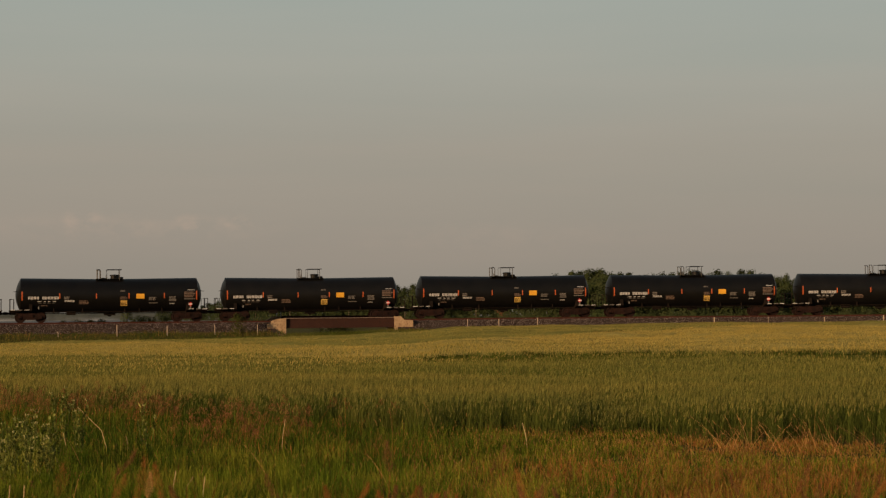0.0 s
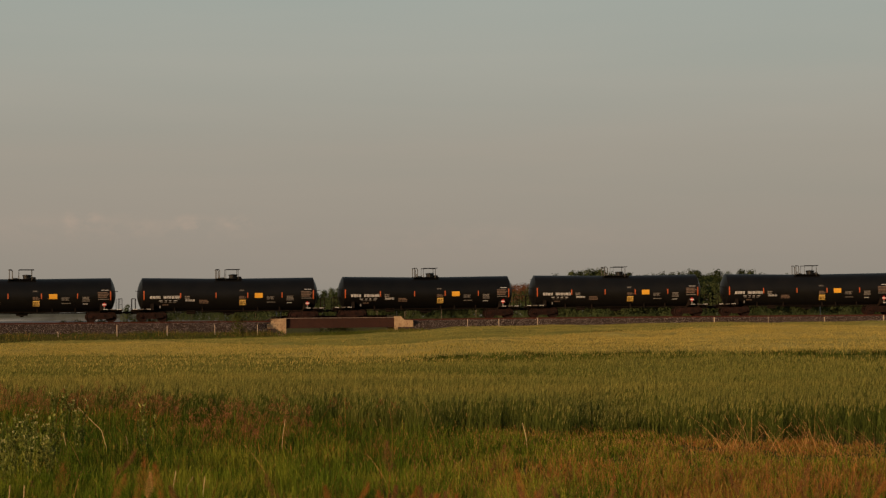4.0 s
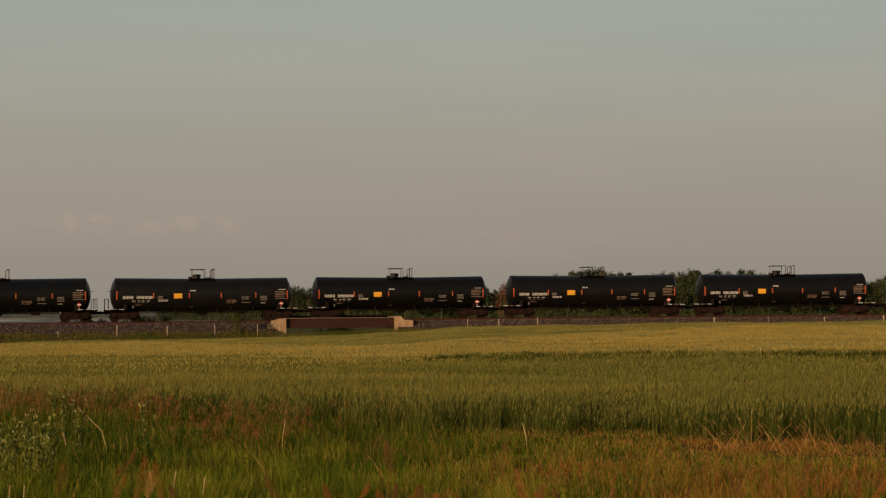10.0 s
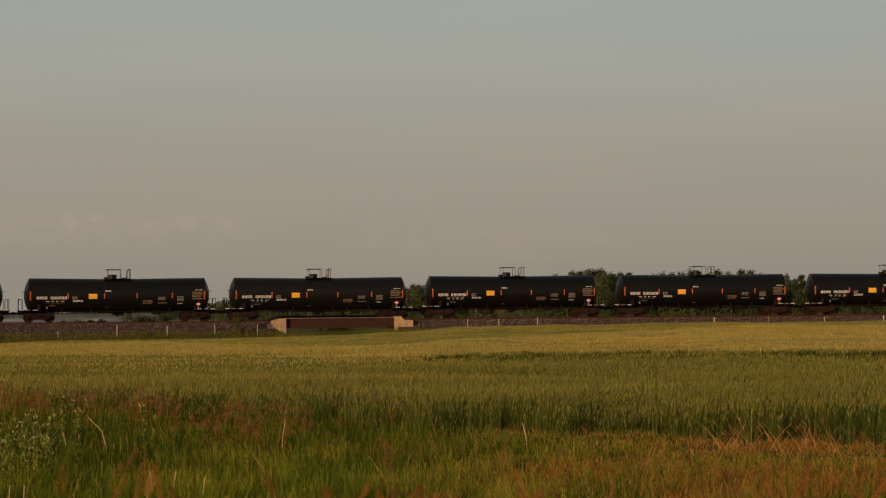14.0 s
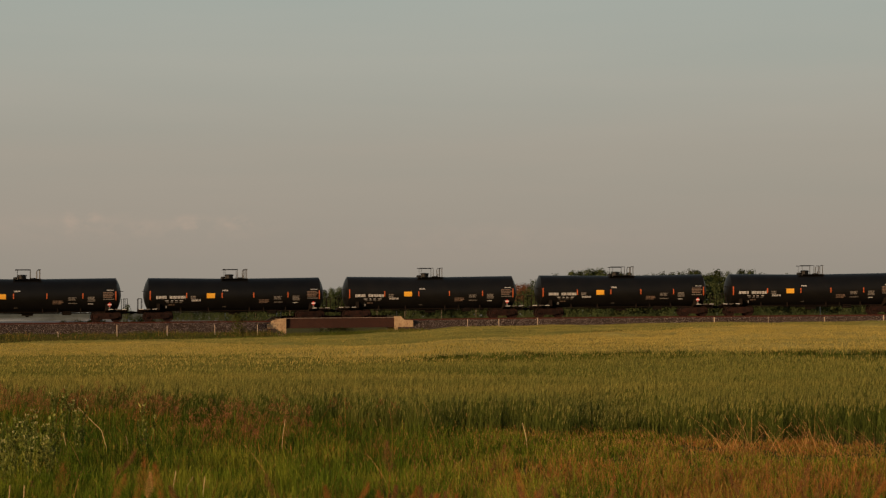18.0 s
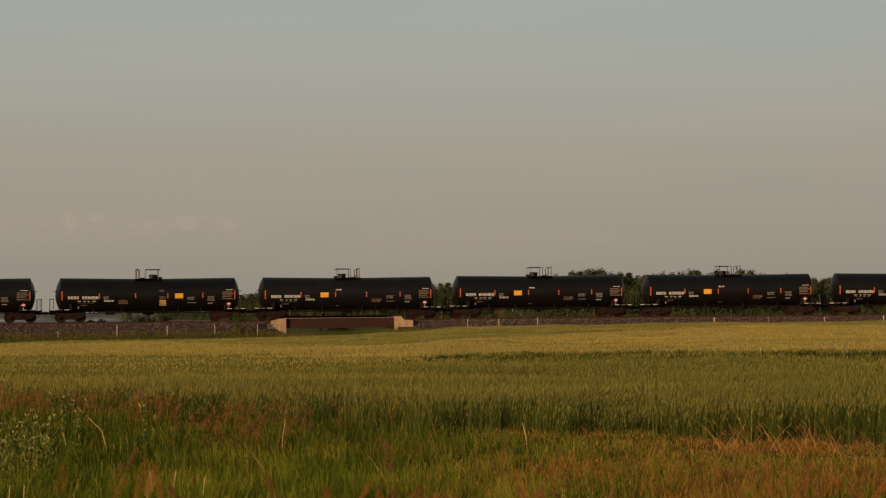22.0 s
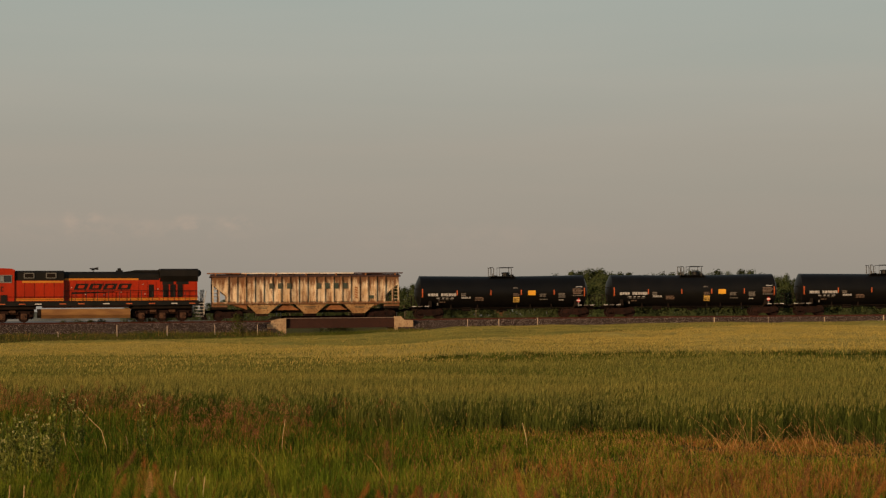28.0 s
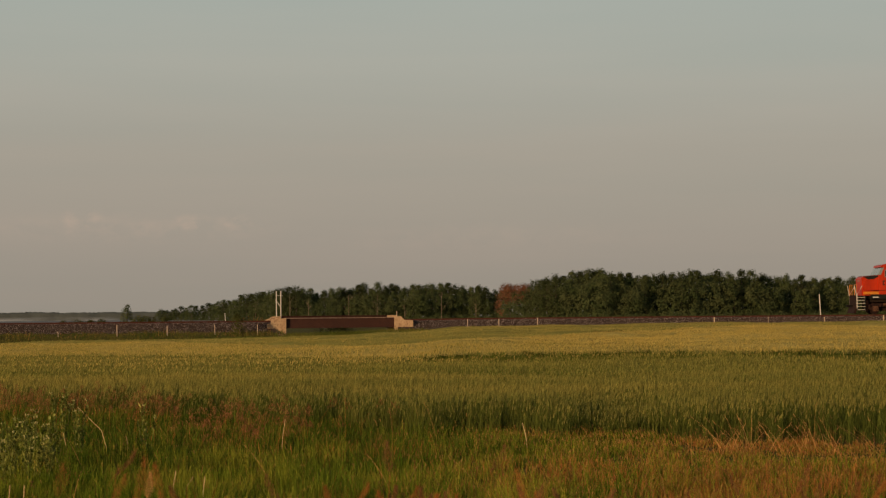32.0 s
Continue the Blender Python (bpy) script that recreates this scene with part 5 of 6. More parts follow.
def wheat_height(x, y, loose=0.0):
    h = 0.84 + 0.04 * wavy(x, y, 0.21) + 0.05 * np.sin(y * 0.95 + 1.5 * np.sin(x * 0.09) + 0.4 * np.sin(x * 0.31)) * smooth(60, 80, y)
    u = x / y
    line = dip_line(x, y) + loose
    h = h + (0.13 * smooth(line - 0.2, line + 1.2, y) - 0.27 * smooth(line - 15, line - 2, y) * (1 - smooth(line - 0.2, line + 1.2, y))) * smooth(-0.10, 0.02, u) * np.clip(0.68 + 0.38 * np.sin(x * 0.33 + 1) + 0.25 * np.sin(x * 0.83), 0.2, 1)
    # the crop's near edge is low and thin in one stretch
    h = h * (1 - 0.45 * (1 - smooth(0.5, 9, y - wheat_front(u, x))) * np.exp(-((u - 0.105) / 0.033) ** 2))
    near = second_line(x, y) + loose
    h = h - 0.15 * smooth(near - 6, near - 0.8, y) * (1 - smooth(near - 0.2, near + 0.8, y)) * smooth(-0.02, 0.06, u) * (0.55 + 0.45 * np.sin(x * 0.37 + 1))
    dip2 = np.exp(-((y - 78 - 1.5 * np.sin(x * 0.15)) / 4.0) ** 2) * smooth(-0.25, -0.1, u) * (1 - smooth(-0.05, 0.05, u))
    rut = np.exp(-((y - strip_edge(u)) / 1.9) ** 2) * (1 - smooth(0.0, 0.12, u)) + 0.5 * np.exp(-((y - strip_edge(u) + 13) / 1.0) ** 2) * smooth(0.0, 0.1, u)
    return h - 0.10 * dip2 - 0.24 * rut


stem_parts, ear_parts, green_ears, late_ears = [], [], [], []
for count, y0, y1, wide, level in ((74000, 35, 55, 0.011, 0), (66000, 55, 88, 0.017, 1), (400000, 88, 152, 0.016, 2)):
    u, x, y = wedge(count, y0, y1)
    ok = (y > wheat_front(u, x)) & (y < wheat_back(u) + 0.8 * np.sin(x * 0.6))
    # thin the crop a little in patches
    ok &= veg.uniform(0, 1, count) < 0.8 + 0.2 * wavy(x, y, 0.5)
    x, y = x[ok], y[ok]
    n = len(x)
    base = np.stack([x, y, land(x, y)], -1)
    edge = smooth(0.0, 2.2, y - wheat_front(x / y, x))
    h = wheat_height(x, y, veg.normal(0, 0.4, n)) * veg.normal(1, (0.06, 0.05, 0.03)[level], n) * (1 - (1 - edge) * veg.uniform(0, 0.5, n))
    line = dip_line(x, y) + np.interp(x / y, [-0.12, 0.03], [4, 0.6]) * wavy(x, y, 0.12)
    soft = np.interp(x / y, [-0.12, 0.03], [22, 1.2])
    unripe = veg.uniform(0, 1, n) > smooth(line - soft, line + 0.3 * soft, y) * np.interp(x / y, [-0.25, -0.10, 0.03], [0.50, 0.72, 0.96])
    yaw, ly = veg.normal(0, 0.6, n), veg.normal(0.4, 0.8, n)
    lean = np.abs(veg.normal(0.10, 0.07, n))
    late = (y > strip_edge(x / y) + 0.8 * np.sin(x * 0.4)) & (veg.uniform(0, 1, n) < 0.85)
    strip = y > crop_edge(x / y) + 0.7 * np.sin(x * 0.5)
    strip |= (np.abs(y - strip_edge(x / y) - 0.8 * np.sin(x * 0.4)) < 2.4) & (x / y < 0.06 + 0.03 * np.sin(x)) & (x / y > -0.20)
    h = np.where(strip, h * 0.88, h)
    v, f, tip = ribbons(base, h * 0.92, wide, yaw, lean, ly, 1 if level else 2, 0.4)
    gold = (veg.uniform(0, 1, n) < 0.40) & ~strip & ~late if level == 2 else np.zeros(n, bool)
    q = f.reshape(n, -1, 4)
    shown = ~gold & ((veg.uniform(0, 1, n) < 0.10) | strip | (level < 2))
    stem_parts.append((v, q[shown].reshape(-1, 4)))
    if gold.any():
        ear_parts.append((v, q[gold].reshape(-1, 4)))
    if level < 2:
        k = veg.uniform(0, 1, n) < (0.9 if level == 0 else 0.6)
        lb = base[k] + np.array([0, 0, 1]) * (h[k] * veg.uniform(0.2, 0.6, k.sum()))[:, None]
        v, f, _ = ribbons(lb, 0.34, wide * 1.5, veg.normal(0, 0.7, k.sum()), veg.uniform(0.3, 0.9, k.sum()), veg.uniform(0, 6.28, k.sum()), 2 - level)
        stem_parts.append((v, f))
    for sel, store in ((unripe & ~strip & ~late, green_ears), (~unripe & ~strip & ~late, ear_parts), (late & ~strip, late_ears)):
        tp, m = tip[sel], int(sel.sum())
        if not m:
            continue
        if level == 0:
            v, f, _ = ribbons(tp, veg.uniform(0.08, 0.115, m), 0.018, yaw[sel], 0.3, ly[sel], 2, 0.6)
            store.append((v, f))
            aw = veg.uniform(0, 1, m) < 0.5
            v, f, _ = ribbons(tp[aw] + np.array([0, 0, 0.05]), 0.13, 0.006, yaw[sel][aw], 0.2, ly[sel][aw], 1)
            store.append((v, f))
        else:
            v, f, _ = ribbons(tp - np.array([0, 0, 0.02]), 0.11 if level == 1 else 0.085, wide * 1.3, yaw[sel], 0.25, ly[sel], 1, 0.5)
            store.append((v, f))
# dark leafy stems that show where the tall crop steps up behind the lower strips
for count, step_at, deep in ((9000, dip_line, 1.6), (9000, second_line, 1.2)):
    u = veg.uniform(-0.06, 0.31, count)
    y = step_at(u * 68, 68.0) + veg.uniform(-0.9, deep, count)
    x = u * y
    ok = veg.uniform(0, 1, count) < (0.5 + 0.4 * np.sin(x * 0.29 + 0.6 * np.sin(x * 0.11)) + 0.2 * np.sin(x * 1.3)) * smooth(-0.06, 0.04, u)
    x, y = x[ok], y[ok]
    n = len(x)
    v, f, _ = ribbons(np.stack([x, y, land(x, y)], -1), wheat_height(x, y) * veg.uniform(0.75, 1.0, n), 0.022, veg.normal(0, 0.6, n), np.abs(veg.normal(0.12, 0.1, n)), veg.uniform(0, 6.28, n), 2, 0.5)
    stem_parts.append((v, f))
wheat = new("wheat_field", sheet("wheat_field", *joined(stem_parts), WHEATSTEM))
tagged(wheat, "standing green-gold wheat, ripening, in a broad field", "wheat", kind="stuff")
ears = part("wheat_ears", sheet("wheat_ears", *joined(ear_parts), WHEATEAR), WHEATEAR, wheat, "golden-green bearded ears")
tagged(ears, kind="stuff")
earsg = part("green_ears", sheet("green_ears", *joined(green_ears), GREENEAR), GREENEAR, wheat, "unripe green ears")
tagged(earsg, kind="stuff")
earsl = part("late_ears", sheet("late_ears", *joined(late_ears), OLIVEEAR), OLIVEEAR, wheat, "olive-green late ears")
tagged(earsl, kind="stuff")

# the dense layer of leaves and stems just under the ears: golden far off, green where the crop is unripe


def canopy_sheet(name, y0, y1, step, across, sink, ripe, material, rough, late=False):
    cu, cy = np.linspace(-0.31, 0.31, across), np.arange(y0, y1, step)
    CU, CY = np.meshgrid(cu, cy)
    CX = CU * CY
    deep = CY - wheat_front(CU, CX)
    line = dip_line(CX, CY)
    inside = (deep > 3.5) & (CY < crop_edge(CU) - 0.3)
    ragged = 3.0 * wavy(CX, CY, 0.35) * (1 - smooth(-0.12, 0.0, CU))
    inside &= (CY > line + 2.2 + ragged - 7 * (1 - smooth(-0.12, 0.0, CU))) if ripe else (CY < line + 2.8)
    rim = strip_edge(CU) + 0.8 * np.sin(CX * 0.4)
    inside &= (CY > rim - 0.6) if late else (CY < rim)
    if not ripe:
        sink = sink - 0.085 * smooth(60, 78, CY) + 0.24 * smooth(line - 0.6, line + 0.9, CY)
    if ripe:
        sink = sink + 0.16 * (1 - smooth(line - 3, line + 9, CY))
    sink = sink + 0.11 * np.exp(-((CY - line + 0.5) / 1.6) ** 2) * smooth(-0.1, 0.0, CU)
    sink = sink + 0.10 * np.exp(-((CY - second_line(CX, CY)) / 1.2) ** 2) * smooth(-0.02, 0.06, CU)
    nc = len(cu)
    knots = np.linspace(0, nc - 1, nc // 7)
    ripple = np.stack([np.interp(np.arange(nc), knots, veg.normal(0, 1, len(knots))) for _ in cy])
    CZ = land(CX, CY) + wheat_height(CX, CY) * 0.92 - sink - 0.17 * (1 - smooth(3.5, 12, deep)) + veg.normal(0, 0.014, CX.shape) + rough * ripple
    kk = (np.arange(len(cy) - 1)[:, None] * nc + np.arange(nc - 1)[None, :])
    kk = kk[inside[:-1, :-1] & inside[1:, :-1] & inside[:-1, 1:] & inside[1:, 1:]]
    c = part(name, sheet(name, np.stack([CX, CY, CZ], -1), np.stack([kk, kk + 1, kk + nc + 1, kk + nc], -1), material), material, wheat)
    tagged(c, kind="stuff")


canopy_sheet("crop_canopy", 68, 152, 0.5, 260, 0.055, True, CANOPY, 0.055)
canopy_sheet("late_canopy", 84, 152, 0.5, 260, 0.05, True, OLIVECANOPY, 0.055, True)
canopy_sheet("green_canopy", 40, 92, 0.4, 300, 0.14, False, GREENCANOPY, 0.04)

# verge grass between the crop and the ballast, and weeds at the ballast's foot


def verge(count, l0, l1, n0, n1, hh, material, name, label):
    l, n = veg.uniform(l0, l1, count), veg.uniform(n0, n1, count)
    hd = np.interp(l, L_AXIS, HEADS)
    x, y = np.interp(l, L_AXIS, TX) - n * np.sin(hd), np.interp(l, L_AXIS, TY) + n * np.cos(hd)
    z = np.maximum(land(x, y), RAIL + np.interp(n, [p[0] for p in BANK], [p[1] for p in BANK]))
    ok = ~((l > BRIDGE0 - 1.5) & (l < BRIDGE1 + 1.5) & (n > -4.2))
    z = np.where((l > BRIDGE0 - 0.3) & (l < BRIDGE1 + 0.3), land(x, y), z)
    base = np.stack([x, y, z], -1)[ok]
    m = len(base)
    h = hh * veg.uniform(0.5, 1.3, m) * (1 + 0.35 * wavy(base[:, 0], base[:, 1], 0.8))
    v, f, _ = ribbons(base, h, 0.026, veg.normal(0, 0.7, m), np.abs(veg.normal(0.3, 0.2, m)), veg.uniform(0, 6.28, m), 2)
    g = new(name, sheet(name, v, f, material))
    return tagged(g, label, "grass", kind="stuff")


verge(46000, -52, 52, -14.5, -3.7, 0.34, VERGE, "verge_grass", "rough green grass along the railway bank")
verge(2200, -52, 52, -6.5, -3.0, 0.32, FLECK, "verge_dry_grass", "dry tan grass at the foot of the ballast")
verge(9000, -52, 52, 4.0, 14.0, 0.8, VERGE, "far_verge_grass", "tall green grass behind the railway")

verge(500, -21, -14.6, 4.0, 6.0, 1.25, DRYGRASS, "bank_reeds", "tan weeds standing behind the track")
# foreground grass: many fine upright blades in loose tufts
GRASS_N, TUFTS = 260000, 8500
green, dry, seeds, straw, flecks, rank_grass = [], [], [], [], [], []
tu, txx, tyy = wedge(TUFTS, 14.5, 49, 0.305)
tsize = veg.uniform(0.06, 0.26, TUFTS) * (1 + 0.6 * wavy(txx, tyy, 0.9))
tall = np.clip(veg.normal(1.0, 0.32, TUFTS) * (1 + 0.32 * wavy(txx, tyy, 1.3)), 0.3, 1.8)
pick = veg.integers(0, TUFTS, GRASS_N)
off = veg.normal(0, 1, (GRASS_N, 2)) * tsize[pick][:, None]
x, y = txx[pick] + off[:, 0], tyy[pick] + off[:, 1]
u = x / y
ok = (y < wheat_front(u, x) + 0.7) & (y > 14.3)
u, x, y, pick, off = u[ok], x[ok], y[ok], pick[ok], off[ok]
n = len(x)
base = np.stack([x, y, land(x, y)], -1)
p_dry = np.clip(0.02 + 0.34 * smooth(0.02, 0.2, u) * (1 - 0.4 * smooth(29, 33, y)) + 0.45 * smooth(31, 33, y) * smooth(0.13, 0.18, u) + 0.38 * wavy(x, y, 0.8) * smooth(-0.15, 0.05, u) + 0.26 * smooth(-0.06, 0.05, u) * (1 - smooth(0.15, 0.22, u)) * (1 - smooth(26, 33, y)), 0.02, 0.75)
is_dry = veg.uniform(0, 1, n) < p_dry
low = 1 - smooth(24, 32, y) * np.interp(u, [-0.02, 0.08, 0.17], [0.0, 0.45, 0.74])
hgt = 0.31 * tall[pick] * veg.uniform(0.45, 1.2, n) * (1 - 0.3 * (1 - smooth(17, 25, y))) * (1 - 0.1 * smooth(30, 40, y)) * low
wid = np.interp(y, [15, 25, 45], [0.0065, 0.009, 0.015]) * veg.uniform(0.7, 1.5, n)
out_yaw = np.arctan2(off[:, 1], off[:, 0]) + veg.normal(0, 0.7, n)
for flag, store in ((~is_dry, green), (is_dry, dry)):
    m = int(flag.sum())
    ww = wid[flag] * (1.0 if store is green else 0.7)
    v, f, tip = ribbons(base[flag], hgt[flag], ww, veg.normal(0, 0.8, m), np.abs(veg.normal(0.27, 0.22, m)), out_yaw[flag], 2, 0.7)
    if store is green:
        # ranker, darker grass grows towards the crop
        rank = (veg.uniform(0, 1, m) < smooth(27, 36, base[flag][:, 1] + 1.5 * wavy(base[flag][:, 0], base[flag][:, 1], 0.6)) * (1 - 0.75 * smooth(-0.03, 0.12, base[flag][:, 0] / base[flag][:, 1])))
        q = f.reshape(m, -1, 4)
        green.append((v, q[~rank].reshape(-1, 4)))
        rank_grass.append((v, q[rank].reshape(-1, 4)))
    else:
        store.append((v, f))
    # pale seed flecks at the blades' tips, thicker on the dry side
    k = veg.uniform(0, 1, m) < 0.05 + 0.24 * smooth(-0.06, 0.10, base[flag][:, 0] / base[flag][:, 1])
    m = int(k.sum())
    v, f, _ = ribbons(tip[k] - np.array([0, 0, 0.03]), veg.uniform(0.04, 0.09, m), wid[flag][k] * veg.uniform(0.4, 0.9, m), veg.normal(0, 0.9, m), 0.35, veg.uniform(0, 6.28, m), 1, 0.3)
    flecks.append((v, f))


def panicles(base, h, size, lean, heads, stems, bits=42, wide=0.007):
    """Stalks with airy seed heads: short thin spikelets in a loose cloud."""
    m = len(base)
    ly = veg.normal(0.2, 0.9, m)
    v, f, tip = ribbons(base, h, 0.005, veg.normal(0, 0.5, m), lean, ly, 3, 0.5)
    stems.append((v, f))
    for k in range(bits):
        t = veg.uniform(0, 1, m)
        rad = size * (0.62 - 0.42 * t) * veg.uniform(0.2, 1, m)
        a = veg.uniform(0, 6.28, m)
        c = tip + np.stack([np.cos(a) * rad + size * 0.25 * t * np.cos(ly), np.sin(a) * rad, size * (0.8 * t - 0.4)], -1)
        v, f, _ = ribbons(c, size * veg.uniform(0.12, 0.26, m), wide * veg.uniform(0.6, 1.3, m), veg.uniform(-1, 1, m), veg.uniform(0.2, 0.9, m), veg.uniform(0, 6.28, m), 1, 0.4)
        heads.append((v, f))


# drifts of reddish panicles at the field's edge, some single ones elsewhere
u, x, y = wedge(5200, 28, 48, 0.285)
deep = wheat_front(u, x) - y
keep = (deep > -0.4) & (deep < 11) & (veg.uniform(0, 1, 5200) < (1 - smooth(-0.14, -0.02, u)) * np.clip(0.04 + 0.65 * wavy(x + 2, y, 0.75) + 0.12 * smooth(0.14, 0.24, -u), 0.02, 0.5))
x, y = x[keep], y[keep]
panicles(np.stack([x, y, land(x, y)], -1), veg.uniform(0.5, 1.12, len(x)), veg.uniform(0.16, 0.32, len(x)), np.abs(veg.normal(0.25, 0.12, len(x))), seeds, dry)
u, x, y = wedge(1700, 17, 34, 0.285)
keep = veg.uniform(0, 1, 1700) < 0.03 + 0.28 * smooth(-0.02, 0.12, u) + 0.25 * smooth(0.12, 0.2, u)
x, y = x[keep], y[keep]
panicles(np.stack([x, y, land(x, y)], -1), veg.uniform(0.25, 0.5, len(x)), veg.uniform(0.08, 0.16, len(x)), np.abs(veg.normal(0.3, 0.15, len(x))), seeds, dry, 24, 0.005)
# tall straw stalks before the crop, thickest in one dry clump; most lean one way, from a few roots
roots = np.array([5.6, 6.1, 6.5, 6.7, 7.1, 7.4, 7.6, 8.6])
xs = np.concatenate([veg.choice(roots, 44) + veg.normal(0, 0.10, 44), veg.uniform(3.0, 9.5, 34), veg.uniform(-9, 9, 28)])
ys = np.concatenate([veg.uniform(32.4, 34.2, 44), veg.uniform(29, 35, 34), veg.uniform(22, 36, 28)])
base = np.stack([xs, ys, land(xs, ys)], -1)
k = len(xs)
hs = veg.uniform(0.35, 0.75, k) * np.where(veg.uniform(0, 1, k) < 0.3, 1.3, 1.0)
ly = np.where(veg.uniform(0, 1, k) < 0.7, veg.normal(3.1, 0.35, k), veg.normal(0.1, 0.5, k))
v, f, tip = ribbons(base, hs, 0.0075, veg.normal(0, 0.4, k), np.abs(veg.normal(0.50, 0.28, k)), ly, 4, 0.5, 1.15)
straw.append((v, f))
v, f, _ = ribbons(tip - np.array([0, 0, 0.02]), veg.uniform(0.06, 0.13, k), 0.008, veg.normal(0, 0.5, k), 0.5, ly + veg.normal(0, 0.3, k), 1, 0.5)
straw.append((v, f))
# short pale cut stalks in the green grass
cut_stalks = []
for px, py, depth, lean in ((308, 832, 17, 0.1), (333, 838, 17, 0.35), (360, 842, 16, 0.08), (116, 764, 24, -0.12), (100, 796, 22, -0.3), (42, 858, 16.5, 0.03), (16, 858, 16.5, 0.05), (226, 772, 24, -0.1), (185, 700, 31, -0.5), (500, 740, 27, 0.1), (930, 746, 27, -0.15)):
    depth = min((abs(at_depth(px, py, d).z - float(land(at_depth(px, py, d).x, d)) - 0.44), d) for d in range(15, 34))[1]
    top = at_depth(px, py, depth)
    v, f, _ = ribbons(np.array([[top.x - lean * 0.2, top.y, float(land(top.x, top.y))]]), max(top.z - float(land(top.x, top.y)), 0.3), 0.012, np.zeros(1), np.full(1, abs(lean)), np.full(1, 0.0 if lean > 0 else 3.14), 2, 0.1)
    cut_stalks.append((v, f))

meadow = new("meadow_grass", sheet("meadow_grass", *joined(green), GRASS))
tagged(meadow, "lush tall green roadside grass, uneven", "grass", kind="stuff")
part("dry_blades", sheet("dry_blades", *joined(dry), DRYGRASS), DRYGRASS, meadow, "dry orange-tan grass stalks")["kind"] = "stuff"
part("rank_grass", sheet("rank_grass", *joined(rank_grass), RANKGRASS), RANKGRASS, meadow, "dark rank green grass")["kind"] = "stuff"
part("straw_stalks", sheet("straw_stalks", *joined(straw), STRAW), STRAW, meadow, "pale bent straw stalks")["kind"] = "stuff"
part("cut_stalks", sheet("cut_stalks", *joined(cut_stalks), PALESTRAW), PALESTRAW, meadow, "short bleached cut stalks")["kind"] = "stuff"
part("seed_heads", sheet("seed_heads", *joined(seeds), REDSEED), REDSEED, meadow, "reddish brown airy seed heads")["kind"] = "stuff"
part("seed_flecks", sheet("seed_flecks", *joined(flecks), FLECK), FLECK, meadow, "tan grass seeds")["kind"] = "stuff"

# single grass plumes close to the camera, soft and feathery
plume_r = random.Random(5)
PLUMES = [(112, 822, 0.20, 0.2, DRYGRASS), (240, 798, 0.15, 0.8, REDSEED), (256, 812, 0.24, 0.2, DRYGRASS), (274, 822, 0.20, -0.2, DRYGRASS), (266, 838, 0.14, 0.1, STRAW), (222, 842, 0.16, 0.5, DRYGRASS), (302, 862, 0.1, -0.5, REDSEED), (470, 842, 0.17, -0.5, REDSEED), (684, 782, 0.18, -0.1, REDSEED), (915, 832, 0.26, -0.4, DRYGRASS), (893, 790, 0.16, 0.5, REDSEED), (1292, 842, 0.14, -0.5, REDSEED), (1430, 826, 0.14, 0.4, REDSEED), (1556, 842, 0.14, 0.1, REDSEED), (576, 862, 0.1, -0.2, DRYGRASS)]
PLUMES += [(plume_r.uniform(640, 1568), plume_r.uniform(852, 878), plume_r.uniform(0.09, 0.16), plume_r.uniform(-0.7, 0.7), plume_r.choice((REDSEED, DRYGRASS))) for _ in range(26)]
for px, py, size, lean, material in PLUMES:
    top = at_depth(px, py, plume_r.uniform(8.6, 10.4))
    z0 = float(land(top.x, top.y))
    hh = top.z - z0
    r = np.random.default_rng(int(px))
    plume = thing("grass_plume", "tall dry grass stalk with a feathery brown plume", "grass", "tall grass plumes", at=pose(top.x, top.y, z0))
    root = -lean * size
    part("stalk", Build().tube([(root - 0.04, 0, -0.05), (root - 0.02, 0, (hh - size) * 0.5), (root, 0, hh - size)], 0.0022, 5, 0.0015), DRYGRASS, plume)
    t = r.uniform(0, 1, 420)
    a, rad = r.uniform(0, 6.28, 420), size * 0.17 * np.sin(np.clip(t * 0.9 + 0.12, 0, 1) * 3.14) * np.sqrt(r.uniform(0, 1, 420)) * r.uniform(0.7, 1.4)
    c = np.stack([root * (1 - t) ** 1.6 + np.cos(a) * rad, np.sin(a) * rad, hh - size + size * t], -1)
    v, f, _ = ribbons(c, r.uniform(0.012, 0.03, 420), 0.0013, r.uniform(-1.5, 1.5, 420), 0.6, r.uniform(0, 6.28, 420), 1, 0.5)
    part("plume", sheet("plume", v, f, material), material, plume, "feathery seed plume")["kind"] = "stuff"

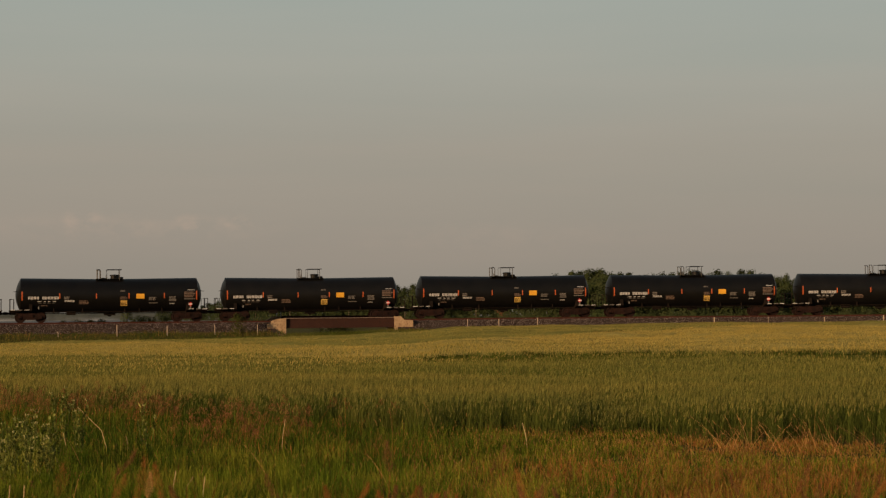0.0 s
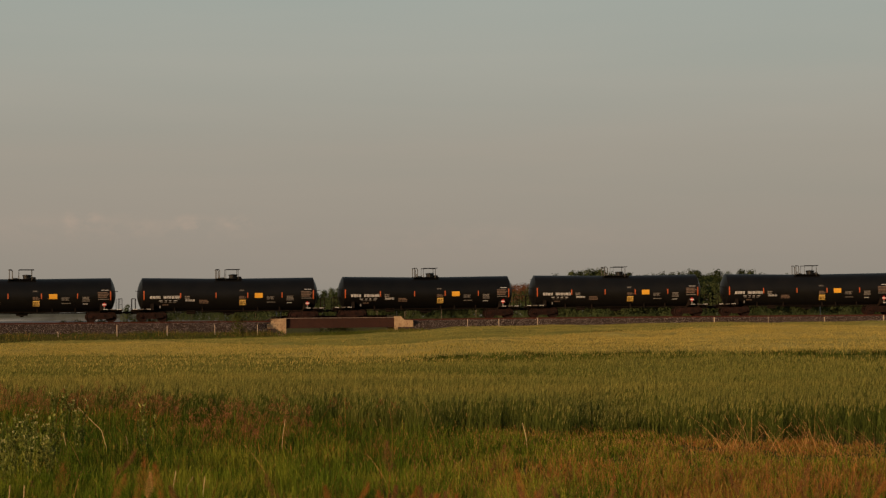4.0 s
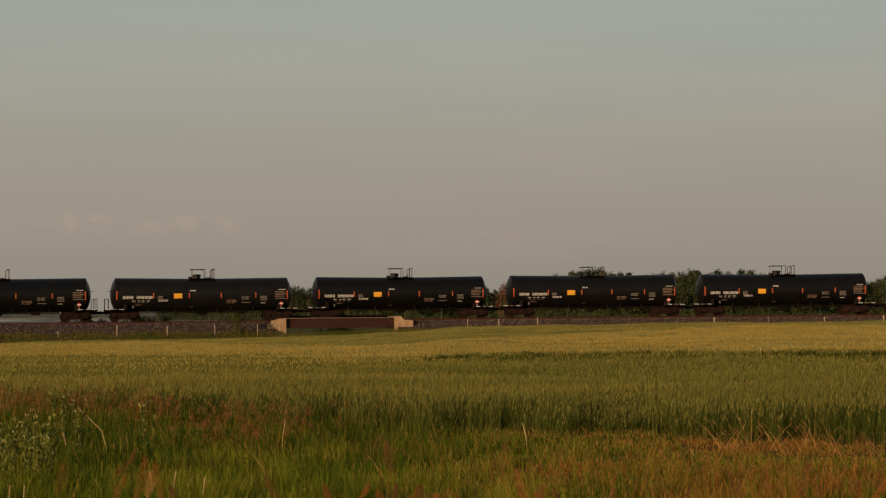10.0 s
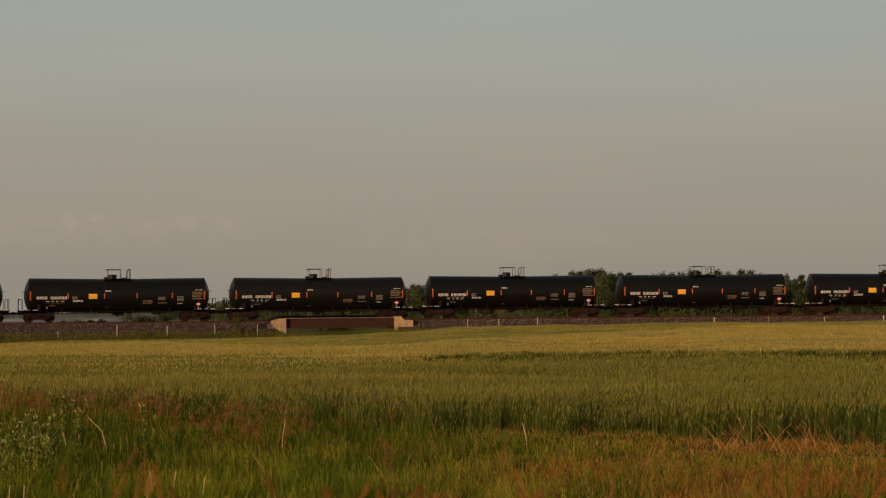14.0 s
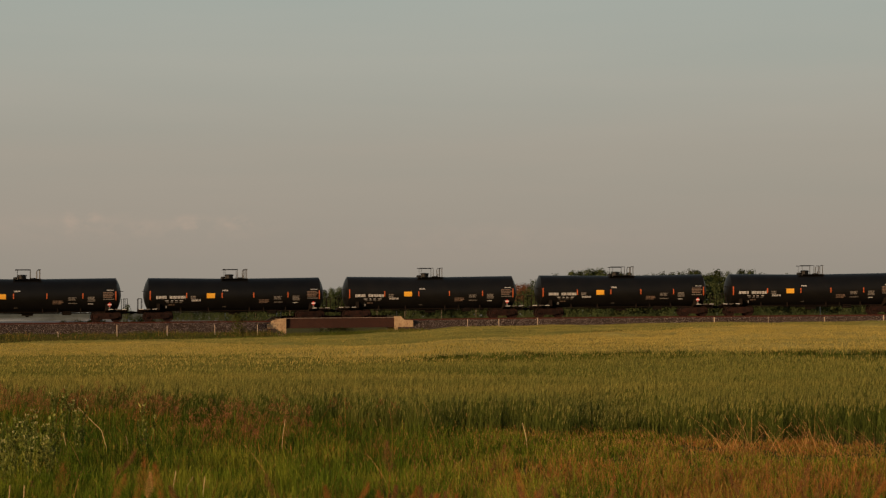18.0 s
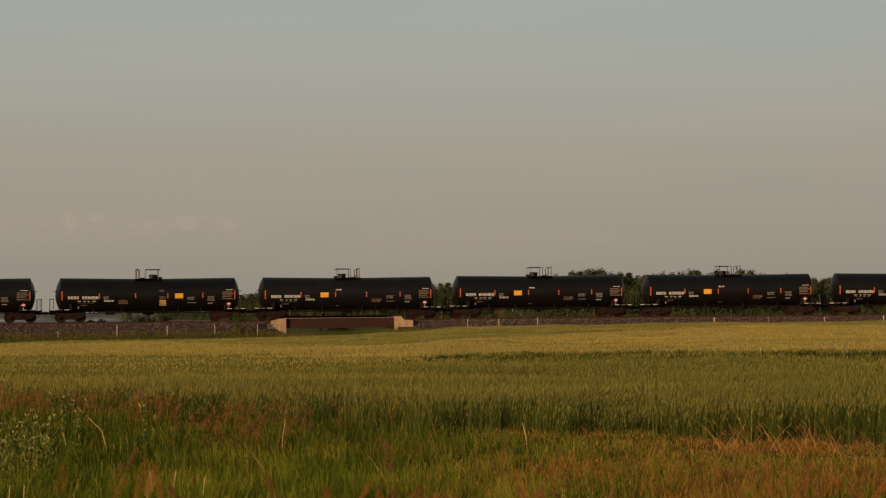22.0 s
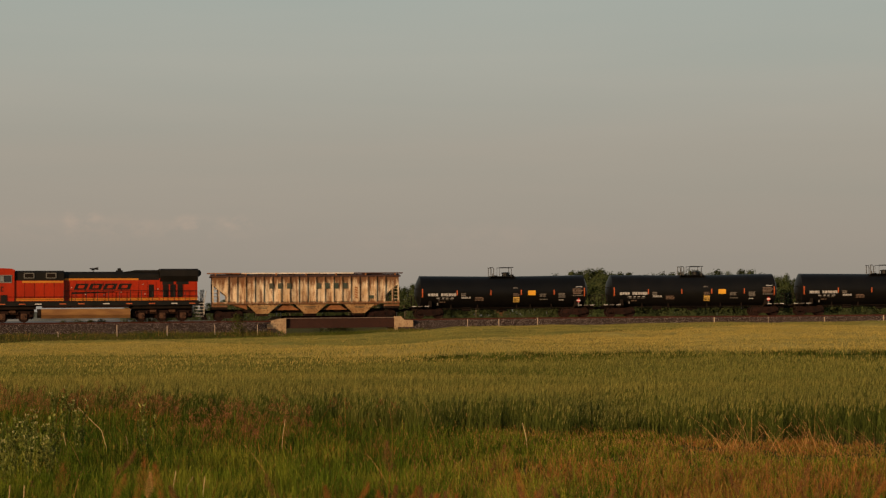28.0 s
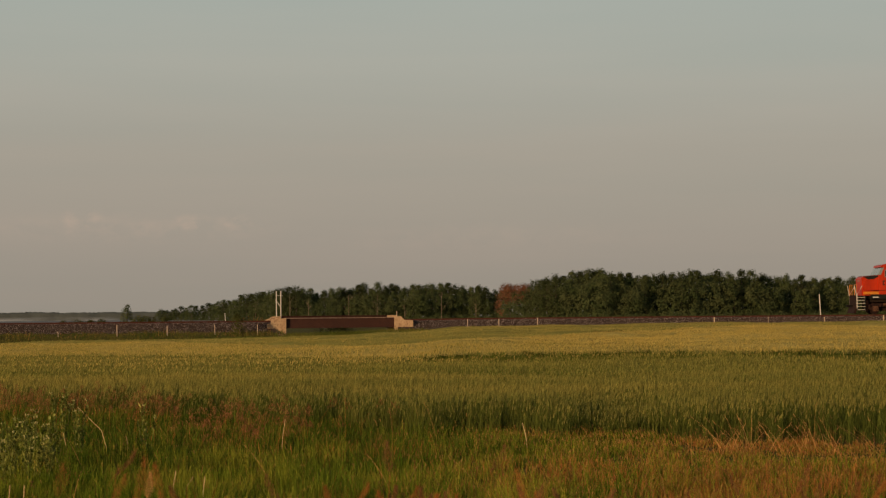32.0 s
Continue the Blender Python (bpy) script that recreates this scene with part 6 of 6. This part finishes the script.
# flowering weeds: upright leafy stems with slim leaves and small cream heads
for k, (px, py, depth) in enumerate(((8, 740, 29), (24, 728, 30), (44, 726, 31), (58, 730, 30), (76, 738, 29), (34, 756, 27), (64, 762, 27), (92, 748, 29), (14, 770, 26), (48, 776, 26), (82, 770, 27), (104, 690, 34), (112, 684, 35), (138, 706, 32), (148, 708, 32), (262, 714, 32))):
    top = at_depth(px, py, depth)
    z0 = float(land(top.x, top.y))
    r = random.Random(k + 50)
    weed = thing("flowering_weed", "leafy green weed with small cream flower heads", "weed", "weeds in the grass", at=pose(top.x, top.y, z0))
    hh = max(top.z - z0, 0.5)
    sb, lb, fb = Build(), Build(), Build()
    for j in range(7 if px < 100 else 4):
        a, sp = r.uniform(0, 6.28), r.uniform(0.03, 0.26)
        tip = (math.cos(a) * sp, math.sin(a) * sp, hh * r.uniform(0.7, 1.0))
        sb.tube([(0, 0, -0.05), (tip[0] * 0.6, tip[1] * 0.6, tip[2] * 0.5), tip], 0.006, 5, 0.003)
        for i in range(34):
            t = r.uniform(0.1, 1) ** 0.8
            b2 = r.uniform(0, 6.28)
            c = Vector((tip[0] * t, tip[1] * t, tip[2] * t))
            d = Vector((math.cos(b2) * 0.5, math.sin(b2) * 0.5, r.uniform(0.1, 0.9))) * r.uniform(0.07, 0.15)
            q = Vector((-math.sin(b2), math.cos(b2), 0)) * 0.017
            lb.add([c, c + d * 0.5 + q, c + d, c + d * 0.5 - q], [(0, 1, 2, 3)])
        for i in range(3 if j % 3 == 0 else 0):
            c = (tip[0] + r.uniform(-0.05, 0.05), tip[1] + r.uniform(-0.05, 0.05), tip[2] + r.uniform(-0.015, 0.02))
            fb.lathe([(c[2] - 0.012, 0.003), (c[2], 0.010), (c[2] + 0.012, 0.010), (c[2] + 0.018, 0.004)], "z", (c[0], c[1], 0), 6)
    part("stem", sb, WEED, weed)["kind"] = "stuff"
    part("leaves", lb, WEED, weed)["kind"] = "stuff"
    part("blossom", fb, FLOWER, weed, "small cream flower heads")["kind"] = "stuff"

# ---- trees ----


def crown(seed, h, w, clumps, leaves, low=0.22, size=0.5):
    """Leaf clumps: many small tilted leaves gathered round limbs' ends, uneven and with gaps."""
    r = np.random.default_rng(seed)
    t = r.uniform(low, 1.0, clumps)
    prof = np.sin(np.clip((t - low) / (1.04 - low), 0, 1) ** 0.75 * np.pi) ** 0.7
    a = r.uniform(0, 6.28, clumps)
    rad = w * 0.5 * prof * np.sqrt(r.uniform(0.25, 1.0, clumps))
    c = np.stack([np.cos(a) * rad, np.sin(a) * rad, t * h], -1)
    n = clumps * leaves
    cc = np.repeat(c, leaves, 0)
    o = np.clip(r.normal(0, 1, (n, 3)), -1.7, 1.7) * np.array([0.55, 0.55, 0.5]) * (w / 6.5)
    c = cc + o
    nrm = 0.55 * o / (np.linalg.norm(o, axis=1)[:, None] + 1e-6) + 1.0 * cc * np.array([1, 1, 0]) / (w * 0.5) + np.array([0, 0, 0.35]) + r.normal(0, 0.22, (n, 3))
    nrm /= np.linalg.norm(nrm, axis=1)[:, None]
    d1 = np.cross(nrm, r.normal(0, 1, (n, 3)))
    d1 /= np.linalg.norm(d1, axis=1)[:, None]
    d2 = np.cross(nrm, d1)
    s = (size * r.uniform(0.5, 1.1, n))[:, None]
    v = np.stack([c - d1 * s, c - d2 * s * 0.6, c + d1 * s, c + d2 * s * 0.6], 1)
    return v.reshape(-1, 3), np.arange(4 * n).reshape(-1, 4)


def trunk(seed, h, r0):
    r = random.Random(seed)
    b = Build().tube([(0, 0, -0.5), (r.uniform(-0.1, 0.1), 0, h * 0.35), (r.uniform(-0.3, 0.3), r.uniform(-0.3, 0.3), h * 0.85)], r0, 7, r0 * 0.25)
    for k in range(6):
        a, z = r.uniform(0, 6.28), h * r.uniform(0.25, 0.7)
        q = h * r.uniform(0.12, 0.22)
        b.tube([(0, 0, z), (math.cos(a) * q * 0.5, math.sin(a) * q * 0.5, z + q * 0.5), (math.cos(a) * q, math.sin(a) * q, z + q * 1.1)], r0 * 0.35, 5, r0 * 0.1)
    return b


VARIANTS = []
for k in range(8):
    h = 13.0
    w = (5.8, 7.0, 5.0, 6.4, 7.6, 5.4, 4.6, 6.6)[k]
    VARIANTS.append((sheet("crown", *crown(100 + k, h, w, 96, 27, (0.05, 0.12, 0.18)[k % 3], 0.28), LEAF), trunk(k, h, 0.17).mesh("trunk", DARKBARK)))
BROWN_TOP = sheet("crown", *crown(301, 13.0, 6.8, 70, 26, 0.52, 0.25), LEAF_BROWN)
BROWN_CROWN = sheet("crown", *crown(300, 13.0, 6.4, 100, 26, 0.12, 0.25), LEAF_BROWN)

OUT_X = [285, 330, 390, 440, 490, 530, 560, 620, 700, 770, 850, 878, 900, 940, 958, 975, 1000, 1060, 1100, 1180, 1220, 1280, 1340, 1385, 1400, 1450, 1485, 1500, 1600, 1700]
OUT_Y = [549, 545, 534, 522, 513, 511, 515, 508, 506, 503, 506, 514, 502, 500, 502, 488, 486, 478, 485, 487, 482, 485, 487, 490, 496, 491, 492, 497, 496, 496]
DEP_X = [285, 330, 390, 490, 700, 880, 900, 960, 1060, 1700]
DEP_Y = [1900, 1600, 1150, 780, 680, 690, 600, 530, 500, 520]
tr = random.Random(21)


def tree_at(px, ptop, depth, label, group, brown=None, variant=0, spread=1.0):
    top = at_depth(px, ptop, depth)
    z0 = float(land(top.x, top.y))
    s = (top.z - z0) / 13.0
    tree = thing("tree", label, "tree", group, at=pose(top.x, top.y, z0, 0, 0, tr.uniform(0, 360)))
    tree.scale = (s * spread, s * spread, s)
    cm, tm = VARIANTS[variant]
    part("trunk", tm, BARK, tree)
    part("crown", brown or cm, LEAF, tree)
    return tree


px = 284.0
while px < 1640:
    ptop = float(np.interp(px, OUT_X, OUT_Y)) + tr.choice((-4.5, -1.5, 0, 1.5, 3.5, 5)) * (0.45 + 0.55 * min(1, (px - 270) / 300)) + tr.uniform(-1, 1)
    brown = BROWN_CROWN if 880 < px < 892 else BROWN_TOP if 900 < px < 942 else None
    depth = float(np.interp(px, DEP_X, DEP_Y)) * (tr.uniform(0.97, 1.04) if not brown else 1.0)
    tree_at(px, ptop, depth, "rust-brown dying tree at the wood's edge" if brown else "dark green broad-crowned poplar at the wood's edge", "trees of the wood", brown, tr.randrange(8), float(np.interp(px, [284, 420, 560], [1.7, 1.5, 1.0])))
    px += tr.uniform(8, 14) * float(np.interp(px, [284, 500, 900], [0.7, 1.0, 1.25]))

# the wood's depth: rows behind and understorey before, joined
wv = []
r2 = np.random.default_rng(77)
for row in range(3):
    px = 290.0
    while px < 1650:
        lift = (6, 7, 16)[row] + (6 if row == 2 and 876 < px < 896 else 0)
        ptop = float(np.interp(px, OUT_X, OUT_Y)) + tr.uniform(-1, 5) + lift
        depth = float(np.interp(px, DEP_X, DEP_Y)) * (1.06, 1.02, 0.975)[row] * tr.uniform(0.99, 1.01)
        top = at_depth(px, ptop, depth)
        h = max(top.z - 0.9, 2.0)
        v, f = crown(r2.integers(1 << 30), h, h * (0.58, 0.5, 0.58)[row], (46, 54, 60)[row], 16, 0.02, (0.040, 0.033, 0.032)[row] * h)
        wv.append((v + np.array([top.x, top.y, 0.9]), f))
        px += tr.uniform(9, 15) * float(np.interp(px, [284, 500, 900], [0.7, 1.0, 1.2]))
# low scrub in front of the wood
px = 240.0
while px < 1650:
    depth = float(np.interp(px, [240, 400, 900, 1700], [420, 420, 330, 300])) * tr.uniform(0.9, 1.1)
    ptop = 567 - 0.0085 * px - tr.uniform(-3, 5) - (4 if 1150 < px < 1270 else 0)
    top = at_depth(px, ptop, depth)
    h = max(top.z - 0.9, 1.0)
    v, f = crown(r2.integers(1 << 30), h, h * 1.6, 22, 9, 0.0, 0.16)
    wv.append((v + np.array([top.x, top.y, 0.9]), f))
    px += tr.uniform(7, 13)
# bare pale trunks that show before the dark wood
for k, (px, ptop) in enumerate(((452, 529), (513, 512), (546, 521), (617, 514), (667, 514), (716, 533), (781, 508), (842, 525))):
    depth = float(np.interp(px, DEP_X, DEP_Y)) * 0.955
    top = at_depth(px, ptop, depth)
    z0 = float(land(top.x, top.y))
    h = top.z - z0
    dead = thing("bare_tree", "bare pale dead trunk standing at the wood's edge", "tree", "bare trunks", at=pose(top.x, top.y, z0, 0, 0, 40 * k))
    part("trunk", trunk(400 + k, h, 0.11), BARK, dead)
woods = new("woods", sheet("woods", *joined(wv), LEAF))
tagged(woods, "dense dark green poplar wood with scrubby undergrowth", "woods", kind="stuff")

# the lone young tree and the bush by the track
VARIANTS.append((sheet("crown", *crown(55, 13.0, 6.8, 60, 20, 0.05, 0.38), LEAF), trunk(55, 13.0, 0.3).mesh("trunk", DARKBARK)))
lone = tree_at(225, 541, 215, "small lone young tree beyond the railway", "", None, 8)
bx = on_track(l_of(415), -4.6)
bush = thing("bush", "green leafy bush at the foot of the ballast", "bush", at=pose(bx[0], bx[1], RAIL - 1.25))
part("twigs", Build().tube([(0, 0, -0.2), (0.1, 0, 0.7), (0.05, 0, 1.3)], 0.03, 6, 0.01).tube([(0, 0, 0), (-0.4, 0, 0.9)], 0.02, 5, 0.008).tube([(0, 0, 0), (0.45, 0.1, 0.8)], 0.02, 5, 0.008), BARK, bush)
part("foliage", sheet("foliage", *crown(9, 1.8, 1.8, 50, 16, 0.05, 0.085), BUSHLEAF), BUSHLEAF, bush)

for px, top, wide in ((118, 569.5, 1.6), (142, 568.5, 2.2), (165, 568, 1.8), (186, 567.5, 2.0), (258, 560, 2.6), (275, 561, 2.0), (300, 562, 2.0)):
    l = l_of(px)
    q = on_track(l, 9.0)
    h = (567 - 0.0085 * px - top) / 18.5 + EYE - 0.9
    shrub = thing("shrub", "low green shrub beyond the railway", "shrub", "shrubs beyond the railway", at=pose(q[0], q[1], 0.85))
    part("stems", Build().tube([(0, 0, -0.2), (0.1, 0, h * 0.7)], 0.03, 5, 0.01).tube([(0, 0, 0), (-0.4, 0.1, h * 0.6)], 0.02, 5, 0.008), BARK, shrub)
    # The paler bush leaf puts the haze over these shrubs into their colour.
    part("foliage", sheet("foliage", *crown(int(px), h, wide, 60, 18, 0.02, 0.10), BUSHLEAF), BUSHLEAF, shrub)

# far tree ridge on the horizon: a long lumpy bank of wood, hazed by colour
rr = np.random.default_rng(5)
rx = np.linspace(-60, 345, 400)
lump = sum(rr.uniform(0.3, 1.0) * np.sin(rx * rr.uniform(0.02, 0.28) + rr.uniform(0, 6.28)) for _ in range(14)) / 5
rtop = np.interp(rx, [-60, 60, 130, 200, 300, 345], [556.5, 553, 554.5, 553.5, 552.5, 553]) - 0.7 * lump + rr.normal(0, 0.22, 400) - 0.9 * np.abs(np.sin(rx * 0.23 + np.sin(rx * 0.11) * 2))
rv = []
for i in range(400):
    top = at_depth(rx[i], rtop[i], 2600)
    for k, (dy, kz) in enumerate(((-22, 0.0), (-21.5, 0.55), (-21, 0.92), (-18, 1.0), (25, 0.0))):
        rv.append((top.x, top.y + dy, 0.8 + (top.z - 0.8) * kz))
rf = [(i * 5 + k, (i + 1) * 5 + k, (i + 1) * 5 + k + 1, i * 5 + k + 1) for i in range(399) for k in range(4)]
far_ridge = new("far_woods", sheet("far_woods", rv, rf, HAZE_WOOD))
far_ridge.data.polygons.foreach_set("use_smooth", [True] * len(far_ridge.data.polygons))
tagged(far_ridge, "grey-green woods on the horizon, haze in their colour", "woods", kind="stuff")

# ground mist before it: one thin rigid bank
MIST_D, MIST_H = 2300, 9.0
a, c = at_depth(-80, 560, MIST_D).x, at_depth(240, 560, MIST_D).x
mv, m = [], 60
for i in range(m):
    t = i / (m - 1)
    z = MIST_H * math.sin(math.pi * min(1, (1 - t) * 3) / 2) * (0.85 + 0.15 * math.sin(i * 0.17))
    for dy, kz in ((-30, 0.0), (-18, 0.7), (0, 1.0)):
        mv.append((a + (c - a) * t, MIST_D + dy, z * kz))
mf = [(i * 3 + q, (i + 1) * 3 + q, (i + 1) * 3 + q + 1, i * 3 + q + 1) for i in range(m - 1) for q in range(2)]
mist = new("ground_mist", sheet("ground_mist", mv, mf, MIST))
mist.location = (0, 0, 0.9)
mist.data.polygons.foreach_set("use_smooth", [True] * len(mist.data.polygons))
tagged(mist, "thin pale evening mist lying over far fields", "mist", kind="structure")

# rank grass before the opening under the bridge, and a bush in it
bl, bn = veg.uniform(BRIDGE0 - 2.2, BRIDGE1 + 2.4, 9000), veg.uniform(-9.5, -3.5, 9000)
bh = np.interp(bl, L_AXIS, HEADS)
bx, by = np.interp(bl, L_AXIS, TX) - bn * np.sin(bh), np.interp(bl, L_AXIS, TY) + bn * np.cos(bh)
v, f, _ = ribbons(np.stack([bx, by, land(bx, by)], -1), np.interp(bl, [BRIDGE0 - 1, BRIDGE0, BRIDGE1, BRIDGE1 + 2], [0.6, 1.0, 1.12, 0.95]) * veg.uniform(0.6, 1.05, 9000), 0.03, veg.normal(0, 0.7, 9000), np.abs(veg.normal(0.25, 0.15, 9000)), veg.uniform(0, 6.28, 9000), 2)
tagged(new("creek_grass", sheet("creek_grass", v, f, VERGE)), "rank green grass before the bridge opening", "grass", kind="stuff")
bq = on_track(-10.2, -0.6)
creek_bush = thing("bush", "dark green bush growing under the bridge", "bush", at=pose(bq[0], bq[1], float(land(bq[0], bq[1]))))
part("twigs", Build().tube([(0, 0, -0.2), (0.1, 0, 0.8)], 0.03, 6, 0.01).tube([(0, 0, 0), (-0.6, 0, 0.7)], 0.02, 5, 0.008).tube([(0, 0, 0), (0.7, 0.1, 0.7)], 0.02, 5, 0.008), DARKBARK, creek_bush)
part("foliage", sheet("foliage", *crown(19, 1.25, 4.2, 110, 18, 0.0, 0.09), LEAF), LEAF, creek_bush)


# a small insect that starts from the grass close by and flies off over the train
def insect():
    bug = thing("flying_insect", "small dark flying insect close to the camera", "insect")
    part("body", Build().lathe([(-0.0034, 0.0004), (-0.0022, 0.0014), (0.0, 0.0017), (0.0016, 0.0013), (0.0024, 0.0014), (0.0036, 0.0005)], "x", (0, 0, 0), 10), LOCO_BLACK, bug, "dark body", smooth=True)
    for s in (-1, 1):
        part("wing", Build().add([(0.001, s * 0.001, 0.001), (0.0005, s * 0.0050, 0.0022), (-0.0018, s * 0.0058, 0.0022), (-0.0034, s * 0.0036, 0.0016),
                                  (0.001, s * 0.001, 0.0012), (0.0005, s * 0.0050, 0.0024), (-0.0018, s * 0.0058, 0.0024), (-0.0034, s * 0.0036, 0.0018)],
                                 [(0, 1, 2, 3), (7, 6, 5, 4), (0, 4, 5, 1), (1, 5, 6, 2), (2, 6, 7, 3), (3, 7, 4, 0)]), SILVER, bug, "clear wing")
    return bug


BUG = insect()
BUG_ROWS = [(24.0, 880, 960), (24.1, 975, 740), (24.2, 1072, 560), (24.3, 1177, 416), (24.4, 1293, 305), (24.5, 1450, 165), (24.6, 1640, 5), (25.0, 2500, -700)]


def motions():
    """The train rolls along the curved track at a nearly even speed; an insect crosses."""
    rest = [pose(x, 2.0, float(land(x, 2.0)) + 0.002, 0, 0, 10) for x in (-0.2, 6.0)]
    bug_path = [(0.0, rest[0]), (23.0, rest[0])]
    for t, px, py in BUG_ROWS:
        p = at_depth(px, py, 2.0)
        bug_path.append((t, pose(p.x, p.y, p.z, 0, -35, 10)))
    walk(BUG, bug_path + [(27.0, rest[1]), (32.0, rest[1])])
    for ob, start in TRAIN:
        rows = [(t * 0.5, track_pose(start + gone(t * 0.5))) for t in range(65)]
        walk(ob, rows)
        # its wheels turn while it rolls past
        seen0, seen1 = max((-46 - start) / SPEED, 0.0), min((50 - start) / SPEED, 32.0)
        if seen1 <= seen0:
            continue
        first, last = math.ceil(seen0 * FPS), math.floor(seen1 * FPS)
        for w in [c for tr_ob in ob.children for c in tr_ob.children if c.name.startswith("wheelset")]:
            x, _, z = w.location
            turn = math.degrees(SPEED / FPS / 0.47)
            spin = [(0.0, pose(x, 0, z))] if first > 0 else []
            spin += [(k / FPS, pose(x, 0, z, 0, (k - first) * turn % 360)) for k in range(first, last + 1)]
            if last < 32 * FPS:
                spin.append((32.0, pose(x, 0, z, 0, (last - first) * turn % 360)))
            walk(w, spin)


motions()
